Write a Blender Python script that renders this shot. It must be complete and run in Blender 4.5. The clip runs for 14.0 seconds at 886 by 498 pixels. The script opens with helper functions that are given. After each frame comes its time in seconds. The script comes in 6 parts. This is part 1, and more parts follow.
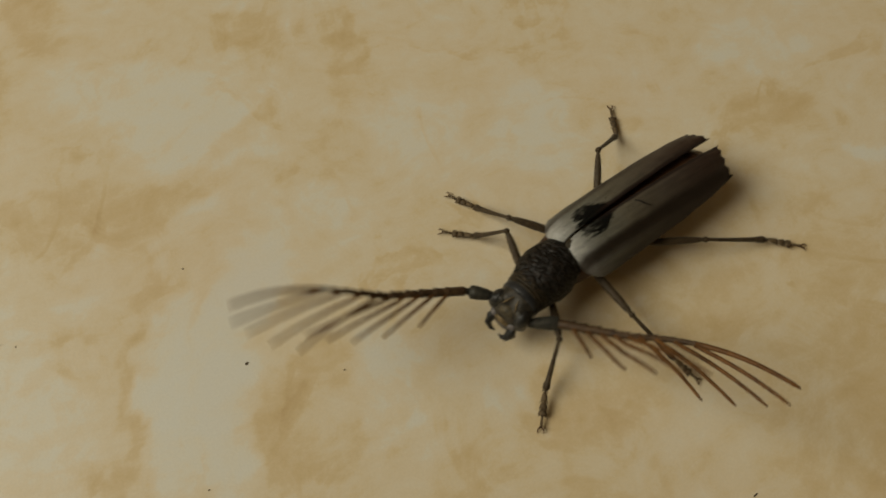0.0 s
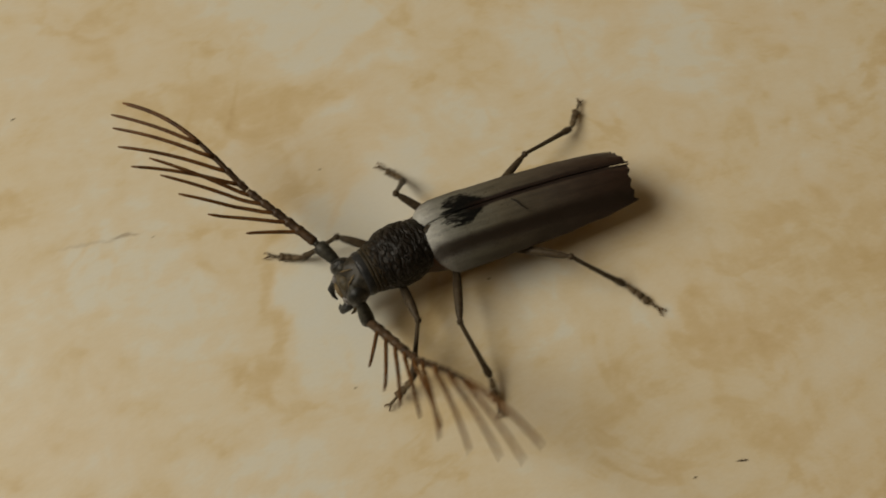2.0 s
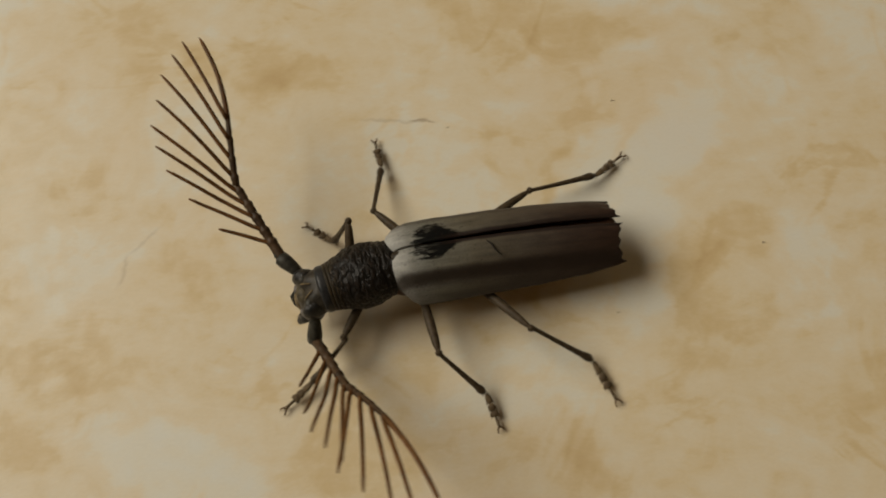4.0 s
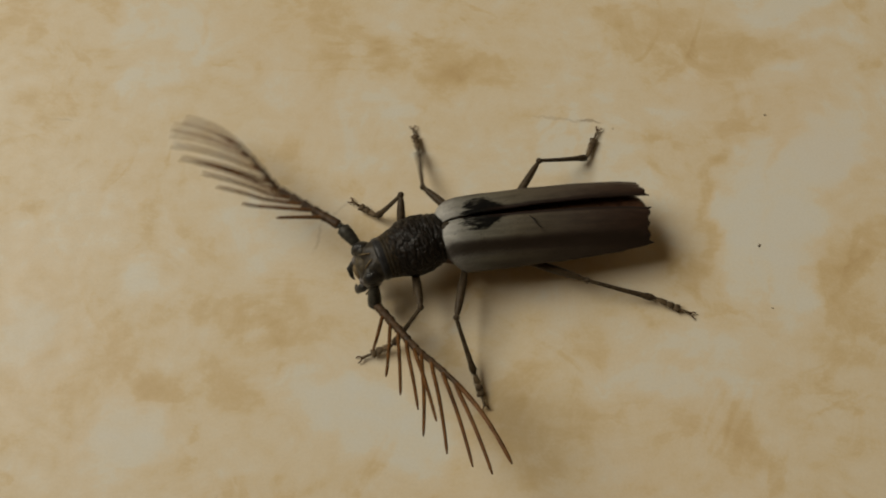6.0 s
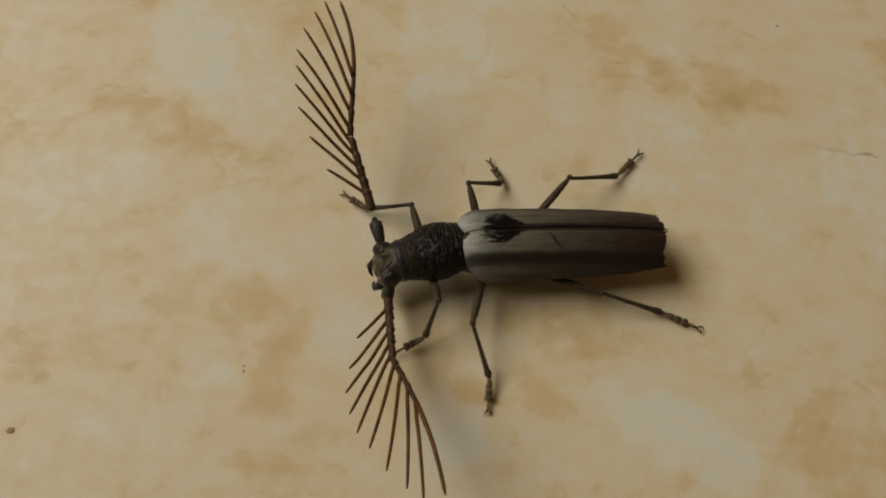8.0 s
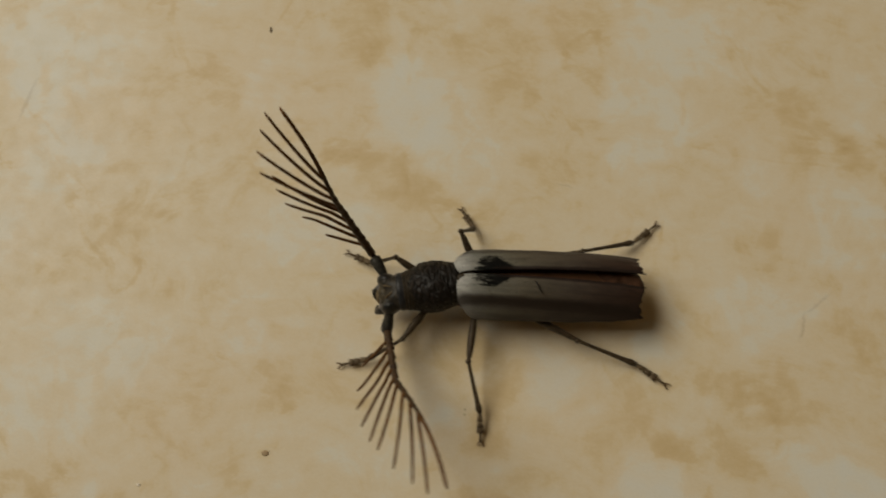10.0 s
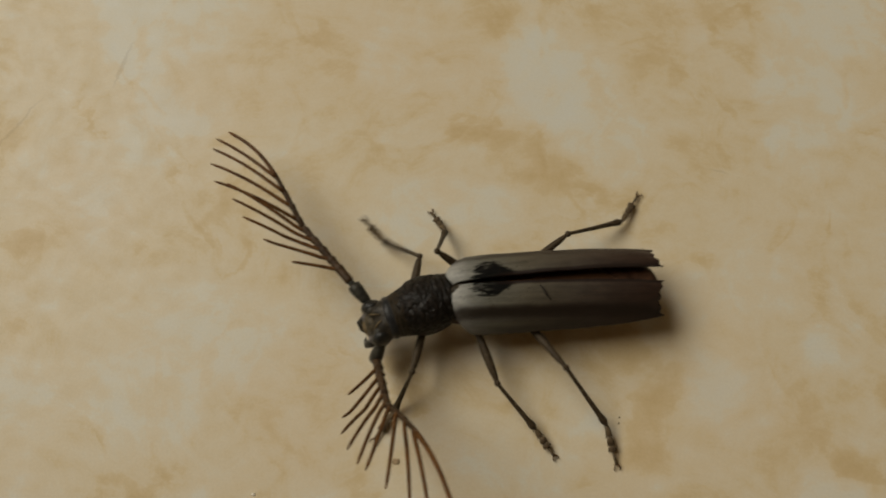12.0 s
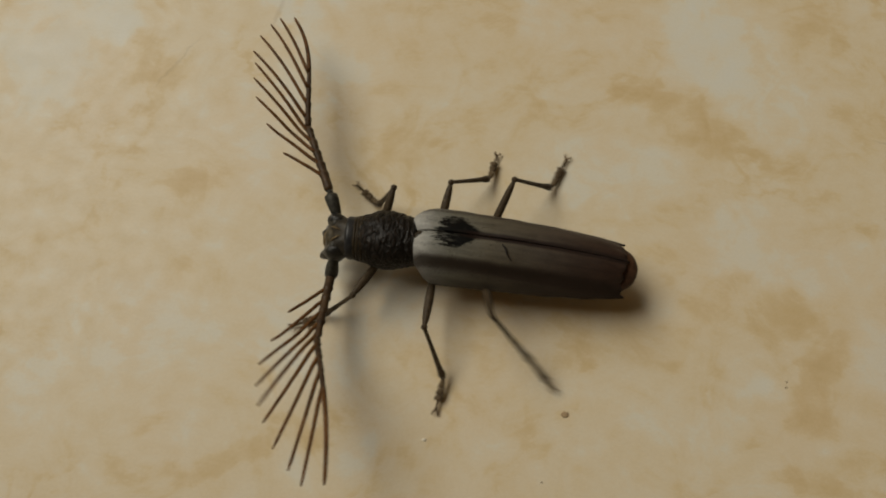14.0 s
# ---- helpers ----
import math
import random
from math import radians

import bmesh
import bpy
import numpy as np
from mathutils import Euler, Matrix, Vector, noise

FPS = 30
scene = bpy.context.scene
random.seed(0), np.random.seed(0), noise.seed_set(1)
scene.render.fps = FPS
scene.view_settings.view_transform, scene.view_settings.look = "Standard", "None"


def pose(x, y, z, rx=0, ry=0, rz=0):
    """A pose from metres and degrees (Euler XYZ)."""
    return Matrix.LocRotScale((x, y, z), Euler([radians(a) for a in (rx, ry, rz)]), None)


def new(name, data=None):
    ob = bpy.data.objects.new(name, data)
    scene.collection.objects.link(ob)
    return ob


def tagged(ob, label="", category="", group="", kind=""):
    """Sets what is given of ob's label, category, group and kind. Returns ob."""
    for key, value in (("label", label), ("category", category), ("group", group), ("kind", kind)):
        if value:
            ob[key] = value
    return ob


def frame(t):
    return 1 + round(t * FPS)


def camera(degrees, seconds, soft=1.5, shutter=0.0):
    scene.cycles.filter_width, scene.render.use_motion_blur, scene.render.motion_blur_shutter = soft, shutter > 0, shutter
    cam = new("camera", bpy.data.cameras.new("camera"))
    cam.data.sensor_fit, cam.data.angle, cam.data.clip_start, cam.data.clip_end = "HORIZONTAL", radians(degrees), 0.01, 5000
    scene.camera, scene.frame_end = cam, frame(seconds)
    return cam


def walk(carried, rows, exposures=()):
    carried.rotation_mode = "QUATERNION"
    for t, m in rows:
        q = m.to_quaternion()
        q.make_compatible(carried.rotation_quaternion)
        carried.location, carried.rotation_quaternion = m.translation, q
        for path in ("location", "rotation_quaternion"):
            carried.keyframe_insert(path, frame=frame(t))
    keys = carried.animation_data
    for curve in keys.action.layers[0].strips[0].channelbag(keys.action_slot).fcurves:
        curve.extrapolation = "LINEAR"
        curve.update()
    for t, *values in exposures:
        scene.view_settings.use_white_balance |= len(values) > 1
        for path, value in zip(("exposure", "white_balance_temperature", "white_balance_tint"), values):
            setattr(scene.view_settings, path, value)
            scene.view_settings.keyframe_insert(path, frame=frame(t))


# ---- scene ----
# ---------------------------------------------------------------- camera
cam = camera(65, 14.0, soft=1.9, shutter=0.6)
walk(cam, [
    (0, pose(0.08921, 0.00396, 0.08625, 24.37, 0.06, -21.35)),
    (0.5, pose(0.08762, 0.00343, 0.08388, 24.54, -0.19, -21.32)),
    (1, pose(0.08565, 0.00392, 0.08140, 23.29, 0.52, -20.79)),
    (1.5, pose(0.08068, 0.00316, 0.08198, 23.17, -0.13, -20.82)),
    (1.8, pose(0.07419, 0.00452, 0.08089, 22.43, -0.86, -19.92)),
    (2.0, pose(0.06986, 0.00442, 0.08113, 21.82, -1.08, -18.30)),
    (2.2, pose(0.06513, 0.00541, 0.08140, 21.49, -1.51, -17.30)),
    (4.3, pose(0.03751, 0.00181, 0.08080, 19.44, -0.15, -2.18)),
    (4.5, pose(0.03195, 0.00187, 0.08001, 19.92, -1.19, -2.07)),
    (5, pose(0.02318, -0.00251, 0.07988, 21.33, -1.71, -0.21)),
    (5.5, pose(0.02418, -0.00576, 0.08282, 20.55, -0.77, 0.96)),
    (6, pose(0.02218, -0.00384, 0.08646, 20.57, -1.15, 0.88)),
    (6.5, pose(0.01487, -0.00439, 0.08810, 20.90, -1.63, 1.43)),
    (7, pose(0.00040, -0.00383, 0.08740, 20.22, -3.17, 2.17)),
    (7.2, pose(-0.00491, -0.00356, 0.08698, 19.93, -3.08, 2.66)),
    (9.3, pose(-0.02917, -0.00075, 0.09923, 17.87, 0.59, 7.43)),
    (9.5, pose(-0.03253, 0.00123, 0.10053, 17.41, 0.81, 7.90)),
    (10, pose(-0.04271, 0.00317, 0.10202, 16.86, 0.17, 8.74)),
    (10.5, pose(-0.04633, 0.00375, 0.10021, 17.17, 0.46, 9.72)),
    (11, pose(-0.04963, 0.00245, 0.09640, 17.07, 0.78, 9.73)),
    (11.5, pose(-0.05774, 0.00178, 0.09415, 16.53, 0.38, 10.27)),
    (12, pose(-0.06207, 0.00037, 0.09085, 17.53, -0.09, 10.03)),
    (12.5, pose(-0.06498, 0.00110, 0.08871, 16.66, 0.12, 10.46)),
    (13, pose(-0.07226, -0.00361, 0.08597, 15.64, -0.24, 11.54)),
    (13.5, pose(-0.07788, -0.00549, 0.08773, 15.87, -1.02, 11.86)),
    (14, pose(-0.08321, -0.00773, 0.08920, 16.20, -0.91, 12.63)),
], exposures=[(0, 0.15, 6800, 5), (1.0, 0.26, 6760, 7), (2.2, 0.26, 6690, 8), (4.3, 0.25, 6670, 10), (7.2, 0.07, 6640, 9), (9.3, -0.02, 6640, 9), (14, 0.03, 6480, 9)])

# ---------------------------------------------------------------- light
world = bpy.data.worlds.new("world")
scene.world = world
world.use_nodes = True
sky = world.node_tree.nodes.new("ShaderNodeTexSky")
sky.sky_type = "NISHITA"
sky.sun_disc = False
sky.sun_elevation = radians(38)
sky.sun_rotation = radians(200)
world.node_tree.links.new(sky.outputs[0], world.node_tree.nodes["Background"].inputs[0])
world.node_tree.nodes["Background"].inputs[1].default_value = 0.08

# daylight that comes in through the window's opening
window_lamp = bpy.data.lights.new("window_light", "AREA")
window_lamp.shape, window_lamp.size, window_lamp.size_y = "RECTANGLE", 0.70, 0.74
window_lamp.energy = 13.8
window_lamp.color = (1.0, 0.935, 0.80)
new("window_light", window_lamp).matrix_world = pose(-0.60, 0.27, 0.80, 0, -90, 0) @ pose(0, 0, 0, 0, 0, 90)

MM = 0.001


# ---------------------------------------------------------------- materials
def material(name):
    m = bpy.data.materials.new(name)
    m.use_nodes = True
    return m, m.node_tree.nodes, m.node_tree.links, m.node_tree.nodes["Principled BSDF"]


def noise_node(nodes, links, vector, scale, detail=4.0, rough=0.55):
    n = nodes.new("ShaderNodeTexNoise")
    n.inputs["Scale"].default_value = scale
    n.inputs["Detail"].default_value = detail
    n.inputs["Roughness"].default_value = rough
    links.new(vector, n.inputs["Vector"])
    return n.outputs["Fac"], n.outputs["Color"]


def ramp_node(nodes, links, fac, *stops):
    r = nodes.new("ShaderNodeValToRGB")
    e = r.color_ramp.elements
    while len(e) < len(stops):
        e.new(0.5)
    for el, (p, c) in zip(e, stops):
        el.position, el.color = p, (*c, 1)
    links.new(fac, r.inputs["Fac"])
    return r.outputs["Color"]


def math_node(nodes, links, op, a, b=None, c=None):
    n = nodes.new("ShaderNodeMath")
    n.operation = op
    for i, v in enumerate((a, b, c)):
        if v is None:
            continue
        if isinstance(v, (int, float)):
            n.inputs[i].default_value = v
        else:
            links.new(v, n.inputs[i])
    return n.outputs[0]


def span_node(nodes, links, value, a, b, lo=0.0, hi=1.0):
    n = nodes.new("ShaderNodeMapRange")
    n.interpolation_type = "SMOOTHSTEP"
    links.new(value, n.inputs["Value"])
    for key, v in (("From Min", a), ("From Max", b), ("To Min", lo), ("To Max", hi)):
        n.inputs[key].default_value = v
    return n.outputs[0]


def mix_node(nodes, links, fac, a, b, blend="MIX"):
    n = nodes.new("ShaderNodeMix")
    n.data_type, n.blend_type = "RGBA", blend
    for sock, v in ((n.inputs[0], fac), (n.inputs[6], a), (n.inputs[7], b)):
        if isinstance(v, (int, float)):
            sock.default_value = v
        elif isinstance(v, tuple):
            sock.default_value = (*v, 1)
        else:
            links.new(v, sock)
    return n.outputs[2]


def bump_node(nodes, links, height, bsdf, strength, distance):
    n = nodes.new("ShaderNodeBump")
    n.inputs["Strength"].default_value = strength
    n.inputs["Distance"].default_value = distance
    links.new(height, n.inputs["Height"])
    links.new(n.outputs[0], bsdf.inputs["Normal"])


def scaled_coords(nodes, links, factor):
    c = nodes.new("ShaderNodeTexCoord")
    s = nodes.new("ShaderNodeVectorMath")
    s.operation = "SCALE"
    s.inputs["Scale"].default_value = factor
    links.new(c.outputs["Object"], s.inputs[0])
    return s.outputs[0]


def shell_material(name, dark, light, grain, rough, bump=0.4, sheen=0.0, tint=None):
    """Insect cuticle: two tones broken up at two scales, fine pits, short pale hair as sheen. Works in millimetres."""
    m, nodes, links, bsdf = material(name)
    v = scaled_coords(nodes, links, 1000.0)
    big, _ = noise_node(nodes, links, v, grain, 5)
    fine, _ = noise_node(nodes, links, v, grain * 7, 3)
    both = math_node(nodes, links, "MULTIPLY_ADD", fine, 0.45, math_node(nodes, links, "MULTIPLY", big, 0.62))
    col = ramp_node(nodes, links, both, (0.38, dark), (0.66, light))
    links.new(col, bsdf.inputs["Base Color"])
    bsdf.inputs["Roughness"].default_value = rough
    bsdf.inputs["Specular IOR Level"].default_value = 0.15
    bsdf.inputs["Sheen Weight"].default_value = sheen * 0.15
    bsdf.inputs["Sheen Roughness"].default_value = 0.45
    if tint:
        bsdf.inputs["Sheen Tint"].default_value = (*tint, 1)
    bump_node(nodes, links, both, bsdf, bump, 0.00012)
    return m


def elytron_material():
    """Grey-brown velvety wing case: paler at the shoulder, redder towards the tip, a black bare patch beside the scutellum."""
    m, nodes, links, bsdf = material("elytron")
    v = scaled_coords(nodes, links, 1000.0)
    sep = nodes.new("ShaderNodeSeparateXYZ")
    links.new(v, sep.inputs[0])
    x, y = sep.outputs[0], math_node(nodes, links, "ABSOLUTE", sep.outputs[1])
    big, big_col = noise_node(nodes, links, v, 0.35, 5)
    fine, _ = noise_node(nodes, links, v, 5.0, 3)
    # pale shoulder hair, with the sky's sheen painted into the lightest stops
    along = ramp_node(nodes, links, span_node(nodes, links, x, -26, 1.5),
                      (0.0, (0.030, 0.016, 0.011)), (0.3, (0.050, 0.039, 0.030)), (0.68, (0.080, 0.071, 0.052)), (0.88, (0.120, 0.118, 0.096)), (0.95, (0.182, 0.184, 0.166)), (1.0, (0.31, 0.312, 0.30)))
    grain = ramp_node(nodes, links, math_node(nodes, links, "MULTIPLY_ADD", fine, 0.5, math_node(nodes, links, "MULTIPLY", big, 0.55)),
                      (0.3, (0.70, 0.68, 0.66)), (0.7, (1.15, 1.14, 1.12)))
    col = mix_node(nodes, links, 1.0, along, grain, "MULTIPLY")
    comb = nodes.new("ShaderNodeMapping")
    comb.inputs["Scale"].default_value = (0.16, 1.7, 1.0)
    links.new(v, comb.inputs["Vector"])
    lines = ramp_node(nodes, links, noise_node(nodes, links, comb.outputs[0], 1.0, 5, 0.65)[0], (0.32, (0.70, 0.69, 0.69)), (0.68, (1.14, 1.13, 1.10)))
    col = mix_node(nodes, links, 1.0, col, lines, "MULTIPLY")
    # browner side below the rib, with shade painted in, weaker towards the rim
    brown_shade = span_node(nodes, links, math_node(nodes, links, "MULTIPLY_ADD", big, 0.9, y), 2.9, 3.7, 0.0, 0.86)
    brown_shade = math_node(nodes, links, "MULTIPLY", brown_shade, span_node(nodes, links, math_node(nodes, links, "MULTIPLY_ADD", fine, 0.5, y), 3.7, 4.7, 1.0, 0.5))
    col = mix_node(nodes, links, brown_shade, col, (0.024, 0.017, 0.0135))
    # black bare patch
    streaky = nodes.new("ShaderNodeMapping")
    streaky.inputs["Scale"].default_value = (0.42, 1.25, 1.0)
    links.new(v, streaky.inputs["Vector"])
    warp = math_node(nodes, links, "MULTIPLY_ADD", noise_node(nodes, links, streaky.outputs[0], 1.3, 8, 0.78)[0], 2.4, -1.2)
    dx = math_node(nodes, links, "MULTIPLY", math_node(nodes, links, "ADD", x, 4.4), span_node(nodes, links, x, -5.4, -3.6, 0.30, 0.46))
    dy = math_node(nodes, links, "MULTIPLY", math_node(nodes, links, "ADD", y, -0.4), math_node(nodes, links, "MULTIPLY", span_node(nodes, links, x, -8.0, -5.0, 1.7, 0.72), span_node(nodes, links, sep.outputs[1], -0.1, 0.1, 0.74, 1.0)))
    r2 = math_node(nodes, links, "ADD", math_node(nodes, links, "MULTIPLY", dx, dx), math_node(nodes, links, "MULTIPLY", dy, dy))
    r = math_node(nodes, links, "MULTIPLY_ADD", warp, span_node(nodes, links, x, -7.0, -2.0, 0.4, 1.2), math_node(nodes, links, "SQRT", r2))
    patch = span_node(nodes, links, r, 1.10, 0.86)
    bands = nodes.new("ShaderNodeMapping")
    bands.inputs["Rotation"].default_value = (0, 0, radians(-14))
    bands.inputs["Scale"].default_value = (0.35, 2.6, 1.0)
    links.new(v, bands.inputs["Vector"])
    pale = span_node(nodes, links, noise_node(nodes, links, bands.outputs[0], 1.0, 4, 0.6)[0], 0.50, 0.62)
    pale = math_node(nodes, links, "MULTIPLY", pale, span_node(nodes, links, x, -5.6, -3.2, 0.0, 0.75))
    patch = math_node(nodes, links, "MULTIPLY", patch, math_node(nodes, links, "SUBTRACT", 1.0, pale))
    col = mix_node(nodes, links, patch, col, (0.004, 0.004, 0.0035))
    # small dark scuffs
    dots, _ = noise_node(nodes, links, v, 2.2, 3, 0.7)
    col = mix_node(nodes, links, span_node(nodes, links, math_node(nodes, links, "MULTIPLY_ADD", span_node(nodes, links, r, 2.4, 1.0), 0.07, dots), 0.65, 0.72, 0.0, 0.7), col, (0.012, 0.010, 0.008))
    # dark line along the suture
    seam = span_node(nodes, links, math_node(nodes, links, "MULTIPLY_ADD", big, 0.3, y), 0.74, 0.46)
    col = mix_node(nodes, links, math_node(nodes, links, "MULTIPLY", seam, span_node(nodes, links, x, -4, -8)), col, (0.014, 0.008, 0.006))
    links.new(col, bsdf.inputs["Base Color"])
    bsdf.inputs["Roughness"].default_value = 0.55
    links.new(math_node(nodes, links, "MULTIPLY_ADD", patch, -0.20, math_node(nodes, links, "MULTIPLY_ADD", brown_shade, -0.22, 0.24)), bsdf.inputs["Specular IOR Level"])
    bsdf.inputs["Sheen Weight"].default_value = 0.02
    bsdf.inputs["Sheen Roughness"].default_value = 0.4
    bump_node(nodes, links, fine, bsdf, 0.35, 0.0001)
    return m


def pronotum_material():
    """Black rind of worm-like wrinkles, with golden-brown hair towards the front."""
    m, nodes, links, bsdf = material("pronotum")
    v = scaled_coords(nodes, links, 1000.0)
    sep = nodes.new("ShaderNodeSeparateXYZ")
    links.new(v, sep.inputs[0])
    warp = nodes.new("ShaderNodeVectorMath")
    warp.operation = "MULTIPLY_ADD"
    links.new(noise_node(nodes, links, v, 1.1, 2)[1], warp.inputs[0])
    warp.inputs[1].default_value = (1.1, 1.1, 1.1)
    links.new(v, warp.inputs[2])
    squash = nodes.new("ShaderNodeMapping")
    squash.inputs["Scale"].default_value = (2.5, 0.85, 0.85)
    links.new(warp.outputs[0], squash.inputs["Vector"])
    cells = nodes.new("ShaderNodeTexVoronoi")
    cells.feature = "DISTANCE_TO_EDGE"
    cells.inputs["Scale"].default_value = 0.75
    links.new(squash.outputs[0], cells.inputs["Vector"])
    ridge = span_node(nodes, links, cells.outputs["Distance"], 0.02, 0.30)
    n, _ = noise_node(nodes, links, v, 1.4, 4)
    gold = math_node(nodes, links, "MULTIPLY_ADD", n, 3.5, sep.outputs[0])
    gold = span_node(nodes, links, gold, 7.6, 9.8)
    hill = mix_node(nodes, links, gold, (0.015, 0.011, 0.008), (0.050, 0.035, 0.018))
    col = mix_node(nodes, links, ridge, (0.005, 0.004, 0.003), hill)
    links.new(col, bsdf.inputs["Base Color"])
    bsdf.inputs["Roughness"].default_value = 0.45
    bsdf.inputs["Specular IOR Level"].default_value = 0.18
    bump_node(nodes, links, ridge, bsdf, 0.65, 0.00020)
    return m


def wing_material():
    m, nodes, links, bsdf = material("hindwing")
    v = scaled_coords(nodes, links, 1000.0)
    sep = nodes.new("ShaderNodeSeparateXYZ")
    links.new(v, sep.inputs[0])
    n, _ = noise_node(nodes, links, v, 0.35, 3)
    col = ramp_node(nodes, links, n, (0.3, (0.050, 0.024, 0.012)), (0.7, (0.092, 0.044, 0.020)))
    col = mix_node(nodes, links, span_node(nodes, links, sep.outputs[0], -22.5, -24.5), col, (0.10, 0.062, 0.032))
    links.new(col, bsdf.inputs["Base Color"])
    bsdf.inputs["Roughness"].default_value = 0.32
    bsdf.inputs["Transmission Weight"].default_value = 0.0
    # clear cell between the front veins, clear tip
    side = math_node(nodes, links, "ABSOLUTE", sep.outputs[1])
    cell = math_node(nodes, links, "MULTIPLY", span_node(nodes, links, side, 2.3, 2.6), span_node(nodes, links, side, 3.6, 3.3))
    cell = math_node(nodes, links, "MULTIPLY", cell, span_node(nodes, links, sep.outputs[0], -17.0, -14.0))
    clear = math_node(nodes, links, "MULTIPLY_ADD", cell, -0.7, span_node(nodes, links, sep.outputs[0], -25.2, -23.0, 0.55, 0.97))
    links.new(clear, bsdf.inputs["Alpha"])
    bump_node(nodes, links, n, bsdf, 0.4, 0.0002)
    return m


BLOTCHES = []


def blotch(x, y, rx, ry, turn, strength):
    """A cloud of the tile's printed marbling: centre and half sizes in millimetres; above 0 ochre, below 0 pale."""
    BLOTCHES.append((x, y, rx, ry, turn, strength))


SCRATCHES = []


def scratch(x, y, length, turn, width=0.35, strength=1.0):
    SCRATCHES.append((x, y, length / 2, width / 2, turn, strength))


blotch(68.3, 32.6, 14.1, 7.7, 75, -0.80)
blotch(59.4, 34.6, 10.5, 1.1, 75, 0.80)
blotch(65.5, 48.2, 6.7, 1.2, 54, 0.60)
blotch(68.2, 63.2, 16.2, 2.8, 173, 0.60)
blotch(55.8, 64.2, 6.0, 3.5, 152, 0.70)
blotch(72.9, 62.3, 7.1, 3.7, -151, 0.55)
blotch(83.8, 69.3, 5.1, 2.1, -151, 0.50)
blotch(56.0, 101.0, 7.4, 5.1, 97, 0.55)
blotch(87.6, 87.4, 6.1, 3.8, 139, 0.60)
blotch(101.9, 76.3, 8.3, 3.5, 72, 0.60)
blotch(77.4, 23.6, 4.1, 3.7, 97, 0.70)
blotch(83.5, 30.6, 5.3, 2.6, 38, 0.50)
blotch(88.6, 24.7, 9.2, 3.1, 81, -0.35)
blotch(66.3, 83.3, 12.2, 7.3, 152, -0.45)
blotch(105.8, 61.3, 8.4, 8.0, 146, -0.40)
blotch(73.4, 57.7, 3.1, 1.6, 168, -0.40)
blotch(130.1, 64.1, 6.6, 4.4, 62, 0.35)
blotch(157.5, 43.2, 8.2, 5.7, 152, 0.50)
blotch(148.9, 9.0, 4.3, 3.1, 162, 0.60)
blotch(116.1, 8.1, 6.2, 1.0, 81, 0.60)
blotch(134.0, -2.5, 4.6, 2.7, 155, 0.50)
blotch(166.2, 30.8, 3.7, 2.3, 168, -0.60)
blotch(159.0, 55.1, 8.2, 6.5, 178, -0.35)
blotch(51.6, 46.2, 8.1, 0.6, 154, 0.40)
blotch(48.7, 40.3, 6.5, 0.5, 151, 0.35)
blotch(48.4, 33.1, 4.9, 1.6, 152, -0.40)
blotch(125.1, 7.4, 8.3, 4.1, 162, -0.30)
blotch(99.4, 16.0, 4.9, 4.7, -174, -0.30)
blotch(147.5, 63.3, 8.1, 4.6, 162, 0.25)
blotch(155.7, 21.8, 5.6, 4.3, 31, 0.25)
blotch(97.1, 37.6, 6.0, 5.7, 149, 0.15)
blotch(86.9, 50.6, 8.5, 5.3, -178, -0.30)
blotch(55.0, 65.7, 10.4, 2.0, 173, 0.60)
blotch(64.8, 55.5, 7.9, 3.3, 91, 0.50)
blotch(46.2, 85.3, 12.4, 3.6, 84, 0.60)
blotch(75.9, 74.0, 14.0, 10.0, 152, -0.50)
blotch(102.6, 70.5, 5.0, 4.2, 158, 0.35)
blotch(108.8, 17.3, 4.7, 3.7, 53, 0.60)
blotch(107.3, 8.4, 4.8, 0.9, 81, 0.60)
blotch(108.3, 0.7, 9.6, 1.5, 159, 0.50)
blotch(134.1, 27.5, 5.2, 4.3, -167, 0.50)
blotch(139.9, 36.5, 7.1, 0.9, 97, 0.40)
blotch(134.2, 52.0, 5.0, 3.5, 167, 0.40)
blotch(155.2, 46.2, 8.0, 4.8, 150, 0.50)
blotch(120.6, 5.5, 10.2, 7.2, 170, -0.35)
blotch(123.8, 54.8, 9.2, 8.0, 46, -0.40)
blotch(46.1, 38.1, 9.2, 7.2, 136, -0.35)
blotch(26.2, 57.8, 6.5, 3.1, 178, 0.85)
blotch(20.4, 60.4, 4.6, 0.9, 179, 0.45)
blotch(32.6, 55.8, 2.9, 1.2, 167, 0.50)
blotch(51.9, 61.5, 7.1, 2.0, 148, 0.45)
blotch(62.4, 63.7, 4.7, 3.4, 169, 0.40)
blotch(-17.9, 60.7, 10.3, 7.3, 110, -0.45)
blotch(12.1, 65.6, 3.8, 3.1, 100, 0.30)
blotch(3.9, 20.2, 3.6, 2.6, 170, 0.60)
blotch(-4.3, 18.2, 3.9, 2.9, 167, 0.65)
blotch(6.2, 16.3, 5.2, 1.9, -162, 0.50)
blotch(-10.1, 17.1, 2.7, 2.1, 118, 0.50)
blotch(-1.5, 8.7, 4.2, 1.8, 158, 0.55)
blotch(-9.7, 8.4, 3.4, 2.3, 168, 0.35)
blotch(13.0, 8.2, 8.7, 4.5, 176, -0.65)
blotch(-2.1, 33.4, 10.3, 6.6, 173, -0.30)
blotch(-13.7, 23.8, 4.2, 3.5, 143, -0.40)
blotch(51.3, 13.7, 4.6, 1.0, 178, 0.35)
blotch(59.7, 4.2, 4.0, 2.6, 120, 0.65)
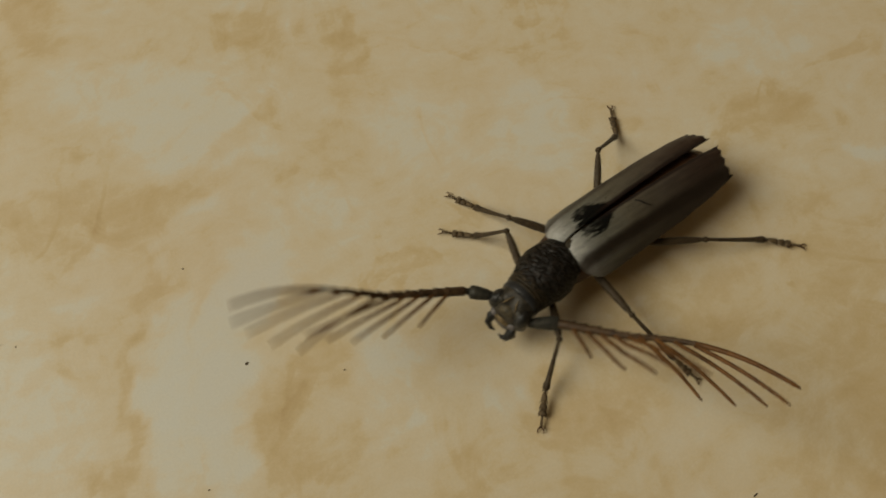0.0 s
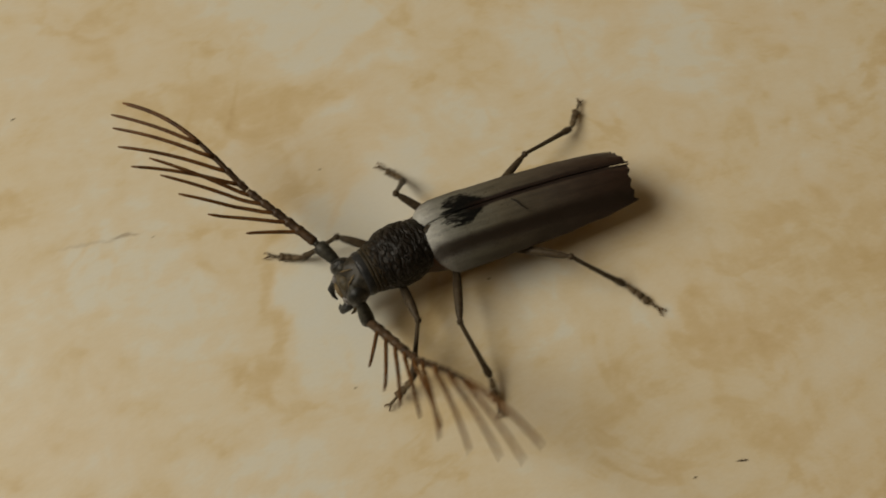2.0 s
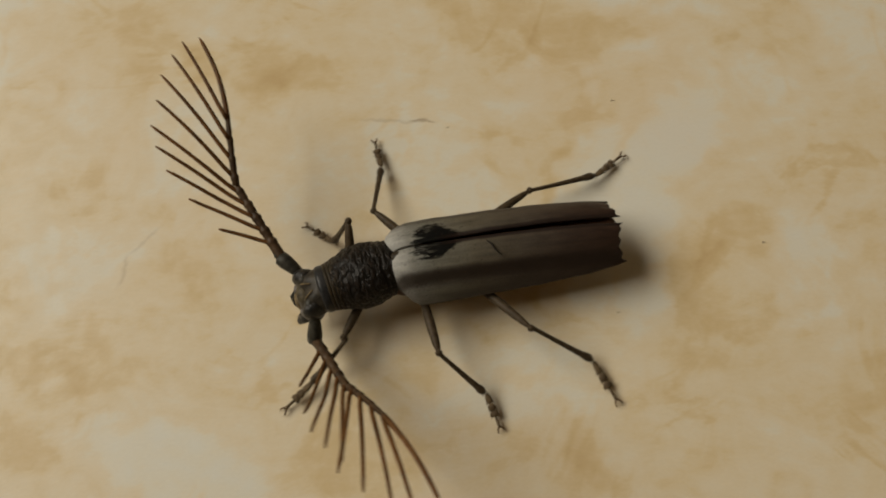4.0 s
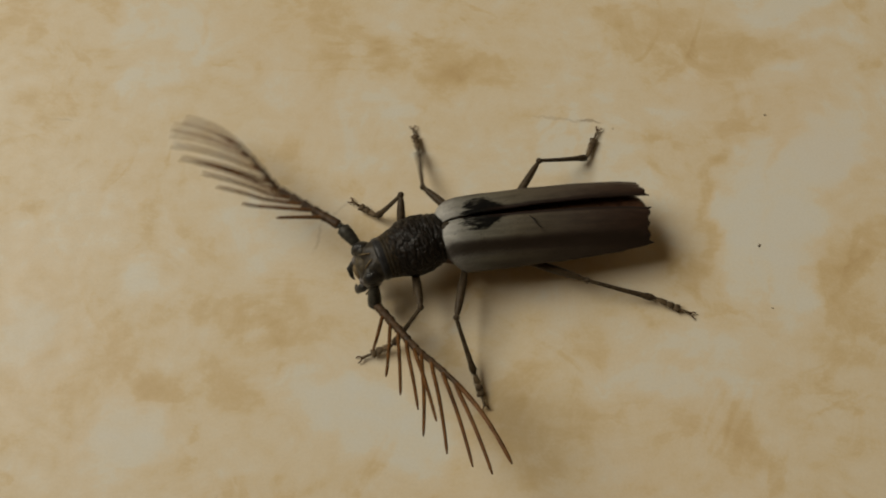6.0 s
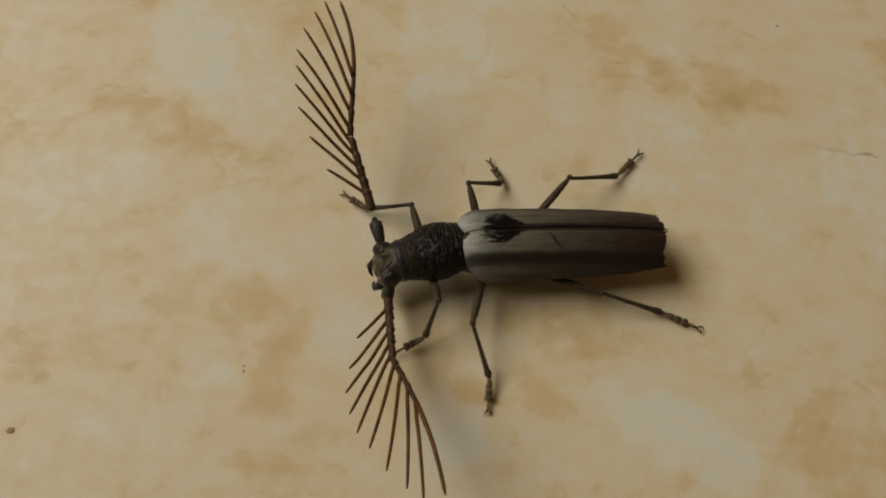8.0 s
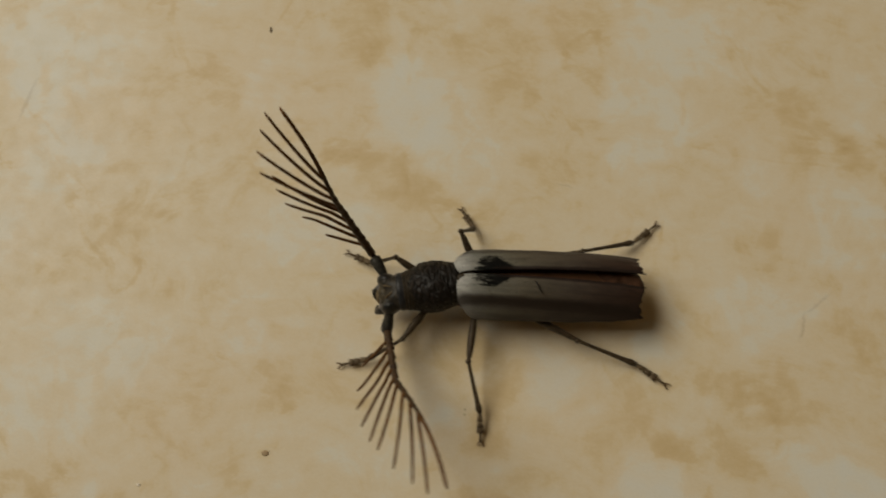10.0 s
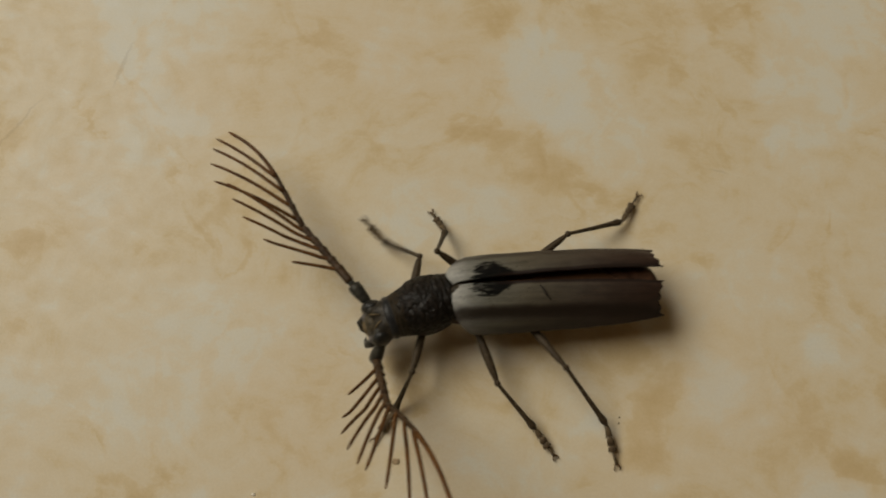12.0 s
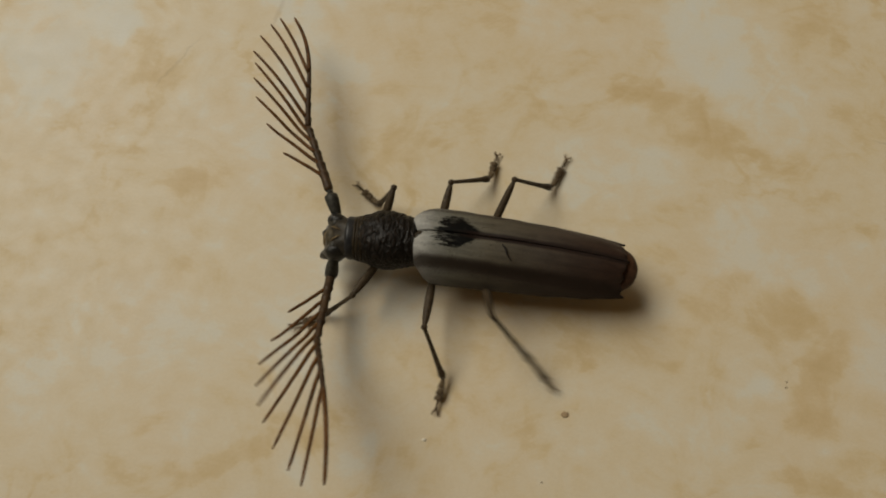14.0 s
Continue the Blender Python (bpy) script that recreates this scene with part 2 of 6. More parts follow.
blotch(73.6, 16.0, 3.8, 2.6, 69, 0.55)
blotch(82.1, 20.9, 4.2, 2.7, -173, 0.55)
blotch(39.7, 4.9, 3.7, 2.7, 180, 0.50)
blotch(53.5, 10.6, 9.7, 2.5, 178, -0.55)
blotch(76.5, 45.1, 7.4, 4.9, -167, -0.85)
blotch(75.1, 58.6, 3.0, 1.7, -177, -0.45)
blotch(43.4, 51.8, 6.0, 2.6, 167, -0.35)
blotch(69.4, 43.2, 4.7, 0.7, 72, 0.40)
blotch(13.9, 28.6, 4.3, 0.9, 138, 0.30)
blotch(28.3, 39.4, 4.3, 3.9, 174, -0.25)
blotch(94.0, 61.2, 6.1, 4.5, 58, 0.25)
blotch(-54.8, 56.7, 10.0, 7.0, 111, -0.68)
blotch(-31.9, 50.3, 5.9, 3.6, -164, 0.45)
blotch(-40.2, 62.9, 5.8, 3.1, -177, 0.35)
blotch(-50.7, 42.3, 8.9, 2.1, 163, 0.55)
blotch(-44.0, 19.0, 8.0, 3.0, 169, 0.70)
blotch(-34.6, 12.6, 4.9, 2.2, 66, 0.65)
blotch(-31.4, 2.5, 4.3, 2.1, 180, 0.55)
blotch(-19.9, 8.7, 3.5, 2.7, 106, 0.45)
blotch(-34.5, -3.2, 4.5, 1.5, -179, 0.40)
blotch(-44.6, 25.0, 7.9, 4.3, 179, -0.35)
blotch(-28.1, 16.9, 4.6, 4.0, 129, -0.45)
blotch(-45.8, 10.3, 5.0, 3.6, 115, -0.55)
blotch(-14.5, 4.2, 5.4, 4.7, 110, -0.45)
blotch(-16.4, 14.5, 4.4, 3.2, 101, 0.45)
blotch(21.3, 60.4, 8.2, 1.1, -179, 0.75)
blotch(27.7, 58.6, 5.1, 2.6, 154, 0.60)
blotch(7.5, 62.1, 5.1, 3.8, 87, 0.45)
blotch(34.2, 6.3, 7.7, 6.0, 74, 0.70)
blotch(41.3, 15.2, 4.3, 2.8, 60, 0.45)
blotch(56.4, 25.6, 4.4, 1.4, 110, 0.60)
blotch(12.8, 46.5, 7.6, 7.1, -132, -0.35)
blotch(42.5, 46.7, 16.1, 6.5, -174, -0.35)
blotch(60.4, 65.3, 8.2, 2.7, -174, 0.45)
blotch(57.6, 7.7, 2.9, 1.1, 111, 0.60)
blotch(53.3, 12.8, 8.4, 5.0, -171, -0.40)
blotch(16.5, 4.2, 7.0, 5.0, -174, -0.50)
blotch(49.0, 19.7, 1.8, 1.2, 154, 0.40)
blotch(0.8, 12.5, 3.2, 2.9, -178, 0.35)
blotch(-12.0, 19.9, 4.5, 2.2, 87, 0.40)
blotch(-23.8, 31.9, 8.2, 5.7, 179, -0.25)
blotch(-120.3, 55.7, 13.0, 5.2, 106, -0.65)
blotch(-111.9, 56.9, 8.6, 5.3, -177, -0.45)
blotch(-93.7, 54.3, 10.3, 4.7, -173, 0.50)
blotch(-118.5, 45.9, 4.7, 1.2, 83, 0.50)
blotch(-67.3, 70.3, 7.8, 4.3, 102, 0.50)
blotch(-92.8, 33.9, 19.6, 1.1, -138, 0.45)
blotch(-104.1, 23.3, 3.5, 2.0, -158, 0.60)
blotch(-55.0, 43.5, 6.0, 3.7, 149, 0.45)
blotch(-44.0, 69.4, 7.6, 4.1, -171, 0.45)
blotch(-31.4, 76.3, 5.8, 5.5, -144, 0.50)
blotch(-49.3, 53.8, 9.1, 8.2, 98, -0.32)
blotch(-14.2, 76.2, 8.3, 7.5, -143, -0.40)
blotch(5.2, 61.6, 7.6, 3.1, 89, 0.55)
blotch(16.4, 60.3, 4.5, 1.6, -170, 0.50)
blotch(-26.8, 57.2, 11.1, 3.0, -162, 0.35)
blotch(-93.3, 11.0, 12.5, 7.4, -176, -0.35)
blotch(-89.6, 19.3, 5.0, 4.4, 141, 0.35)
blotch(-62.6, 9.9, 9.6, 2.5, -149, 0.35)
blotch(-46.4, 12.4, 6.1, 4.0, -172, 0.40)
blotch(-95.1, -7.8, 4.7, 2.1, -173, 0.50)
blotch(-78.5, 3.4, 7.9, 1.3, 105, 0.30)
blotch(-80.1, 57.5, 6.3, 4.6, 108, -0.30)
blotch(-75.6, 15.4, 9.2, 4.2, -173, -0.25)
blotch(-90.9, 55.2, 7.8, 4.3, 176, 0.55)
blotch(-104.0, 22.8, 3.9, 2.8, -177, 0.55)
blotch(-120.4, 21.1, 5.7, 1.9, -160, 0.45)
blotch(-58.9, 43.9, 8.5, 3.0, 159, 0.55)
blotch(-76.9, 45.7, 10.8, 0.9, -139, 0.35)
blotch(-118.6, 49.3, 8.4, 0.9, 92, 0.40)
blotch(-113.1, 41.6, 7.6, 6.3, 172, -0.50)
blotch(-121.5, 31.0, 8.1, 4.3, -174, -0.35)
blotch(-53.1, 53.2, 9.1, 5.6, -168, -0.29)
blotch(-101.6, 2.5, 10.2, 6.4, -175, -0.40)
blotch(-100.3, -6.4, 6.3, 1.7, -171, 0.40)
blotch(-141.9, 41.3, 5.4, 4.4, 125, -0.85)
blotch(-149.9, 34.1, 10.4, 7.5, 121, -0.60)
blotch(-134.7, 35.8, 4.6, 4.0, 167, 0.60)
blotch(-133.7, 26.8, 6.3, 0.5, -115, 0.40)
blotch(-121.7, 21.7, 5.7, 2.5, -159, 0.65)
blotch(-122.6, 30.8, 3.6, 2.6, -172, 0.35)
blotch(-107.9, -12.8, 6.4, 1.9, -156, 0.75)
blotch(-112.1, -15.5, 4.0, 1.1, -158, 0.50)
blotch(-119.5, -19.0, 4.1, 1.6, -169, 0.45)
blotch(-87.0, -10.7, 4.4, 0.9, -133, 0.55)
blotch(-95.1, 32.3, 6.0, 3.0, 103, 0.50)
blotch(-60.9, 45.4, 7.1, 2.0, 173, 0.65)
blotch(-52.0, 41.8, 5.0, 2.0, 114, 0.55)
blotch(-90.8, 53.9, 7.5, 3.5, -166, 0.45)
blotch(-78.7, 43.8, 12.7, 1.0, -140, 0.35)
blotch(-87.4, 34.0, 9.0, 0.8, -133, 0.35)
blotch(-49.1, 17.7, 7.5, 2.5, 167, 0.65)
blotch(-36.6, 8.1, 3.5, 2.5, -158, 0.65)
blotch(-39.1, 13.5, 7.0, 0.6, -140, 0.45)
blotch(-40.5, 64.7, 6.9, 4.3, -160, 0.50)
blotch(-35.5, 51.5, 5.3, 2.5, -164, 0.50)
blotch(-35.9, -1.5, 4.2, 1.8, -165, 0.60)
blotch(-58.1, 23.5, 2.4, 2.1, -134, 0.45)
blotch(-72.2, -3.3, 2.8, 2.3, -163, 0.40)
blotch(-92.9, -10.0, 4.2, 3.7, -175, -0.35)
blotch(-122.5, -2.4, 10.8, 6.5, -171, -0.35)
blotch(-100.1, 43.0, 4.9, 4.1, -168, 0.25)
blotch(-114.0, 27.0, 5.5, 5.1, 173, -0.20)
blotch(-142.2, 18.7, 6.0, 0.5, -158, 0.35)
blotch(-140.5, 8.2, 5.0, 0.5, -151, 0.30)
blotch(-132.6, -1.7, 4.8, 0.5, -140, 0.30)
blotch(-133.1, -12.1, 6.4, 4.1, 119, -0.35)
blotch(-82.2, 9.7, 6.6, 3.7, -167, -0.15)
blotch(-67.4, 34.3, 8.7, 5.1, -165, -0.30)
blotch(-49.6, 29.9, 7.0, 4.8, -161, -0.35)
blotch(-53.7, 1.5, 8.5, 4.1, -166, -0.20)
blotch(136.0, 8.0, 30.0, 22.0, 10, 0.42)
blotch(104.0, 6.0, 14.0, 9.0, -20, 0.30)


scratch(39.9, 49.0, 8.2, -6, 0.45, 0.4)
scratch(44.1, 48.6, 3.4, -13, 0.5, 0.9)
scratch(8.9, 33.7, 5.4, -134, 0.45, 0.35)
scratch(6.6, 29.8, 4.1, -100, 0.5, 0.45)
scratch(-30.5, 46.7, 2.7, 1, 0.4, 0.3)
scratch(-2.5, -3.8, 2.5, -92, 0.4, 0.5)
scratch(-131.0, 36.5, 10.5, -112, 0.5, 0.3)
scratch(-119.0, 48.6, 8.3, -96, 0.6, 0.3)


def tile_material():
    m, nodes, links, bsdf = material("marbled_tile")
    v = scaled_coords(nodes, links, 1000.0)
    def sum_of(marks, vector, inner, outer):
        total = 0.0
        for x, y, rx, ry, turn, strength in marks:
            mp = nodes.new("ShaderNodeMapping")
            mp.vector_type = "TEXTURE"
            mp.inputs["Location"].default_value = (x, y, 0)
            mp.inputs["Rotation"].default_value = (0, 0, radians(turn))
            mp.inputs["Scale"].default_value = (rx, ry, 1000)
            links.new(vector, mp.inputs["Vector"])
            ln = nodes.new("ShaderNodeVectorMath")
            ln.operation = "LENGTH"
            links.new(mp.outputs[0], ln.inputs[0])
            w = span_node(nodes, links, ln.outputs["Value"], outer, inner, 0.0, strength)
            total = math_node(nodes, links, "ADD", w, total)
        return total

    layer = nodes.new("ShaderNodeAttribute")
    layer.attribute_name = "marbling"
    clouds = layer.outputs["Fac"]
    small, _ = noise_node(nodes, links, v, 0.33, 6, 0.6)
    grain, _ = noise_node(nodes, links, v, 3.2, 3, 0.6)
    swirl = nodes.new("ShaderNodeTexNoise")
    for key, val in (("Scale", 0.11), ("Detail", 9.0), ("Roughness", 0.68), ("Distortion", 1.5)):
        swirl.inputs[key].default_value = val
    links.new(v, swirl.inputs["Vector"])
    # brush strokes of the print: long noise on coordinates bent by a wide one
    bend = nodes.new("ShaderNodeVectorMath")
    bend.operation = "MULTIPLY_ADD"
    links.new(noise_node(nodes, links, v, 0.03, 2)[1], bend.inputs[0])
    bend.inputs[1].default_value = (22, 22, 0)
    links.new(v, bend.inputs[2])

    def strokes(turn, across):
        mp = nodes.new("ShaderNodeMapping")
        mp.inputs["Rotation"].default_value = (0, 0, radians(-turn))
        mp.inputs["Scale"].default_value = (0.06, across, 1)
        links.new(bend.outputs[0], mp.inputs["Vector"])
        return noise_node(nodes, links, mp.outputs[0], 1.0, 7, 0.62)[0]

    # one tone value: clouds broken up by swirls and strokes, with crisp edges where it is strongest
    base = math_node(nodes, links, "MULTIPLY", clouds, 0.90)
    for value, weight in ((swirl.outputs["Fac"], 1.6), (strokes(34, 0.26), 0.95), (strokes(74, 0.30), 0.45), (small, 1.0)):
        base = math_node(nodes, links, "MULTIPLY_ADD", math_node(nodes, links, "SUBTRACT", value, 0.5), weight, base)
    # thin broken ochre outlines round the pale fields
    veins = nodes.new("ShaderNodeTexNoise")
    for key, val in (("Scale", 0.042), ("Detail", 5.0), ("Roughness", 0.55), ("Distortion", 0.9)):
        veins.inputs[key].default_value = val
    links.new(v, veins.inputs["Vector"])
    ring = math_node(nodes, links, "ABSOLUTE", math_node(nodes, links, "SUBTRACT", veins.outputs["Fac"], 0.48))
    ring = math_node(nodes, links, "MULTIPLY", span_node(nodes, links, ring, 0.042, 0.006), span_node(nodes, links, noise_node(nodes, links, v, 0.09, 4)[0], 0.40, 0.62, 0.0, 0.36))
    base = math_node(nodes, links, "ADD", base, ring)
    tone = math_node(nodes, links, "MULTIPLY_ADD", base, 0.85, span_node(nodes, links, base, 0.16, 0.46, 0.0, 0.16))
    tone = math_node(nodes, links, "ADD", tone, span_node(nodes, links, base, -0.2, -0.44, 0.0, -0.18))
    ease = nodes.new("ShaderNodeMapRange")
    links.new(tone, ease.inputs["Value"])
    ease.inputs["From Min"].default_value, ease.inputs["From Max"].default_value = -1.0, 1.3
    col = ramp_node(nodes, links, ease.outputs[0],
                    (0.02, (0.562, 0.548, 0.478)), (0.22, (0.574, 0.535, 0.432)), (0.40, (0.576, 0.500, 0.364)), (0.56, (0.553, 0.456, 0.294)), (0.76, (0.508, 0.394, 0.224)), (1.0, (0.440, 0.320, 0.160)))
    warm, _ = noise_node(nodes, links, v, 0.03, 3)
    col = mix_node(nodes, links, span_node(nodes, links, warm, 0.45, 0.68, 0.0, 0.16), col, (0.58, 0.455, 0.31))
    speck = ramp_node(nodes, links, grain, (0.25, (0.955, 0.955, 0.955)), (0.75, (1.035, 1.035, 1.035)))
    col = mix_node(nodes, links, 1.0, col, speck, "MULTIPLY")
    small_warp = nodes.new("ShaderNodeVectorMath")
    small_warp.operation = "MULTIPLY_ADD"
    links.new(noise_node(nodes, links, v, 0.5, 3)[1], small_warp.inputs[0])
    small_warp.inputs[1].default_value = (1.6, 1.6, 0)
    links.new(v, small_warp.inputs[2])
    off = nodes.new("ShaderNodeVectorMath")
    off.operation = "ADD"
    links.new(small_warp.outputs[0], off.inputs[0])
    off.inputs[1].default_value = (-0.8, -0.8, 0)
    marks = sum_of(SCRATCHES, off.outputs[0], 0.5, 1.3)
    col = mix_node(nodes, links, math_node(nodes, links, "MULTIPLY", marks, 0.55), col, (0.20, 0.15, 0.10))
    links.new(col, bsdf.inputs["Base Color"])
    links.new(span_node(nodes, links, small, 0.3, 0.7, 0.44, 0.54), bsdf.inputs["Roughness"])
    bsdf.inputs["Specular IOR Level"].default_value = 0.26
    bump_node(nodes, links, math_node(nodes, links, "MULTIPLY_ADD", grain, 0.35, small), bsdf, 0.10, 0.0003)
    return m


def plaster_material(name, color):
    m, nodes, links, bsdf = material(name)
    v = scaled_coords(nodes, links, 1.0)
    n, _ = noise_node(nodes, links, v, 9, 6)
    col = ramp_node(nodes, links, n, (0.3, tuple(c * 0.9 for c in color)), (0.7, color))
    links.new(col, bsdf.inputs["Base Color"])
    bsdf.inputs["Roughness"].default_value = 0.8
    bump_node(nodes, links, n, bsdf, 0.2, 0.003)
    return m


TILE = tile_material()
PLASTER = plaster_material("plaster", (0.36, 0.272, 0.17))
CEILING = plaster_material("ceiling_paint", (0.40, 0.33, 0.235))
ELYTRON = elytron_material()
WING = wing_material()
VEIN = shell_material("wing_vein", (0.055, 0.022, 0.010), (0.12, 0.05, 0.02), 1.5, 0.4)
PRONOTUM = pronotum_material()
COLLAR = shell_material("collar", (0.009, 0.007, 0.004), (0.034, 0.024, 0.012), 2.0, 0.5, 0.5, 0.2)
HEAD = shell_material("head", (0.009, 0.008, 0.007), (0.050, 0.042, 0.030), 1.1, 0.42, 0.4, 0.2)
FACE = shell_material("face", (0.05, 0.036, 0.019), (0.17, 0.12, 0.058), 1.6, 0.5, 0.4, 0.2)
NECKSKIN = shell_material("neck_skin", (0.010, 0.010, 0.011), (0.036, 0.036, 0.036), 0.9, 0.30, 0.15, 0.1)
BROW = shell_material("brow", (0.020, 0.017, 0.012), (0.085, 0.068, 0.040), 1.4, 0.5, 0.4, 0.1)
SOCKET = shell_material("socket", (0.014, 0.013, 0.011), (0.05, 0.045, 0.034), 1.6, 0.42, 0.3, 0.1)
EYE = shell_material("eye", (0.006, 0.006, 0.006), (0.017, 0.017, 0.016), 6.0, 0.3, 0.5)
EYE.node_tree.nodes["Principled BSDF"].inputs["Specular IOR Level"].default_value = 0.32
LEG = shell_material("leg", (0.020, 0.013, 0.007), (0.064, 0.045, 0.025), 2.4, 0.45, 0.5, 0.25)
TARSUS = shell_material("tarsus", (0.034, 0.023, 0.013), (0.125, 0.088, 0.048), 2.5, 0.55, 0.6, 0.2)
CLAW = shell_material("claw", (0.06, 0.035, 0.018), (0.14, 0.085, 0.045), 3.0, 0.35)
CHEEK = shell_material("cheek", (0.045, 0.040, 0.038), (0.17, 0.155, 0.15), 1.8, 0.5, 0.4, 0.2)
SCAPE = shell_material("scape", (0.012, 0.012, 0.010), (0.048, 0.045, 0.036), 1.6, 0.45, 0.4, 0.2)
FLAGELLUM = shell_material("flagellum", (0.020, 0.012, 0.007), (0.068, 0.040, 0.020), 1.2, 0.45, 0.4, 0.1)
RAMUS = shell_material("ramus", (0.040, 0.018, 0.006), (0.125, 0.055, 0.016), 0.5, 0.5, 0.3, 0.1)
SCAR = shell_material("scar", (0.005, 0.004, 0.003), (0.014, 0.010, 0.008), 2.0, 0.6)
ABDOMEN = shell_material("abdomen", (0.020, 0.011, 0.007), (0.075, 0.036, 0.020), 1.0, 0.4, 0.4, 0.1)
CRUMB = shell_material("crumb", (0.24, 0.17, 0.10), (0.40, 0.30, 0.18), 2.0, 0.8)
PALE_CRUMB = shell_material("pale_crumb", (0.55, 0.50, 0.40), (0.75, 0.70, 0.60), 2.0, 0.7)
DIRT = shell_material("dirt", (0.04, 0.03, 0.018), (0.14, 0.105, 0.065), 3.0, 0.8)


# ---------------------------------------------------------------- mesh tools (millimetres)
def part(name, bm, mat, parent=None, label="", smooth=True, at=None):
    """Links a bmesh, drawn in millimetres, as one mesh object."""
    bmesh.ops.recalc_face_normals(bm, faces=bm.faces)
    for v in bm.verts:
        v.co *= MM
    me = bpy.data.meshes.new(name)
    bm.to_mesh(me)
    bm.free()
    for p in me.polygons:
        p.use_smooth = smooth
    me.materials.append(mat)
    ob = new(name, me)
    if parent is not None:
        ob.parent = parent
    if at is not None:
        ob.matrix_basis = at
    return tagged(ob, label)


def rings(bm, loops, close_ends=True):
    """Skins a row of closed loops of points."""
    made = [[bm.verts.new(p) for p in loop] for loop in loops]
    for a, b in zip(made, made[1:]):
        n = len(a)
        for i in range(n):
            bm.faces.new((a[i], a[(i + 1) % n], b[(i + 1) % n], b[i]))
    if close_ends:
        for loop, flip in ((made[0], True), (made[-1], False)):
            c = bm.verts.new(sum((v.co for v in loop), Vector()) / len(loop))
            for i in range(len(loop)):
                bm.faces.new((loop[i], loop[(i + 1) % len(loop)], c))
    return made


def tube(bm, points, radii, sides=8, flat=1.0):
    """A round rod along points, with a radius at each."""
    pts = [Vector(p) for p in points]
    loops = []
    for i, p in enumerate(pts):
        d = (pts[min(i + 1, len(pts) - 1)] - pts[max(i - 1, 0)]).normalized()
        side = d.cross(Vector((0, 0, 1)))
        side = side.normalized() if side.length > 1e-4 else Vector((0, 1, 0))
        up = side.cross(d)
        loops.append([p + (side * math.cos(a) + up * math.sin(a) * flat) * radii[i] for a in (math.tau * k / sides for k in range(sides))])
    rings(bm, loops)


def loft(bm, rows, sides=40, ridge=None):
    """A body of superellipse rings: x, half width, centre z, half height, power."""
    loops = []
    for x, w, z, h, n in rows:
        loop = []
        for k in range(sides):
            a = math.tau * k / sides
            c, s = math.cos(a), math.sin(a)
            p = Vector((x, w * math.copysign(abs(c) ** (2 / n), c), z + h * math.copysign(abs(s) ** (2 / n), s)))
            if ridge:
                p += Vector((0, c, s)) * ridge(x, a, p)
            loop.append(p)
        loops.append(loop)
    rings(bm, loops)


def between(rows, count):
    """Smoothly refines rows of numbers, the first of which runs evenly."""
    rows = [np.array(r, float) for r in rows]
    out = []
    for k in range(count):
        u = k / (count - 1) * (len(rows) - 1)
        i = min(int(u), len(rows) - 2)
        f = u - i
        p0, p1, p2, p3 = rows[max(i - 1, 0)], rows[i], rows[i + 1], rows[min(i + 2, len(rows) - 1)]
        out.append(0.5 * (2 * p1 + (p2 - p0) * f + (2 * p0 - 5 * p1 + 4 * p2 - p3) * f * f + (3 * p1 - p0 - 3 * p2 + p3) * f ** 3))
    return out


def ball(bm, at, radii, turn=(0, 0, 0), seg=24, ring=14):
    m = Matrix.LocRotScale(at, Euler([radians(a) for a in turn]), radii)
    bmesh.ops.create_uvsphere(bm, u_segments=seg, v_segments=ring, radius=1.0, matrix=m)


def box(bm, x0, x1, y0, y1, z0, z1):
    m = Matrix.LocRotScale(((x0 + x1) / 2, (y0 + y1) / 2, (z0 + z1) / 2), None, (x1 - x0, y1 - y0, z1 - z0))
    bmesh.ops.create_cube(bm, size=1.0, matrix=m)


# ---------------------------------------------------------------- the room
def value_noise(x, y, cell, seed, octaves=4):
    """Smooth noise from -1 to 1 on arrays of places."""
    rng = np.random.RandomState(seed)
    total, weight, norm = 0.0, 1.0, 0.0
    for _ in range(octaves):
        g = rng.uniform(-1, 1, (97, 97))
        u, v = x / cell + 40, y / cell + 40
        i, j = np.floor(u).astype(int), np.floor(v).astype(int)
        f, h = u - i, v - j
        f, h = f * f * (3 - 2 * f), h * h * (3 - 2 * h)
        i, j = i % 96, j % 96
        total = total + weight * ((g[i, j] * (1 - f) + g[i + 1, j] * f) * (1 - h) + (g[i, j + 1] * (1 - f) + g[i + 1, j + 1] * f) * h)
        norm, weight, cell = norm + weight, weight * 0.55, cell * 0.5
    return total / norm * 1.5


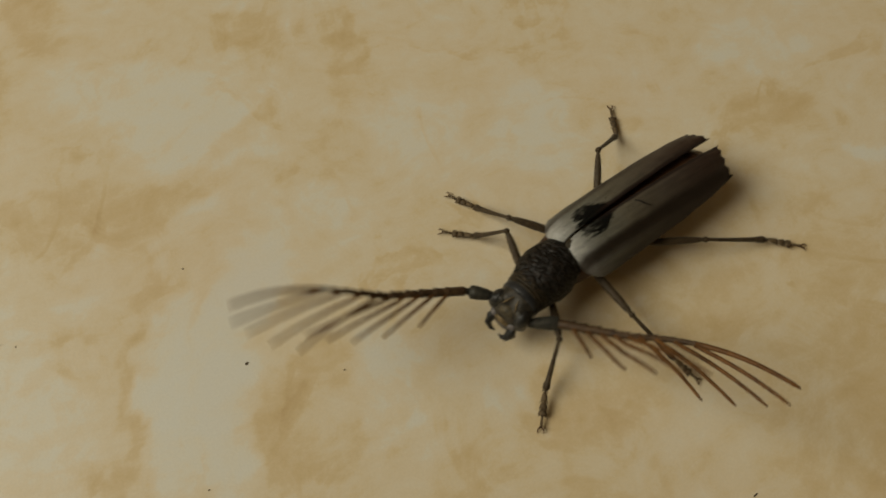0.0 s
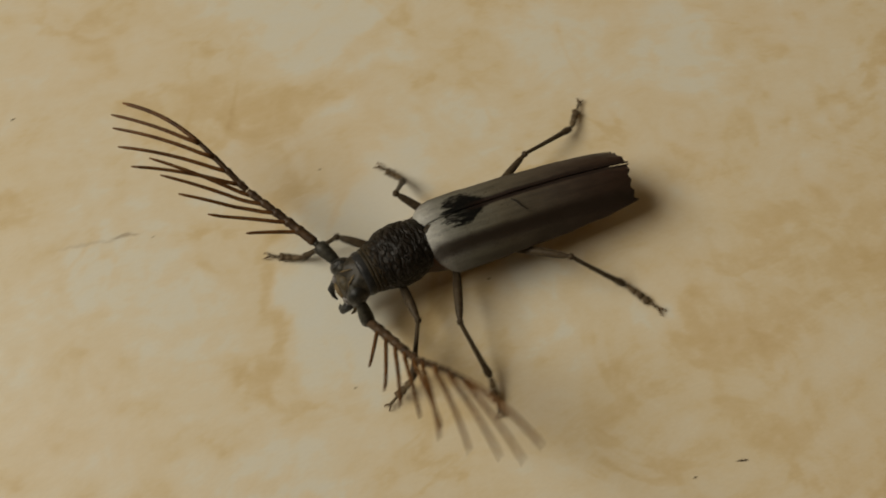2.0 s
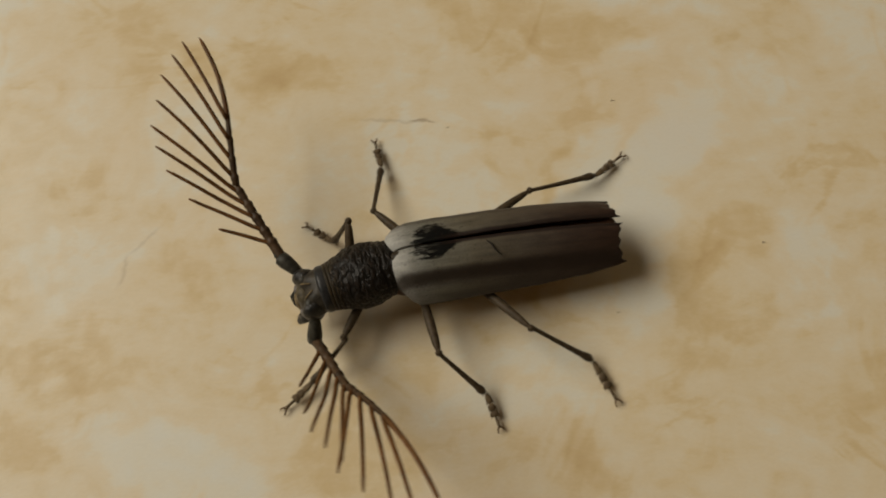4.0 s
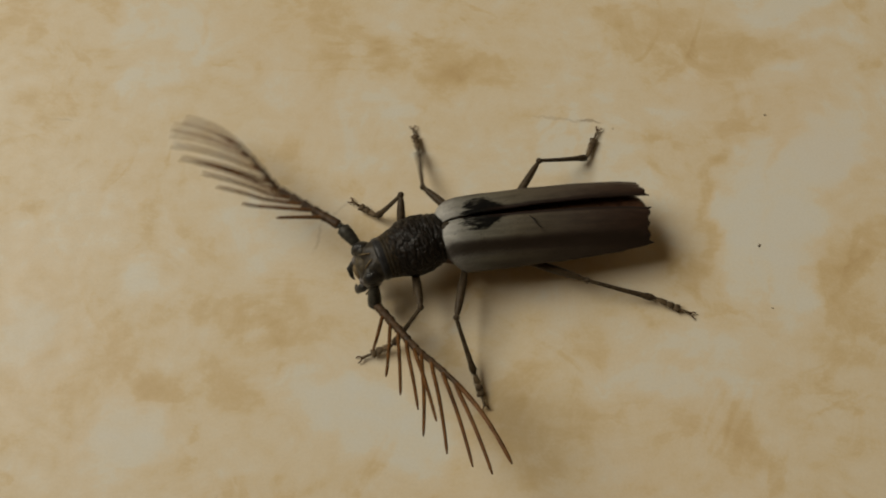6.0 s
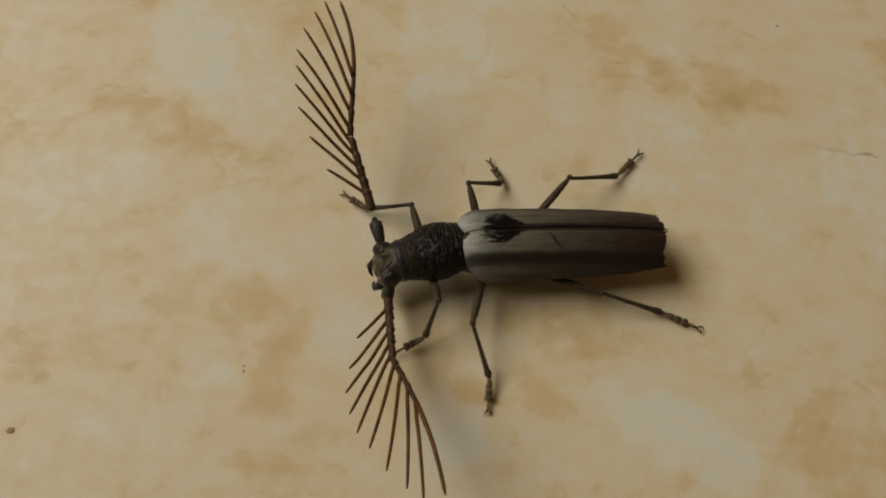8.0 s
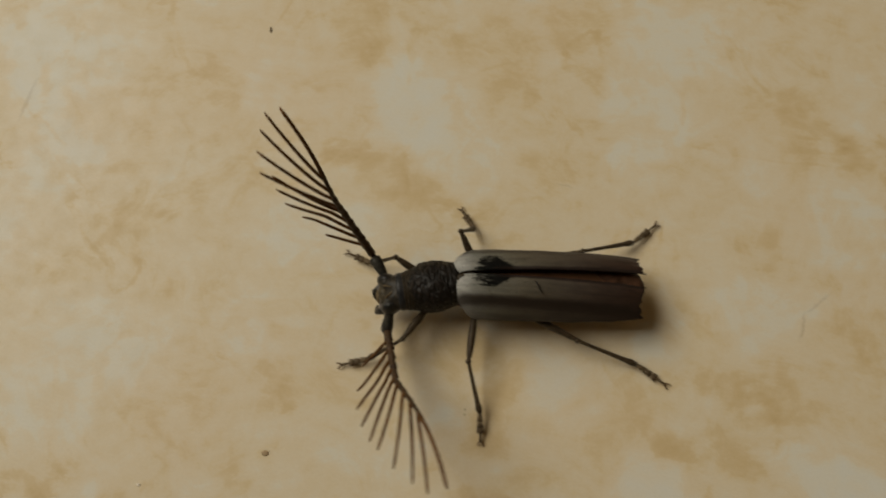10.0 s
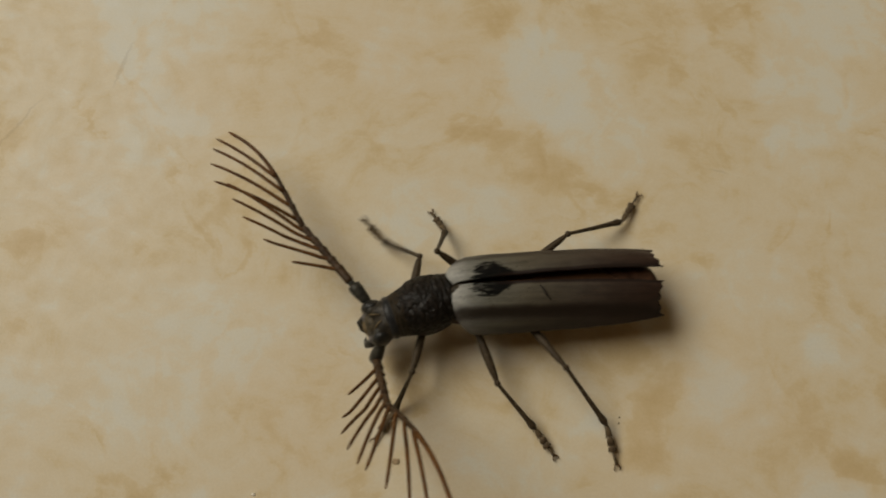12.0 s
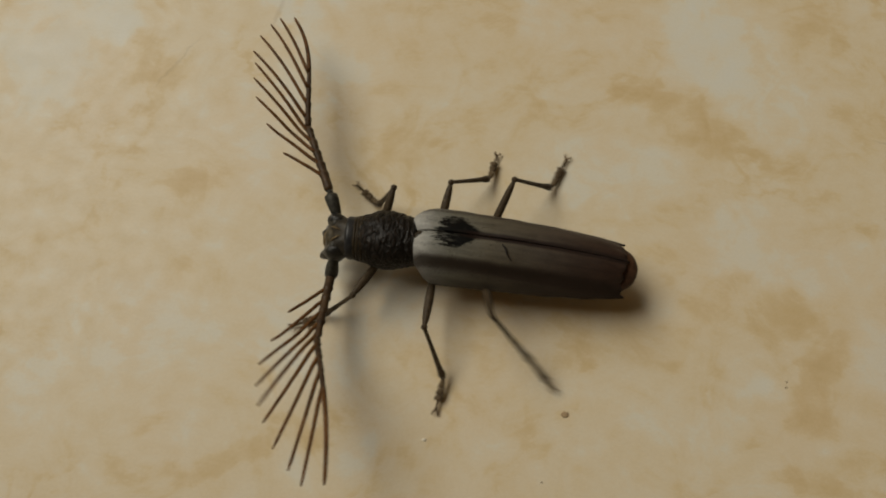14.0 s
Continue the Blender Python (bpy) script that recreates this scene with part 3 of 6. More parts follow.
def build_floor():
    """The tile floor: one slab, finely meshed where the marbling is drawn, with the clouds as a layer of the mesh."""
    xs = np.concatenate(([-660.0], np.arange(-190, 211, 0.9), [1600.0]))
    ys = np.concatenate(([-1300.0], np.arange(-90, 151, 0.9), [1300.0]))
    gx, gy = np.meshgrid(xs, ys, indexing="ij")
    wx = gx + 2.6 * value_noise(gx, gy, 11, 3, 5)
    wy = gy + 2.6 * value_noise(gx, gy, 11, 8, 5)
    wx, wy = wx + 1.3 * value_noise(gx, gy, 3.4, 5, 2), wy + 1.3 * value_noise(gx, gy, 3.4, 6, 2)
    ochre, pale = np.zeros_like(gx), np.zeros_like(gx)
    for x, y, rx, ry, turn, strength in BLOTCHES:
        c, s = math.cos(radians(turn)), math.sin(radians(turn))
        near = np.hypot(((wx - x) * c + (wy - y) * s) / rx, ((wy - y) * c - (wx - x) * s) / ry)
        k = np.clip((1.3 - near) / 0.75, 0, 1)
        k = k * k * (3 - 2 * k)
        if strength > 0:
            rim = 0.22 * np.exp(-((near - 0.95) / 0.16) ** 2)    # darker rim of a stain
            ochre = np.maximum(ochre, strength * (k * 0.85 + rim))
        else:
            pale = np.maximum(pale, -strength * k)
    tone = ochre * (0.90 + 0.35 * value_noise(gx, gy, 6, 21, 4)) - 1.12 * pale * (1 - 0.7 * np.clip(ochre, 0, 1))
    nx, ny = gx.shape
    verts = [(x * MM, y * MM, 0.0) for x, y in zip(gx.ravel().tolist(), gy.ravel().tolist())]
    faces = [(i * ny + j, (i + 1) * ny + j, (i + 1) * ny + j + 1, i * ny + j + 1) for i in range(nx - 1) for j in range(ny - 1)]
    rim = [j for j in range(0, ny)] + [i * ny + ny - 1 for i in range(1, nx)] + [(nx - 1) * ny + j for j in range(ny - 2, -1, -1)] + [i * ny for i in range(nx - 2, 0, -1)]
    base = len(verts)
    verts += [(verts[r][0], verts[r][1], -0.05) for r in rim]
    n = len(rim)
    faces += [(rim[k], rim[(k + 1) % n], base + (k + 1) % n, base + k) for k in range(n)]
    faces.append(tuple(base + k for k in range(n - 1, -1, -1)))
    me = bpy.data.meshes.new("floor")
    me.from_pydata(verts, [], faces)
    layer = me.attributes.new("marbling", "FLOAT", "POINT")
    layer.data.foreach_set("value", np.concatenate((np.clip(tone, -1.4, 1.5).ravel(), np.zeros(n))).astype(np.float32))
    me.materials.append(TILE)
    tagged(new("floor", me), "cream and ochre marbled glazed tile floor", "floor", kind="structure")


def build_room():
    def slab(name, label, mat, *boxes):
        bm = bmesh.new()
        for b in boxes:
            box(bm, *(c * 1000 for c in b))
        ob = part(name, bm, mat, smooth=False)
        return tagged(ob, label, name.split("_")[0], kind="structure")

    build_floor()
    slab("wall_west", "plain plastered wall with a window opening", PLASTER,
         (-0.75, -0.66, -1.3, -0.11, 0.0, 2.4), (-0.75, -0.66, 0.65, 1.3, 0.0, 2.4), (-0.75, -0.66, -0.11, 0.65, 0.0, 0.40), (-0.75, -0.66, -0.11, 0.65, 1.20, 2.4))
    slab("wall_east", "plain plastered wall", PLASTER, (1.6, 1.7, -1.3, 1.3, 0.0, 2.4))
    slab("wall_north", "plain plastered wall", PLASTER, (-0.75, 1.7, 1.3, 1.4, 0.0, 2.4))
    slab("wall_south", "plain plastered wall", PLASTER, (-0.75, 1.7, -1.4, -1.3, 0.0, 2.4))
    slab("ceiling", "plain painted ceiling", CEILING, (-0.75, 1.7, -1.4, 1.4, 2.4, 2.5))


build_room()


# ---------------------------------------------------------------- grit on the tile
def grit(x, y, size, turn, tall=0.35, narrow=0.6, label="tiny dark speck of grit lying on the tile"):
    rnd = random.Random(int(x * 31 + y * 17))
    bm = bmesh.new()
    bmesh.ops.create_icosphere(bm, subdivisions=2, radius=1.0)
    for v in bm.verts:
        k = 1 + rnd.uniform(-0.22, 0.22)
        v.co = Vector((v.co.x * size * k, v.co.y * size * narrow * k, max(v.co.z, -0.45) * size * tall * k))
    low = min(v.co.z for v in bm.verts)
    for v in bm.verts:
        v.co.z -= low
    ob = part("dirt_speck", bm, PALE_CRUMB if "pale" in label else CRUMB if "crumb" in label else DIRT, at=pose(x * MM, y * MM, 0, 0, 0, turn))
    return tagged(ob, label, "dirt", "specks of grit on the tile")


grit(32.5, 70.2, 0.2, 20, 0.35, 0.6)
grit(-40.9, 10.4, 0.15, 80, 0.35, 0.6)
grit(-40.9, 9.7, 0.14, 80, 0.35, 0.6)
grit(-67.9, 0.2, 0.5, 0, 0.2, 0.8, "grey-brown crumb stuck flat on the tile")
grit(105.6, 0.0, 0.58, -12, 0.25, 0.2, "thin dark brown fibre lying on the tile")
grit(99.7, 0.0, 0.19, 30, 0.3, 0.6)
grit(125.9, -2.5, 0.4, 15, 0.2, 0.2, "thin dark brown fibre lying on the tile")
grit(85.7, 29.3, 0.18, 0, 0.35, 0.6)
grit(69.7, 50.4, 0.16, 0, 0.35, 0.6)
grit(-84.4, -6.6, 0.28, 0, 0.3, 0.7, "tiny pale crumb lying on the tile")
grit(66.4, 21.4, 0.14, 0, 0.35, 0.6)
grit(47.4, 47.5, 0.11, 30, 0.35, 0.6)
grit(-69.3, -8.4, 0.16, 80, 0.35, 0.5)
grit(-82.4, 67.6, 0.55, 100, 0.2, 0.35, "thin dark brown fibre lying on the tile")
SPECK = grit(74.4, 34.6, 0.25, 10)    # kicked along by the beetle between 2.2 and 4.3 s


# ---------------------------------------------------------------- the beetle
# body axes: x ahead, y to its left, z up; 0, 0 below the joint of pronotum and wing cases
def bristle(seed, scale):
    return noise.noise(Vector((seed[0] * scale, seed[1] * scale, seed[2] * scale)))


# half section of a wing case, from suture to side edge: flat above, a blunt rib, a steep flank
SECTION_V = np.linspace(0, 1, 41)
SECTION_Y = (SECTION_V, np.convolve(np.pad(np.interp(SECTION_V, [0, 0.46, 0.6, 0.8, 1.0], [0, 0.53, 0.66, 0.88, 1.0]), 4, "reflect", reflect_type="odd"), np.ones(9) / 9, "valid"))
SECTION_Z = (SECTION_V, np.convolve(np.pad(np.interp(SECTION_V, [0, 0.3, 0.46, 0.6, 0.8, 1.0], [0, 0.09, 0.205, 0.39, 0.72, 1.0]), 4, "reflect", reflect_type="odd"), np.ones(9) / 9, "valid"))


def build_elytron(side):
    """One wing case: a curved shell, hinged at the shoulder."""
    hinge = Vector((-0.6, 2.6 * side, 9.2))
    nu, nv = 72, 30
    outer, inner = [], []
    for i in range(nu + 1):
        u = i / nu
        s = 26.4 * (u ** 1.25 if u < 0.3 else 0.3 ** 1.25 + (u - 0.3) / 0.7 * (1 - 0.3 ** 1.25))
        w = float(np.interp(s, [0, 0.5, 1.2, 2.4, 5, 11, 17, 22, 25, 26.3], [2.6, 3.9, 4.7, 5.15, 5.2, 5.0, 4.75, 4.35, 3.9, 3.6]))
        h = float(np.interp(s, [0, 0.8, 2.5, 8, 16, 22, 26.3], [2.6, 3.8, 4.7, 4.9, 4.7, 4.1, 3.1]))
        top = float(np.interp(s, [0, 0.4, 1.0, 2.2, 6, 12, 18, 23, 26.3], [8.6, 9.55, 10.15, 10.55, 10.7, 10.6, 10.1, 9.3, 8.5]))
        row_o, row_i = [], []
        for j in range(nv + 1):
            v = j / nv
            y = w * float(np.interp(v, *SECTION_Y))
            z = top - h * float(np.interp(v, *SECTION_Z))
            z -= 0.28 * math.exp(-(y / 0.45) ** 2)                      # sunken suture
            z += 0.14 * math.exp(-((y - 2.9) / 0.4) ** 2) * min(1, s / 4)  # faint rib
            z += 0.22 * math.exp(-((y - 3.0) / 0.35) ** 2) * math.exp(-((s - 2.2) / 1.6) ** 2)    # shoulder knob
            z -= 0.30 * math.exp(-((y - 3.65) / 0.32) ** 2) * min(1, s / 3) * max(0, 1 - s / 24)   # groove under the rib
            z += 0.07 * bristle((s, y, side), 0.55) + 0.03 * bristle((s, y, side), 1.6)
            # ragged, cut-off tip with a spine at each corner
            cut = 0.75 * math.sin(v * math.pi) ** 0.6 + 0.14 * math.sin(v * 23)
            x = 0.25 + (0.15 + 0.75 * math.sin(math.pi * v) ** 0.8 - 1.1 * v ** 3) * max(0, 1 - s / 3) - s + cut * max(0, (s - 23.5) / 2.8)
            nrm = Vector((0, 0.05 + 0.95 * v, 1.1 - 0.75 * v)).normalized()
            p = Vector((x, (y + 0.05) * side, z))
            row_o.append(p - hinge)
            row_i.append(p - Vector((0, nrm.y * side, nrm.z)) * 0.22 - hinge)
        outer.append(row_o)
        inner.append(row_i)
    bm = bmesh.new()
    vo = [[bm.verts.new(p) for p in r] for r in outer]
    vi = [[bm.verts.new(p) for p in r] for r in inner]
    for g in (vo, vi):
        for i in range(nu):
            for j in range(nv):
                bm.faces.new((g[i][j], g[i + 1][j], g[i + 1][j + 1], g[i][j + 1]))
    for i in range(nu):
        bm.faces.new((vo[i][0], vo[i + 1][0], vi[i + 1][0], vi[i][0]))
        bm.faces.new((vo[i][nv], vo[i + 1][nv], vi[i + 1][nv], vi[i][nv]))
    for j in range(nv):
        bm.faces.new((vo[0][j], vo[0][j + 1], vi[0][j + 1], vi[0][j]))
        bm.faces.new((vo[nu][j], vo[nu][j + 1], vi[nu][j + 1], vi[nu][j]))
    # the material reads body places, so the mesh keeps them and the hinge is the object's own offset
    for v in bm.verts:
        v.co += hinge
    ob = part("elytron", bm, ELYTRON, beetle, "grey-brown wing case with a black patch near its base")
    if side > 0:
        mark = bmesh.new()
        tube(mark, [(-10.3, 0.7, 10.52), (-10.8, 1.3, 10.58), (-11.0, 2.0, 10.58), (-11.6, 2.7, 10.46)], [0.05, 0.12, 0.10, 0.04], 6, 0.5)
        part("scar", mark, SCAR, ob, "dark crooked scratch")
    return ob, hinge


def build_wing(side):
    """A folded hindwing: a thin rippled sheet with raised veins."""
    bm = bmesh.new()
    nu, nv = 44, 14
    over = 1.7 if side < 0 else 0.5    # the upper wing folds across the lower one

    def place(u, v):
        x = -3.0 - 21.6 * u
        w = float(np.interp(u, [0, 0.2, 0.6, 0.85, 0.95, 1.0], [1.6, 3.0, 3.4, 3.4, 2.8, 1.7]))
        y = -over + v * (w + over)
        z = 8.6 + 0.45 * math.sin(u * 2.6) - 0.75 * u - 1.1 * v * v - 1.1 * u ** 3 + 0.05 * math.sin(v * 14) * u + 0.05 * bristle((x, y, 3.1 + side), 0.4)
        return Vector((x, y * side, z + (0.35 if side < 0 else -0.1)))

    up = [[bm.verts.new(place(i / nu, j / nv)) for j in range(nv + 1)] for i in range(nu + 1)]
    dn = [[bm.verts.new(place(i / nu, j / nv) - Vector((0, 0, 0.05))) for j in range(nv + 1)] for i in range(nu + 1)]
    for g in (up, dn):
        for i in range(nu):
            for j in range(nv):
                bm.faces.new((g[i][j], g[i + 1][j], g[i + 1][j + 1], g[i][j + 1]))
    for i in range(nu):
        for j in (0, nv):
            bm.faces.new((up[i][j], up[i + 1][j], dn[i + 1][j], dn[i][j]))
    for j in range(nv):
        for i in (0, nu):
            bm.faces.new((up[i][j], up[i][j + 1], dn[i][j + 1], dn[i][j]))
    ob = part("hindwing", bm, WING, beetle, "folded amber membranous hindwing")
    for v0, v1, u1 in ((0.95, 0.9, 0.9), (0.7, 0.75, 0.86), (0.5, 0.28, 0.7), (0.25, 0.05, 0.6)):
        vb = bmesh.new()
        pts = [place(0.03 + (u1 - 0.03) * k / 16, v0 + (v1 - v0) * k / 16) + Vector((0, 0, 0.04)) for k in range(17)]
        tube(vb, pts, [0.09 - 0.003 * k for k in range(17)], 6)
        part("wing_vein", vb, VEIN, ob)
    return ob


def build_trunk():
    """Underside: chest and abdomen below the wing cases."""
    rows = between([(2.0, 2.2, 6.4, 1.8, 2.2), (-0.5, 3.2, 6.2, 2.9, 2.3), (-4.0, 3.9, 6.0, 2.5, 2.4), (-9.0, 3.9, 5.9, 2.4, 2.4), (-13.0, 3.8, 5.9, 2.3, 2.3),
                    (-17.0, 3.8, 5.9, 2.1, 2.3), (-21.0, 3.7, 6.0, 2.0, 2.3), (-23.6, 3.2, 6.1, 1.6, 2.2), (-25.6, 2.1, 6.3, 1.2, 2.1), (-26.3, 0.9, 6.4, 0.7, 2.0)], 60)

    def seg(x, a, p):
        return -0.12 * (abs(math.sin((x + 9) * 0.78)) ** 12 if x < -8 else 0)

    bm = bmesh.new()
    loft(bm, rows, 36, seg)
    trunk = part("abdomen", bm, ABDOMEN, beetle, "dark reddish-brown abdomen and chest")
    bm = bmesh.new()
    ball(bm, (-0.9, 0, 9.55), (1.1, 0.75, 0.45))
    part("scutellum", bm, COLLAR, beetle)
    return trunk


def build_forebody():
    """Wrinkled pronotum, with its collars; turns on the neck joint at 0, 0."""
    rows = between([(-0.3, 2.8, 6.9, 2.6, 2.1), (0.6, 3.1, 6.9, 2.9, 2.1), (1.7, 3.35, 6.9, 3.1, 2.1), (3.1, 3.6, 6.9, 3.35, 2.1), (4.5, 3.5, 6.9, 3.35, 2.1),
                    (5.8, 3.05, 6.9, 3.05, 2.1), (6.8, 2.7, 6.9, 2.75, 2.1), (7.4, 2.55, 6.9, 2.6, 2.1)], 110)

    def wrinkle(x, a, p):
        if x < 1.4:
            return 0.05 * math.sin(x * 9)
        n = noise.noise(Vector((x * 0.8, p.y * 0.6, p.z * 0.6)))
        m = noise.noise(Vector((x * 1.5 + 9, p.y * 1.1, p.z * 1.1)))
        fine = noise.noise(Vector((x * 3.2, p.y * 2.2, p.z * 2.2)))
        wave = math.sin(x * 7.4 + n * 7.5 + m * 3.0)
        top = max(0.0, math.sin(a)) ** 0.5
        return (0.11 * (abs(wave) ** 0.8) + 0.10 * fine + 0.14 * m) * (0.5 + 0.5 * top) * min(1, (7.5 - x) / 0.9)

    bm = bmesh.new()
    loft(bm, rows, 96, wrinkle)
    ob = part("pronotum", bm, PRONOTUM, beetle, "black-brown deeply wrinkled pronotum")
    for x, r, lab in ((6.55, 2.80, ""), (6.98, 2.70, ""), (7.38, 2.58, "")):
        cb = bmesh.new()
        loops = []
        for k in range(48):
            a = math.tau * k / 48
            loops.append([Vector((x + 0.21 * math.cos(b), (r + 0.15 * math.sin(b)) * math.cos(a), 6.9 + (r + 0.15 * math.sin(b)) * math.sin(a))) for b in (math.tau * q / 8 for q in range(8))])
        rings(cb, loops + loops[:1], False)
        bmesh.ops.remove_doubles(cb, verts=cb.verts, dist=1e-5)
        part("collar", cb, COLLAR, ob, "golden-brown haired collar")
    return ob


def build_head():
    """Broad, downward-facing head: smooth neck ring, kidney eyes, ochre brow with a groove, jaws below."""
    rows = between([(6.9, 2.3, 6.9, 2.2, 2.1), (7.8, 2.5, 6.9, 2.35, 2.2), (8.7, 2.45, 6.8, 2.4, 2.3), (9.6, 2.4, 6.5, 2.4, 2.5), (10.3, 2.2, 6.0, 2.3, 2.6), (10.9, 1.9, 5.4, 2.1, 2.6), (11.25, 1.3, 4.9, 1.5, 2.4)], 46)

    def groove(x, a, p):
        top = math.exp(-((a - math.pi / 2) / 0.22) ** 2)
        return -0.40 * top * math.exp(-((x - 9.9) / 1.0) ** 2) + 0.04 * bristle((x, p.y, p.z), 1.6)

    bm = bmesh.new()
    loft(bm, rows, 48, groove)
    ob = part("head", bm, HEAD, beetle, "blackish head with an ochre brow between the antennae")
    bm = bmesh.new()
    loft(bm, between([(7.25, 2.3, 6.9, 2.2, 2.1), (7.45, 2.55, 6.9, 2.48, 2.1), (7.9, 2.68, 6.9, 2.6, 2.1), (8.35, 2.62, 6.9, 2.55, 2.1), (8.6, 2.35, 6.85, 2.3, 2.1)], 20), 48)
    part("neck_ring", bm, NECKSKIN, ob, "smooth slate-grey ring behind the eyes")
    for s in (1, -1):
        bm = bmesh.new()
        ball(bm, (9.7, 1.85 * s, 6.85), (1.45, 1.05, 1.8), (0, 14, 14 * s))
        ball(bm, (9.95, 2.05 * s, 5.6), (0.9, 0.8, 1.2), (0, 30, 8 * s))
        part("eye", bm, EYE, ob, "large glossy dark compound eye")
        bm = bmesh.new()
        tube(bm, [(9.3, 1.0 * s, 7.9), (9.8, 1.35 * s, 8.05), (10.2, 1.8 * s, 7.6), (10.3, 2.2 * s, 7.1)], [0.45, 0.66, 0.7, 0.5], 14)
        part("antenna_socket", bm, SOCKET, ob, "raised antennal socket")
        bm = bmesh.new()
        tube(bm, [(9.15, 0.35 * s, 9.05), (9.6, 0.55 * s, 8.95), (10.1, 0.8 * s, 8.6), (10.4, 1.0 * s, 8.2)], [0.04, 0.09, 0.10, 0.03], 8, 0.5)
        part("brow_ridge", bm, FACE, ob, "golden-haired brow ridge")
        bm = bmesh.new()
        tube(bm, [(10.3, 1.25 * s, 4.9), (11.2, 1.6 * s, 4.1), (11.9, 1.5 * s, 3.3), (12.0, 0.85 * s, 2.6), (11.8, 0.3 * s, 2.3)], [0.62, 0.62, 0.45, 0.26, 0.07], 12)
        part("mandible", bm, EYE, ob, "dark curved mandible")
        bm = bmesh.new()
        tube(bm, [(9.9, 0.8 * s, 3.9), (10.4, 1.6 * s, 3.0), (10.7, 1.9 * s, 2.2), (11.1, 1.8 * s, 1.6)], [0.2, 0.2, 0.22, 0.12], 8)
        part("palp", bm, FACE, ob)
        bm = bmesh.new()
        ball(bm, (10.75, 1.35 * s, 5.35), (0.62, 0.75, 1.0), (0, 24, 18 * s), 16, 10)
        part("cheek", bm, CHEEK, ob, "pale grey-haired cheek below the eye")
    bm = bmesh.new()
    ball(bm, (10.35, 0, 7.35), (0.85, 1.25, 0.8), (0, 48, 0))
    part("brow", bm, BROW, ob, "ochre-grey haired brow")
    bm = bmesh.new()
    ball(bm, (11.05, 0, 5.5), (0.55, 1.25, 1.0), (0, 20, 0))
    part("clypeus", bm, FACE, ob, "ochre-haired clypeus")
    return ob


def build_scape(long):
    bm = bmesh.new()
    tube(bm, [(0, 0, 0), (0.14 * long, 0, 0), (0.38 * long, 0, 0.03), (0.70 * long, 0, 0.03), (0.92 * long, 0, 0), (long, 0, 0)], [0.34, 0.56, 0.72, 0.86, 0.84, 0.45], 14)
    ball(bm, (long + 0.15, 0, 0), (0.4, 0.42, 0.42), seg=12, ring=8)
    return part("scape", bm, SCAPE, beetle, "thick dark first joint of the antenna")


FLAG_STEPS = (2.4, 4.1, 5.8, 7.5, 9.2, 10.9, 12.8, 14.9, 17.2)
RAMUS_LONG = (5.9, 8.7, 10.6, 11.4, 11.6, 11.5, 11.9, 11.6, 10.6)
RAMUS_TURN = (43, 35, 30.5, 26, 21.5, 31, 25, 18.5, 14)
JOINT, FORK, TIP = 9.8, 17.2, 27.4    # along the comb: its bend, the last fork, the end of the last tooth


def comb_bend(s, side):
    """How far the outer half of the comb bows away from its teeth, and the way it leans there."""
    f = (s - JOINT) / (TIP - JOINT)
    if f <= 0:
        return 0.0
    return -(0.5 if side > 0 else 1.0) * math.sin(math.pi * min(f, 1.0) ** 1.35)


def comb_arch(s):
    """How high the outer half of the comb arches before it droops to its tip."""
    f = min(max((s - JOINT) / (TIP - JOINT), 0.0), 1.25)
    return 1.5 * 4 * f * (1 - f)


def build_flagellum(first, last, start, end, side):
    """A stretch of the comb: joints of the stem along x, with the comb's teeth on the +y side as parts."""
    bm = bmesh.new()
    pts, rad = [], []
    s = start
    while s < end - 1e-6:
        frac = s / 18.2
        after = min([s - q for q in FLAG_STEPS if s >= q - 0.35] or [9.0])
        swell = 1.14 if after < 0.15 else (0.84 if after < 0.6 else 0.98)
        pts.append((s - start, comb_bend(s, side), -side * comb_arch(s)))
        rad.append((0.62 - 0.37 * frac) * swell * (0.55 if s < 0.25 else 1))
        s += 0.25
    pts.append((end - start, comb_bend(end, side), -side * comb_arch(end)))
    rad.append(0.27)
    tube(bm, pts, rad, 8)
    ob = part("flagellum", bm, FLAGELLUM, beetle, "dark jointed comb-like stem of the antenna")
    for k in range(first, last):
        s, ln, turn = FLAG_STEPS[k], RAMUS_LONG[k], radians(RAMUS_TURN[k])
        out = 0.05 if k < 5 else 0.14
        rb = bmesh.new()
        pts, rad = [], []
        x, y = s - start - 0.15, comb_bend(s, side) + 0.05
        for q in range(15):
            f = q / 14
            pts.append((x, y, -side * comb_arch(x + start) + 0.10 * math.sin(f * 2.2 + k)))
            rad.append(0.15 + 0.10 * (1 - f) ** 0.6 if f < 0.95 else 0.09)
            if q == 0:
                rad[0] += 0.08
            a = turn * (1 - out + 2 * out * f) + (0.15 * (1 - f / 0.15) if f < 0.15 else 0.0)
            x += math.cos(a) * ln / 14
            y += math.sin(a) * ln / 14
        tube(rb, pts, rad, 7)
        part("ramus", rb, RAMUS, ob)
    if last == len(FLAG_STEPS):
        rb = bmesh.new()
        way = [FORK - 0.2 + (TIP - FORK + 0.2) * q / 14 for q in range(15)]
        tube(rb, [(s - start, comb_bend(s, side), -side * comb_arch(s)) for s in way], [0.30 - 0.006 * q if q < 14 else 0.10 for q in range(15)], 8)
        part("ramus", rb, RAMUS, ob, "long curved last tooth of the comb")
    return ob


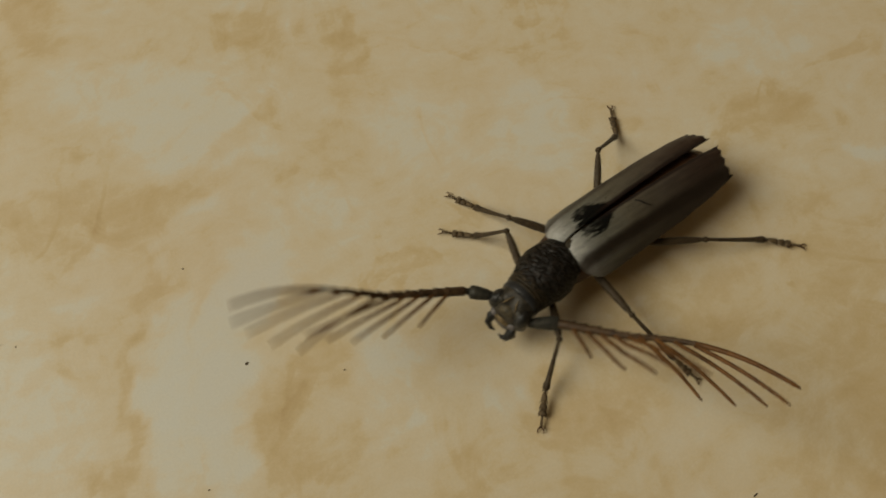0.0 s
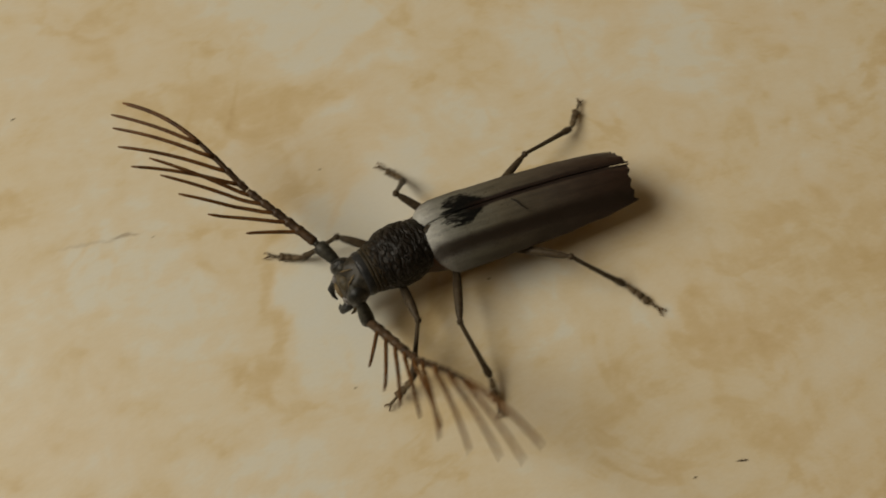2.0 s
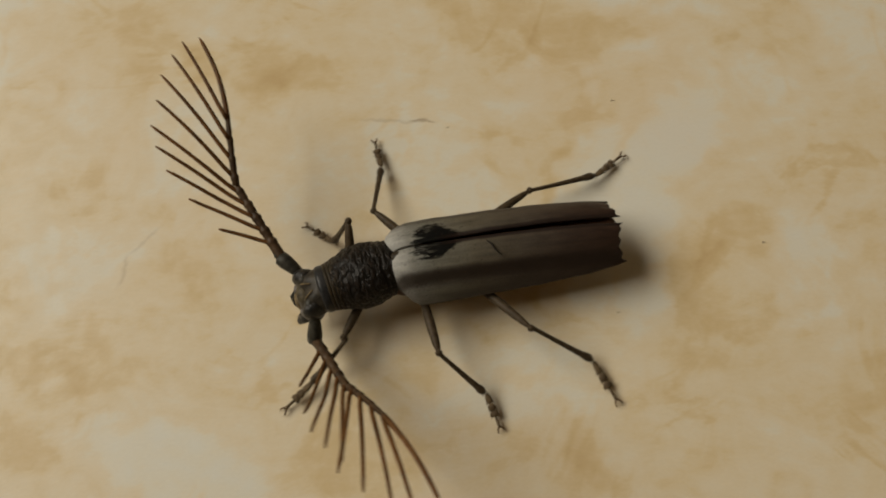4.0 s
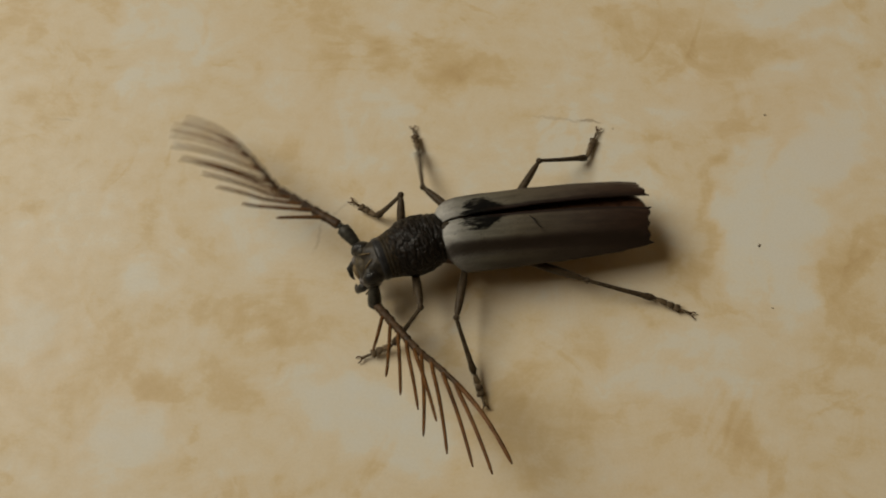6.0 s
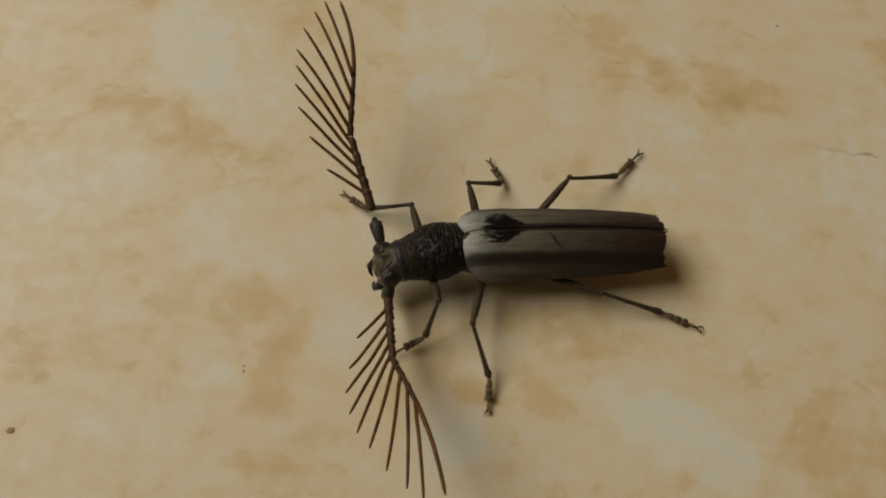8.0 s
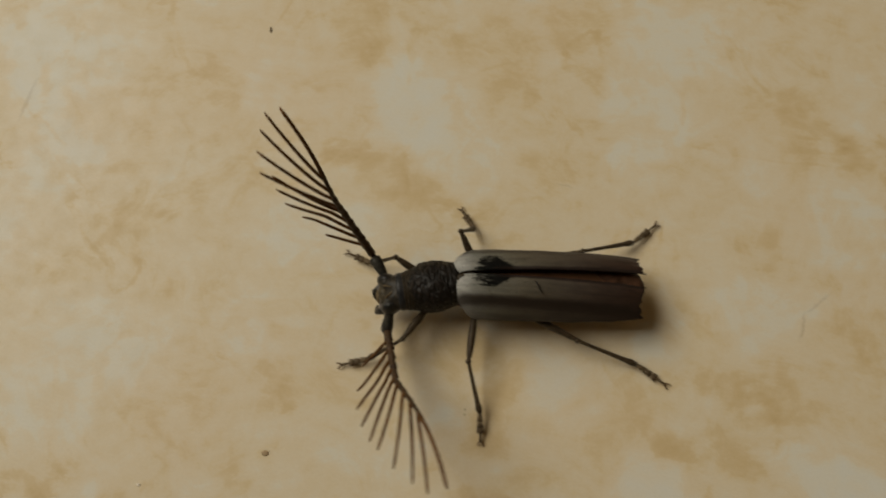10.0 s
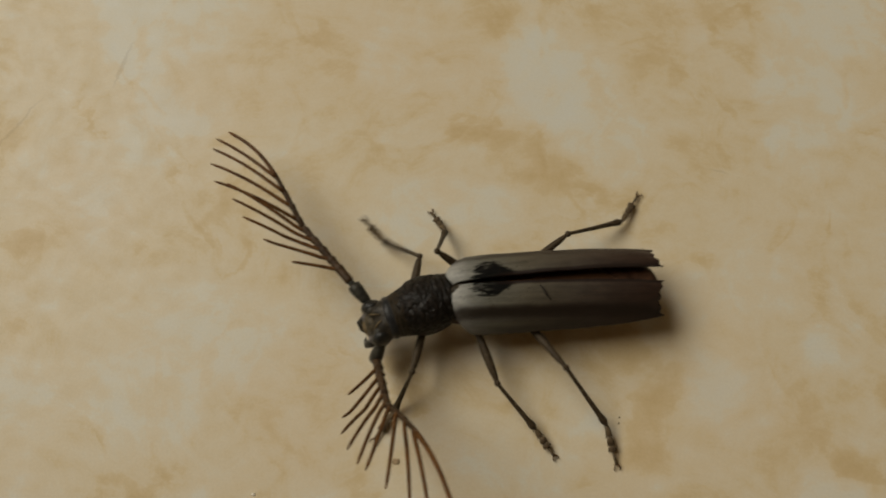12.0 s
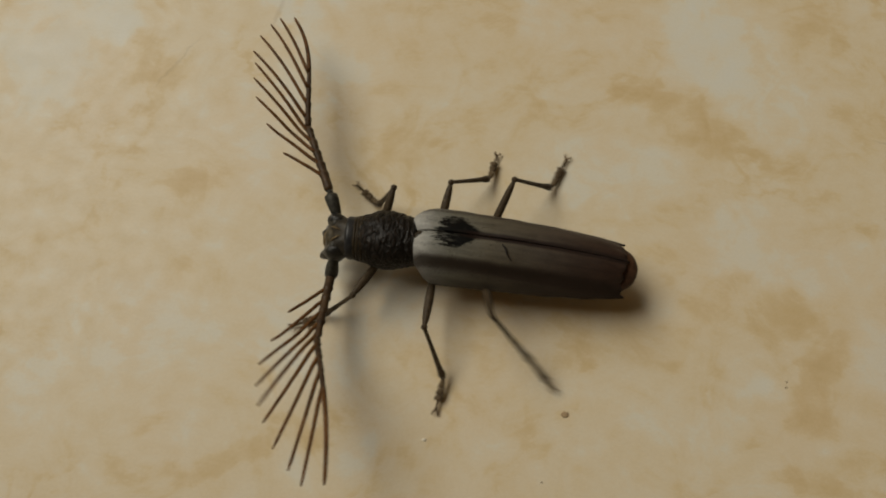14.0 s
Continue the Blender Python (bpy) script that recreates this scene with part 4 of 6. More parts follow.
def build_femur(length, thick):
    bm = bmesh.new()
    n = 14
    tube(bm, [(length * k / n, 0, 0.12 * math.sin(k / n * math.pi)) for k in range(n + 1)],
         [thick * (0.55 + 0.55 * math.sin(min(1, (k + 1) / n * 0.92) * math.pi) ** 0.8) if k < n - 1 else thick * (0.62 if k < n else 0.3) for k in range(n + 1)], 12)
    ball(bm, (length - 0.05, 0, 0), (0.42, 0.42, 0.42), seg=12, ring=8)
    return part("femur", bm, LEG, beetle, "dark greyish haired thigh of the leg")


def build_tibia(length, thick):
    bm = bmesh.new()
    n = 16
    tube(bm, [(length * k / n, 0, -0.10 * math.sin(k / n * math.pi)) for k in range(n + 1)],
         [thick * (0.75 + 0.55 * (k / n) ** 2 + (0.25 if k in (n - 1, n - 2) else 0)) for k in range(n)] + [thick * 0.6], 9)
    for q in range(2):
        tube(bm, [(length - 0.3, (q - 0.5) * 0.4, -0.1), (length + 0.35, (q - 0.5) * 0.75, -0.3)], [0.09, 0.02], 5)
    return part("tibia", bm, LEG, beetle, "thin dark shin of the leg")


def build_tarsus(length):
    bm = bmesh.new()
    s = 0.0
    for k, (f, w) in enumerate(((0.27, 0.42), (0.19, 0.52), (0.17, 0.60))):
        ln = length * f
        tube(bm, [(s, 0, 0), (s + ln * 0.35, 0, 0), (s + ln * 0.85, 0, 0), (s + ln * 1.02, 0, 0)], [w * 0.45, w * 0.8, w, w * 0.55], 9, 0.6)
        for q in (1, -1):
            tube(bm, [(s + ln * 0.8, 0.25 * q, 0), (s + ln * 1.15, 0.5 * q, -0.1)], [0.13, 0.03], 5)
        s += ln
    tube(bm, [(s, 0, 0), (s + length * 0.2, 0, 0.12), (length * 0.93, 0, 0.05)], [0.15, 0.19, 0.17], 7)
    ob = part("tarsus", bm, TARSUS, beetle, "brown jointed foot with bristly pads")
    for q in (1, -1):
        cb = bmesh.new()
        tube(cb, [(length * 0.9, 0.06 * q, 0.05), (length * 0.96, 0.30 * q, 0.18), (length * 1.03, 0.40 * q, 0.10), (length * 1.08, 0.26 * q, -0.16)], [0.12, 0.11, 0.08, 0.02], 6)
        part("claw", cb, CLAW, ob, "small curved brown claw")
    return ob


beetle = new("beetle")
beetle.empty_display_size = 0.01
tagged(beetle, "grey-brown longhorn beetle with comb-like antennae walking on the tile", "beetle")

TRUNK = build_trunk()
PRON = build_forebody()
HEADPART = build_head()
E_LEFT, HINGE_LEFT = build_elytron(1)
E_RIGHT, HINGE_RIGHT = build_elytron(-1)
W_LEFT, W_RIGHT = build_wing(1), build_wing(-1)


class Limb:
    """Parts of a leg or antenna, and the rows of each."""

    def __init__(self, root, *parts):
        self.root, self.parts, self.rows, self.thigh, self.keys = Vector(root), parts, [[] for _ in parts], 0.0, []


def build_leg(root, femur, tibia, tarsus):
    leg = Limb(root, build_femur(femur, 0.50 if femur < 8 else 0.46), build_tibia(tibia, 0.33), build_tarsus(tarsus))
    leg.thigh = femur
    return leg


def build_antenna(root, side):
    return Limb(root, build_scape(4.3 if side > 0 else 3.4), build_flagellum(0, 5, 0.0, JOINT, side), build_flagellum(5, 9, JOINT, FORK, side))


RF = build_leg((4.6, -2.3, 4.6), 5.9, 6.8, 4.7)
LF = build_leg((4.6, 2.3, 4.6), 5.9, 6.8, 4.7)
RM = build_leg((-2.6, -3.2, 4.4), 7.2, 7.6, 4.4)
LM = build_leg((-2.6, 3.2, 4.4), 7.2, 7.6, 4.4)
RH = build_leg((-9.0, -3.2, 4.4), 8.6, 9.6, 5.4)
LH = build_leg((-9.0, 3.2, 4.4), 8.6, 9.6, 5.4)
RA = build_antenna((9.9, -2.4, 6.8), -1)
LA = build_antenna((9.9, 2.4, 6.8), 1)

BODY_ROWS, FORE_ROWS, STANDS, NECK = [], [], [], {}


def axes(a, b, toward):
    """The pose at a whose x runs to b and whose y leans to the way given."""
    x = (Vector(b) - Vector(a)).normalized()
    y = (Vector(toward) - x * x.dot(Vector(toward))).normalized()
    z = x.cross(y)
    m = Matrix((x, y, z)).transposed().to_4x4()
    m.translation = Vector(a) * MM
    return m


def stand(t, x, y, heading, neck):
    STANDS.append((t, x, y, heading))
    BODY_ROWS.append((t, pose(x * MM, y * MM, 0, 0, 0, heading)))
    FORE_ROWS.append((t, pose(0, 0, 0, 0, 0, neck)))
    NECK[t] = Matrix.Rotation(radians(neck), 4, "Z")


def step(leg, t, knee, ankle, foot):
    leg.keys.append((t, Vector(knee), Vector(ankle), Vector(foot)))


def pose_leg(leg, t, knee, ankle, foot):
    root = neck_at(t) @ leg.root if leg in (RF, LF) else leg.root
    root = knee - (knee - root).normalized() * leg.thigh
    for rows, a, b in zip(leg.rows, (root, knee, ankle), (knee, ankle, foot)):
        d = b - a
        rows.append((t, axes(a, b, Vector((-d.y, d.x, 0)))))


def body_at(t):
    """The body's pose in millimetres at any time."""
    i = max(k for k, row in enumerate(STANDS) if row[0] <= t + 1e-6)
    a, b = STANDS[i], STANDS[min(i + 1, len(STANDS) - 1)]
    f = (t - a[0]) / (b[0] - a[0]) if b[0] > a[0] else 0.0
    x, y, heading = (p + (q - p) * f for p, q in zip(a[1:], b[1:]))
    return Matrix.Translation((x, y, 0)) @ Matrix.Rotation(radians(heading), 4, "Z")


def tread(leg, swings=()):
    """Fills in the rows of a leg: a foot stays where it stands on the tile, then swings to its next place. swings: times at which it is in the air."""
    for (t0, k0, a0, f0), (t1, k1, a1, f1) in zip(leg.keys, leg.keys[1:]):
        pose_leg(leg, t0, k0, a0, f0)
        m0, m1 = body_at(t0), body_at(t1)
        steps = m1 @ f1 - m0 @ f0
        far = steps.length > 2.5
        span = min(0.2, (t1 - t0) / 2)
        start = (t0 + t1 - span) / 2
        if t0 in swings:
            start, span = t0, 0.16
        elif t1 in swings:
            start, span = t1 - 0.16, 0.16
        n = round((t1 - t0) / 0.1)
        for k in range(1, n):
            t = t0 + (t1 - t0) * k / n
            g = (t - t0) / (t1 - t0)
            lift = Vector((0, 0, 0))
            if far:
                g = min(1, max(0, (t - start) / span))
                g = g * g * (3 - 2 * g)
                lift.z = 1.6 * math.sin(math.pi * g)
            back = body_at(t).inverted()
            ankle = back @ ((m0 @ a0).lerp(m1 @ a1, g) + lift)
            foot = back @ ((m0 @ f0).lerp(m1 @ f1, g) + lift)
            knee = k0.lerp(k1, g)
            shin = (k0 - a0).length * (1 - g) + (k1 - a1).length * g
            pose_leg(leg, t, ankle + (knee - ankle).normalized() * shin, ankle, foot)
    pose_leg(leg, *leg.keys[-1])


def neck_at(t):
    """The forebody's turn at any time, from the rows of stand()."""
    times = sorted(NECK)
    if t in NECK:
        return NECK[t]
    b = next(q for q in times if q > t)
    a = max(q for q in times if q < t)
    return NECK[a].to_quaternion().slerp(NECK[b].to_quaternion(), (t - a) / (b - a)).to_matrix().to_4x4()


def feel(antenna, t, elbow, middle, tip):
    root = neck_at(t) @ antenna.root
    middle = Vector(middle) + Vector((0.4 if antenna is LA else 0.25, 0, 0))    # the comb bends forward at its joint
    for rows, a, b in zip(antenna.rows, (root, elbow, middle), (elbow, middle, tip)):
        rows.append((t, axes(a, b, (1, 0, 0.05) if antenna is LA else (1, 0, 0.2))))


# the hind body leans a little to its right
ROLL = pose(0, 0, 0.004) @ pose(0, 0, 0, 7) @ pose(0, 0, -0.004)


def swing(side, hinge, *angles):
    """Rows of a wing case or wing on its hinge: seconds, degrees out, degrees up at the rear, degrees by which the side edge rises."""
    h = Vector(hinge) * MM
    rows = []
    for t, out, up, rise in angles:
        turn = Euler((radians(side * rise), radians(up), radians(-side * out))).to_matrix().to_4x4()
        rows.append((t, ROLL @ Matrix.Translation(h + Vector((0, side * out * 0.055 * MM, 0))) @ turn @ Matrix.Translation(-h)))
    return rows


def motions():
    stand(0.0, 115.9, 31.1, 195.4, 8.5)
    stand(0.5, 106.5, 31.0, 187.6, 13.1)
    stand(1.0, 96.1, 31.9, 181.0, 10.8)
    stand(1.5, 89.0, 32.8, 180.5, 7.1)
    stand(2.0, 78.9, 33.8, 182.7, 9.5)
    stand(2.2, 74.9, 32.4, 186.3, 9.3)
    stand(4.3, 33.8, 26.5, 187.0, 9.9)
    stand(4.5, 30.5, 27.2, 184.4, 13.4)
    stand(5.0, 29.4, 27.3, 181.7, 12.6)
    stand(5.5, 28.2, 28.1, 180.6, 16.4)
    stand(6.0, 23.2, 27.8, 188.9, 14.7)
    stand(6.5, 14.7, 27.4, 182.6, 8.4)
    stand(7.0, 3.6, 27.3, 184.1, 5.4)
    stand(7.2, -0.8, 26.7, 187.7, 15.0)
    stand(9.3, -35.3, 27.0, 184.9, 7.1)
    stand(9.5, -39.4, 26.0, 183.2, 10.7)
    stand(10.0, -44.6, 27.0, 187.2, 10.7)
    stand(10.5, -46.4, 25.9, 184.7, 17.1)
    stand(11.0, -51.8, 25.1, 189.0, 18.4)
    stand(11.5, -56.7, 23.5, 188.0, 13.5)
    stand(12.0, -64.4, 20.7, 193.9, 16.3)
    stand(12.5, -72.4, 17.4, 193.0, 8.5)
    stand(13.0, -78.4, 16.8, 190.6, 7.5)
    stand(13.5, -84.2, 16.7, 182.0, -10.1)
    stand(14.0, -90.6, 16.0, 185.3, 3.8)
    step(RF, 0.0, (3.3, -7.2, 6.3), (5.4, -11.0, 1.0), (8.5, -14.5, 0.3))
    step(RF, 0.5, (4.8, -7.0, 5.3), (10.1, -5.7, 1.3), (13.8, -8.4, 0.3))
    step(RF, 1.0, (8.3, -6.0, 4.7), (13.9, -4.8, 1.0), (18.0, -7.0, 0.3))
    step(RF, 1.5, (8.2, -6.3, 5.3), (13.4, -6.8, 0.9), (17.2, -9.5, 0.3))
    step(RF, 2.0, (9.4, -4.6, 5.7), (14.1, -5.5, 0.9), (18.3, -7.6, 0.3))
    step(RF, 2.2, (6.4, -6.8, 6.5), (10.8, -7.5, 1.3), (14.6, -10.1, 0.3))
    step(RF, 2.55, (4.4, -6.1, 7.1), (7.8, -6.1, 1.2), (11.2, -9.3, 0.3))
    step(RF, 2.9, (7.3, -7.1, 3.7), (13.8, -8.2, 1.8), (17.2, -11.1, 0.3))
    step(RF, 3.25, (4.4, -6.1, 7.1), (7.8, -6.1, 1.2), (11.2, -9.3, 0.3))
    step(RF, 3.6, (7.3, -7.1, 3.7), (13.8, -8.2, 1.8), (17.2, -11.1, 0.3))
    step(RF, 3.95, (4.4, -6.1, 7.1), (7.8, -6.1, 1.2), (11.2, -9.3, 0.3))
    step(RF, 4.3, (7.3, -7.1, 3.7), (13.8, -8.2, 1.8), (17.2, -11.1, 0.3))
    step(RF, 4.5, (7.8, -5.0, 6.6), (11.8, -5.1, 1.0), (16.2, -6.6, 0.3))
    step(RF, 5.0, (6.6, -6.4, 5.0), (11.3, -3.3, 1.1), (15.2, -5.9, 0.3))
    step(RF, 5.5, (6.4, -6.4, 4.6), (10.8, -1.9, 1.9), (14.6, -4.3, 0.3))
    step(RF, 6.0, (4.4, -6.1, 7.1), (7.8, -6.1, 1.2), (11.2, -9.3, 0.3))
    step(RF, 6.5, (5.4, -6.7, 5.8), (10.9, -5.9, 1.8), (14.3, -8.7, 0.3))
    step(RF, 7.0, (9.1, -3.9, 7.2), (13.0, -5.3, 1.9), (16.3, -8.4, 0.3))
    step(RF, 7.2, (4.3, -5.7, 7.3), (7.3, -6.5, 1.2), (10.6, -9.7, 0.3))
    step(RF, 7.55, (4.4, -6.1, 7.1), (7.8, -6.1, 1.2), (11.2, -9.3, 0.3))
    step(RF, 7.9, (7.3, -7.1, 3.7), (13.8, -8.2, 1.8), (17.2, -11.1, 0.3))
    step(RF, 8.25, (4.4, -6.1, 7.1), (7.8, -6.1, 1.2), (11.2, -9.3, 0.3))
    step(RF, 8.6, (7.3, -7.1, 3.7), (13.8, -8.2, 1.8), (17.2, -11.1, 0.3))
    step(RF, 8.95, (4.4, -6.1, 7.1), (7.8, -6.1, 1.2), (11.2, -9.3, 0.3))
    step(RF, 9.3, (7.5, -5.6, 6.5), (12.3, -5.6, 1.7), (16.3, -7.7, 0.3))
    step(RF, 9.5, (5.3, -6.3, 7.4), (8.3, -5.3, 1.4), (11.5, -8.7, 0.3))
    step(RF, 10.0, (8.9, -3.5, 7.1), (12.9, -4.0, 1.6), (16.9, -6.0, 0.3))
    step(RF, 10.5, (7.4, -4.7, 7.4), (11.0, -4.2, 1.6), (15.4, -5.2, 0.3))
    step(RF, 11.0, (3.2, -5.5, 7.2), (5.5, -5.0, 0.8), (9.4, -7.5, 0.3))
    step(RF, 11.5, (8.5, -4.0, 7.1), (12.7, -4.0, 1.7), (16.6, -6.2, 0.3))
    step(RF, 12.0, (3.7, -6.2, 4.3), (8.6, -9.7, 1.1), (11.3, -13.4, 0.3))
    step(RF, 12.5, (3.1, -6.5, 7.0), (6.0, -5.1, 1.0), (10.1, -7.2, 0.3))
    step(RF, 13.0, (5.0, -6.2, 7.3), (9.3, -5.5, 2.1), (12.8, -8.2, 0.3))
    step(RF, 13.5, (2.5, -7.7, 7.4), (3.6, -6.6, 0.8), (8.2, -5.8, 0.3))
    step(RF, 14.0, (3.7, -6.6, 7.5), (6.1, -6.2, 1.1), (9.7, -9.1, 0.3))
    step(RM, 0.0, (1.7, -8.7, 5.7), (2.6, -14.5, 0.9), (4.3, -18.5, 0.3))
    step(RM, 0.5, (-0.9, -8.4, 6.5), (-4.4, -12.2, 1.0), (-3.4, -16.5, 0.3))
    step(RM, 1.0, (1.3, -6.5, 7.3), (-0.6, -10.6, 1.2), (2.2, -13.9, 0.3))
    step(RM, 1.5, (0.1, -8.5, 5.9), (-2.3, -13.6, 0.8), (0.1, -17.3, 0.3))
    step(RM, 2.0, (1.2, -6.9, 7.0), (-1.1, -11.2, 1.2), (1.3, -14.8, 0.3))
    step(RM, 2.2, (-0.7, -8.9, 6.6), (-4.8, -11.8, 0.9), (-3.9, -16.0, 0.3))
    step(RM, 2.55, (1.4, -8.2, 4.1), (1.1, -15.2, 1.1), (1.4, -19.5, 0.3))
    step(RM, 2.9, (-1.3, -8.8, 6.7), (-5.9, -10.9, 1.0), (-4.1, -14.9, 0.3))
    step(RM, 3.25, (1.4, -8.2, 4.1), (1.1, -15.2, 1.1), (1.4, -19.5, 0.3))
    step(RM, 3.6, (-1.3, -8.8, 6.7), (-5.9, -10.9, 1.0), (-4.1, -14.9, 0.3))
    step(RM, 3.95, (1.4, -8.2, 4.1), (1.1, -15.2, 1.1), (1.4, -19.5, 0.3))
    step(RM, 4.3, (0.9, -7.0, 7.5), (-0.3, -10.9, 1.1), (1.7, -14.8, 0.3))
    step(RM, 4.5, (-0.4, -7.4, 8.0), (-2.5, -10.3, 1.3), (-1.0, -14.3, 0.3))
    step(RM, 5.0, (-0.4, -9.3, 4.3), (-2.5, -15.8, 0.8), (-1.8, -20.1, 0.3))
    step(RM, 5.5, (-0.1, -8.2, 6.6), (-3.3, -11.9, 0.8), (-2.7, -16.2, 0.3))
    step(RM, 6.0, (1.4, -8.2, 4.1), (1.1, -15.2, 1.1), (1.4, -19.5, 0.3))
    step(RM, 6.5, (-0.6, -8.2, 7.4), (-4.1, -11.0, 1.2), (-2.2, -14.8, 0.3))
    step(RM, 7.0, (0.1, -7.2, 8.0), (-1.8, -10.5, 1.4), (0.6, -14.1, 0.3))
    step(RM, 7.2, (-2.6, -8.4, 7.2), (-6.7, -10.5, 1.2), (-5.8, -14.8, 0.3))
    step(RM, 7.55, (1.4, -8.2, 4.1), (1.1, -15.2, 1.1), (1.4, -19.5, 0.3))
    step(RM, 7.9, (-1.3, -8.8, 6.7), (-5.9, -10.9, 1.0), (-4.1, -14.9, 0.3))
    step(RM, 8.25, (1.4, -8.2, 4.1), (1.1, -15.2, 1.1), (1.4, -19.5, 0.3))
    step(RM, 8.6, (-1.3, -8.8, 6.7), (-5.9, -10.9, 1.0), (-4.1, -14.9, 0.3))
    step(RM, 8.95, (1.4, -8.2, 4.1), (1.1, -15.2, 1.1), (1.4, -19.5, 0.3))
    step(RM, 9.3, (0.2, -7.2, 8.0), (-1.9, -10.2, 1.3), (0.6, -13.7, 0.3))
    step(RM, 9.5, (-1.3, -8.8, 6.7), (-5.9, -10.9, 1.0), (-4.1, -14.9, 0.3))
    step(RM, 10.0, (-0.3, -7.2, 8.4), (-2.4, -9.9, 1.6), (-0.3, -13.6, 0.3))
    step(RM, 10.5, (-0.5, -8.0, 7.8), (-3.2, -10.5, 1.1), (-1.7, -14.6, 0.3))
    step(RM, 11.0, (-4.6, -8.3, 7.1), (-9.0, -10.1, 1.2), (-9.6, -14.4, 0.3))
    step(RM, 11.5, (-1.3, -8.0, 7.5), (-4.5, -11.6, 1.5), (-3.6, -15.8, 0.3))
    step(RM, 12.0, (1.5, -5.6, 8.0), (0.1, -10.2, 2.1), (1.9, -13.8, 0.3))
    step(RM, 12.5, (-3.8, -8.3, 7.3), (-7.7, -11.5, 1.6), (-7.7, -15.7, 0.3))
    step(RM, 13.0, (-1.9, -8.4, 7.3), (-5.1, -11.9, 1.3), (-3.4, -15.8, 0.3))
    step(RM, 13.5, (-0.2, -8.0, 7.1), (-1.7, -12.9, 1.5), (-0.3, -16.9, 0.3))
    step(RM, 14.0, (-3.3, -8.8, 6.1), (-8.3, -11.9, 1.3), (-9.0, -16.1, 0.3))
    step(RH, 0.0, (-14.0, -9.1, 6.7), (-21.2, -11.4, 0.8), (-24.2, -15.9, 0.3))
    step(RH, 0.5, (-16.4, -8.0, 4.4), (-25.0, -10.7, 1.3), (-28.8, -14.5, 0.3))
    step(RH, 1.0, (-14.1, -9.4, 5.8), (-21.8, -12.3, 0.8), (-23.3, -17.4, 0.3))
    step(RH, 1.5, (-15.9, -8.6, 4.7), (-24.4, -11.0, 1.0), (-28.3, -14.7, 0.3))
    step(RH, 2.0, (-16.2, -7.6, 4.6), (-24.7, -10.6, 1.3), (-28.1, -14.7, 0.3))
    step(RH, 2.2, (-16.6, -7.2, 4.3), (-25.5, -9.1, 1.2), (-30.1, -11.8, 0.3))
    step(RH, 2.55, (-16.6, -7.2, 4.3), (-25.5, -9.1, 1.2), (-30.1, -11.8, 0.3))
    step(RH, 2.9, (-14.4, -9.1, 6.4), (-21.7, -11.9, 0.8), (-25.6, -15.6, 0.3))
    step(RH, 3.25, (-16.6, -7.2, 4.3), (-25.5, -9.1, 1.2), (-30.1, -11.8, 0.3))
    step(RH, 3.6, (-14.4, -9.1, 6.4), (-21.7, -11.9, 0.8), (-25.6, -15.6, 0.3))
    step(RH, 3.95, (-16.6, -7.2, 4.3), (-25.5, -9.1, 1.2), (-30.1, -11.8, 0.3))
    step(RH, 4.3, (-15.3, -7.9, 5.9), (-22.9, -10.6, 0.8), (-26.2, -14.8, 0.3))
    step(RH, 4.5, (-16.9, -7.3, 4.7), (-25.3, -10.5, 1.4), (-28.3, -14.9, 0.3))
    step(RH, 5.0, (-16.9, -7.6, 4.0), (-25.3, -11.3, 1.2), (-28.6, -15.5, 0.3))
    step(RH, 5.5, (-17.9, -7.2, 4.3), (-26.4, -11.3, 2.4), (-29.5, -15.2, 0.3))
    step(RH, 6.0, (-14.1, -9.2, 5.8), (-22.0, -11.3, 0.8), (-24.8, -15.9, 0.3))
    step(RH, 6.5, (-16.5, -7.4, 3.8), (-25.2, -10.5, 1.0), (-29.3, -13.9, 0.3))
    step(RH, 7.0, (-15.9, -7.8, 5.1), (-24.2, -10.6, 1.2), (-27.0, -15.2, 0.3))
    step(RH, 7.2, (-17.7, -6.6, 4.0), (-26.7, -8.5, 1.5), (-31.2, -11.4, 0.3))
    step(RH, 7.55, (-16.6, -7.2, 4.3), (-25.5, -9.1, 1.2), (-30.1, -11.8, 0.3))
    step(RH, 7.9, (-14.4, -9.1, 6.4), (-21.7, -11.9, 0.8), (-25.6, -15.6, 0.3))
    step(RH, 8.25, (-16.6, -7.2, 4.3), (-25.5, -9.1, 1.2), (-30.1, -11.8, 0.3))
    step(RH, 8.6, (-14.4, -9.1, 6.4), (-21.7, -11.9, 0.8), (-25.6, -15.6, 0.3))
    step(RH, 8.95, (-16.6, -7.2, 4.3), (-25.5, -9.1, 1.2), (-30.1, -11.8, 0.3))
    step(RH, 9.3, (-17.4, -6.5, 4.3), (-25.9, -9.9, 1.5), (-29.7, -13.6, 0.3))
    step(RH, 9.5, (-14.4, -9.1, 6.4), (-21.7, -11.9, 0.8), (-25.6, -15.6, 0.3))
    step(RH, 10.0, (-18.2, -5.7, 5.0), (-26.6, -8.4, 1.3), (-30.7, -11.8, 0.3))
    step(RH, 10.5, (-17.5, -7.3, 5.5), (-25.9, -9.1, 1.3), (-30.6, -11.6, 0.3))
    step(RH, 11.0, (-16.3, -7.8, 6.9), (-23.3, -11.2, 1.3), (-26.0, -15.8, 0.3))
    step(RH, 11.5, (-15.8, -8.4, 4.6), (-24.5, -10.8, 1.2), (-28.2, -14.6, 0.3))
    step(RH, 12.0, (-15.7, -7.6, 5.4), (-24.1, -10.2, 1.4), (-27.3, -14.4, 0.3))
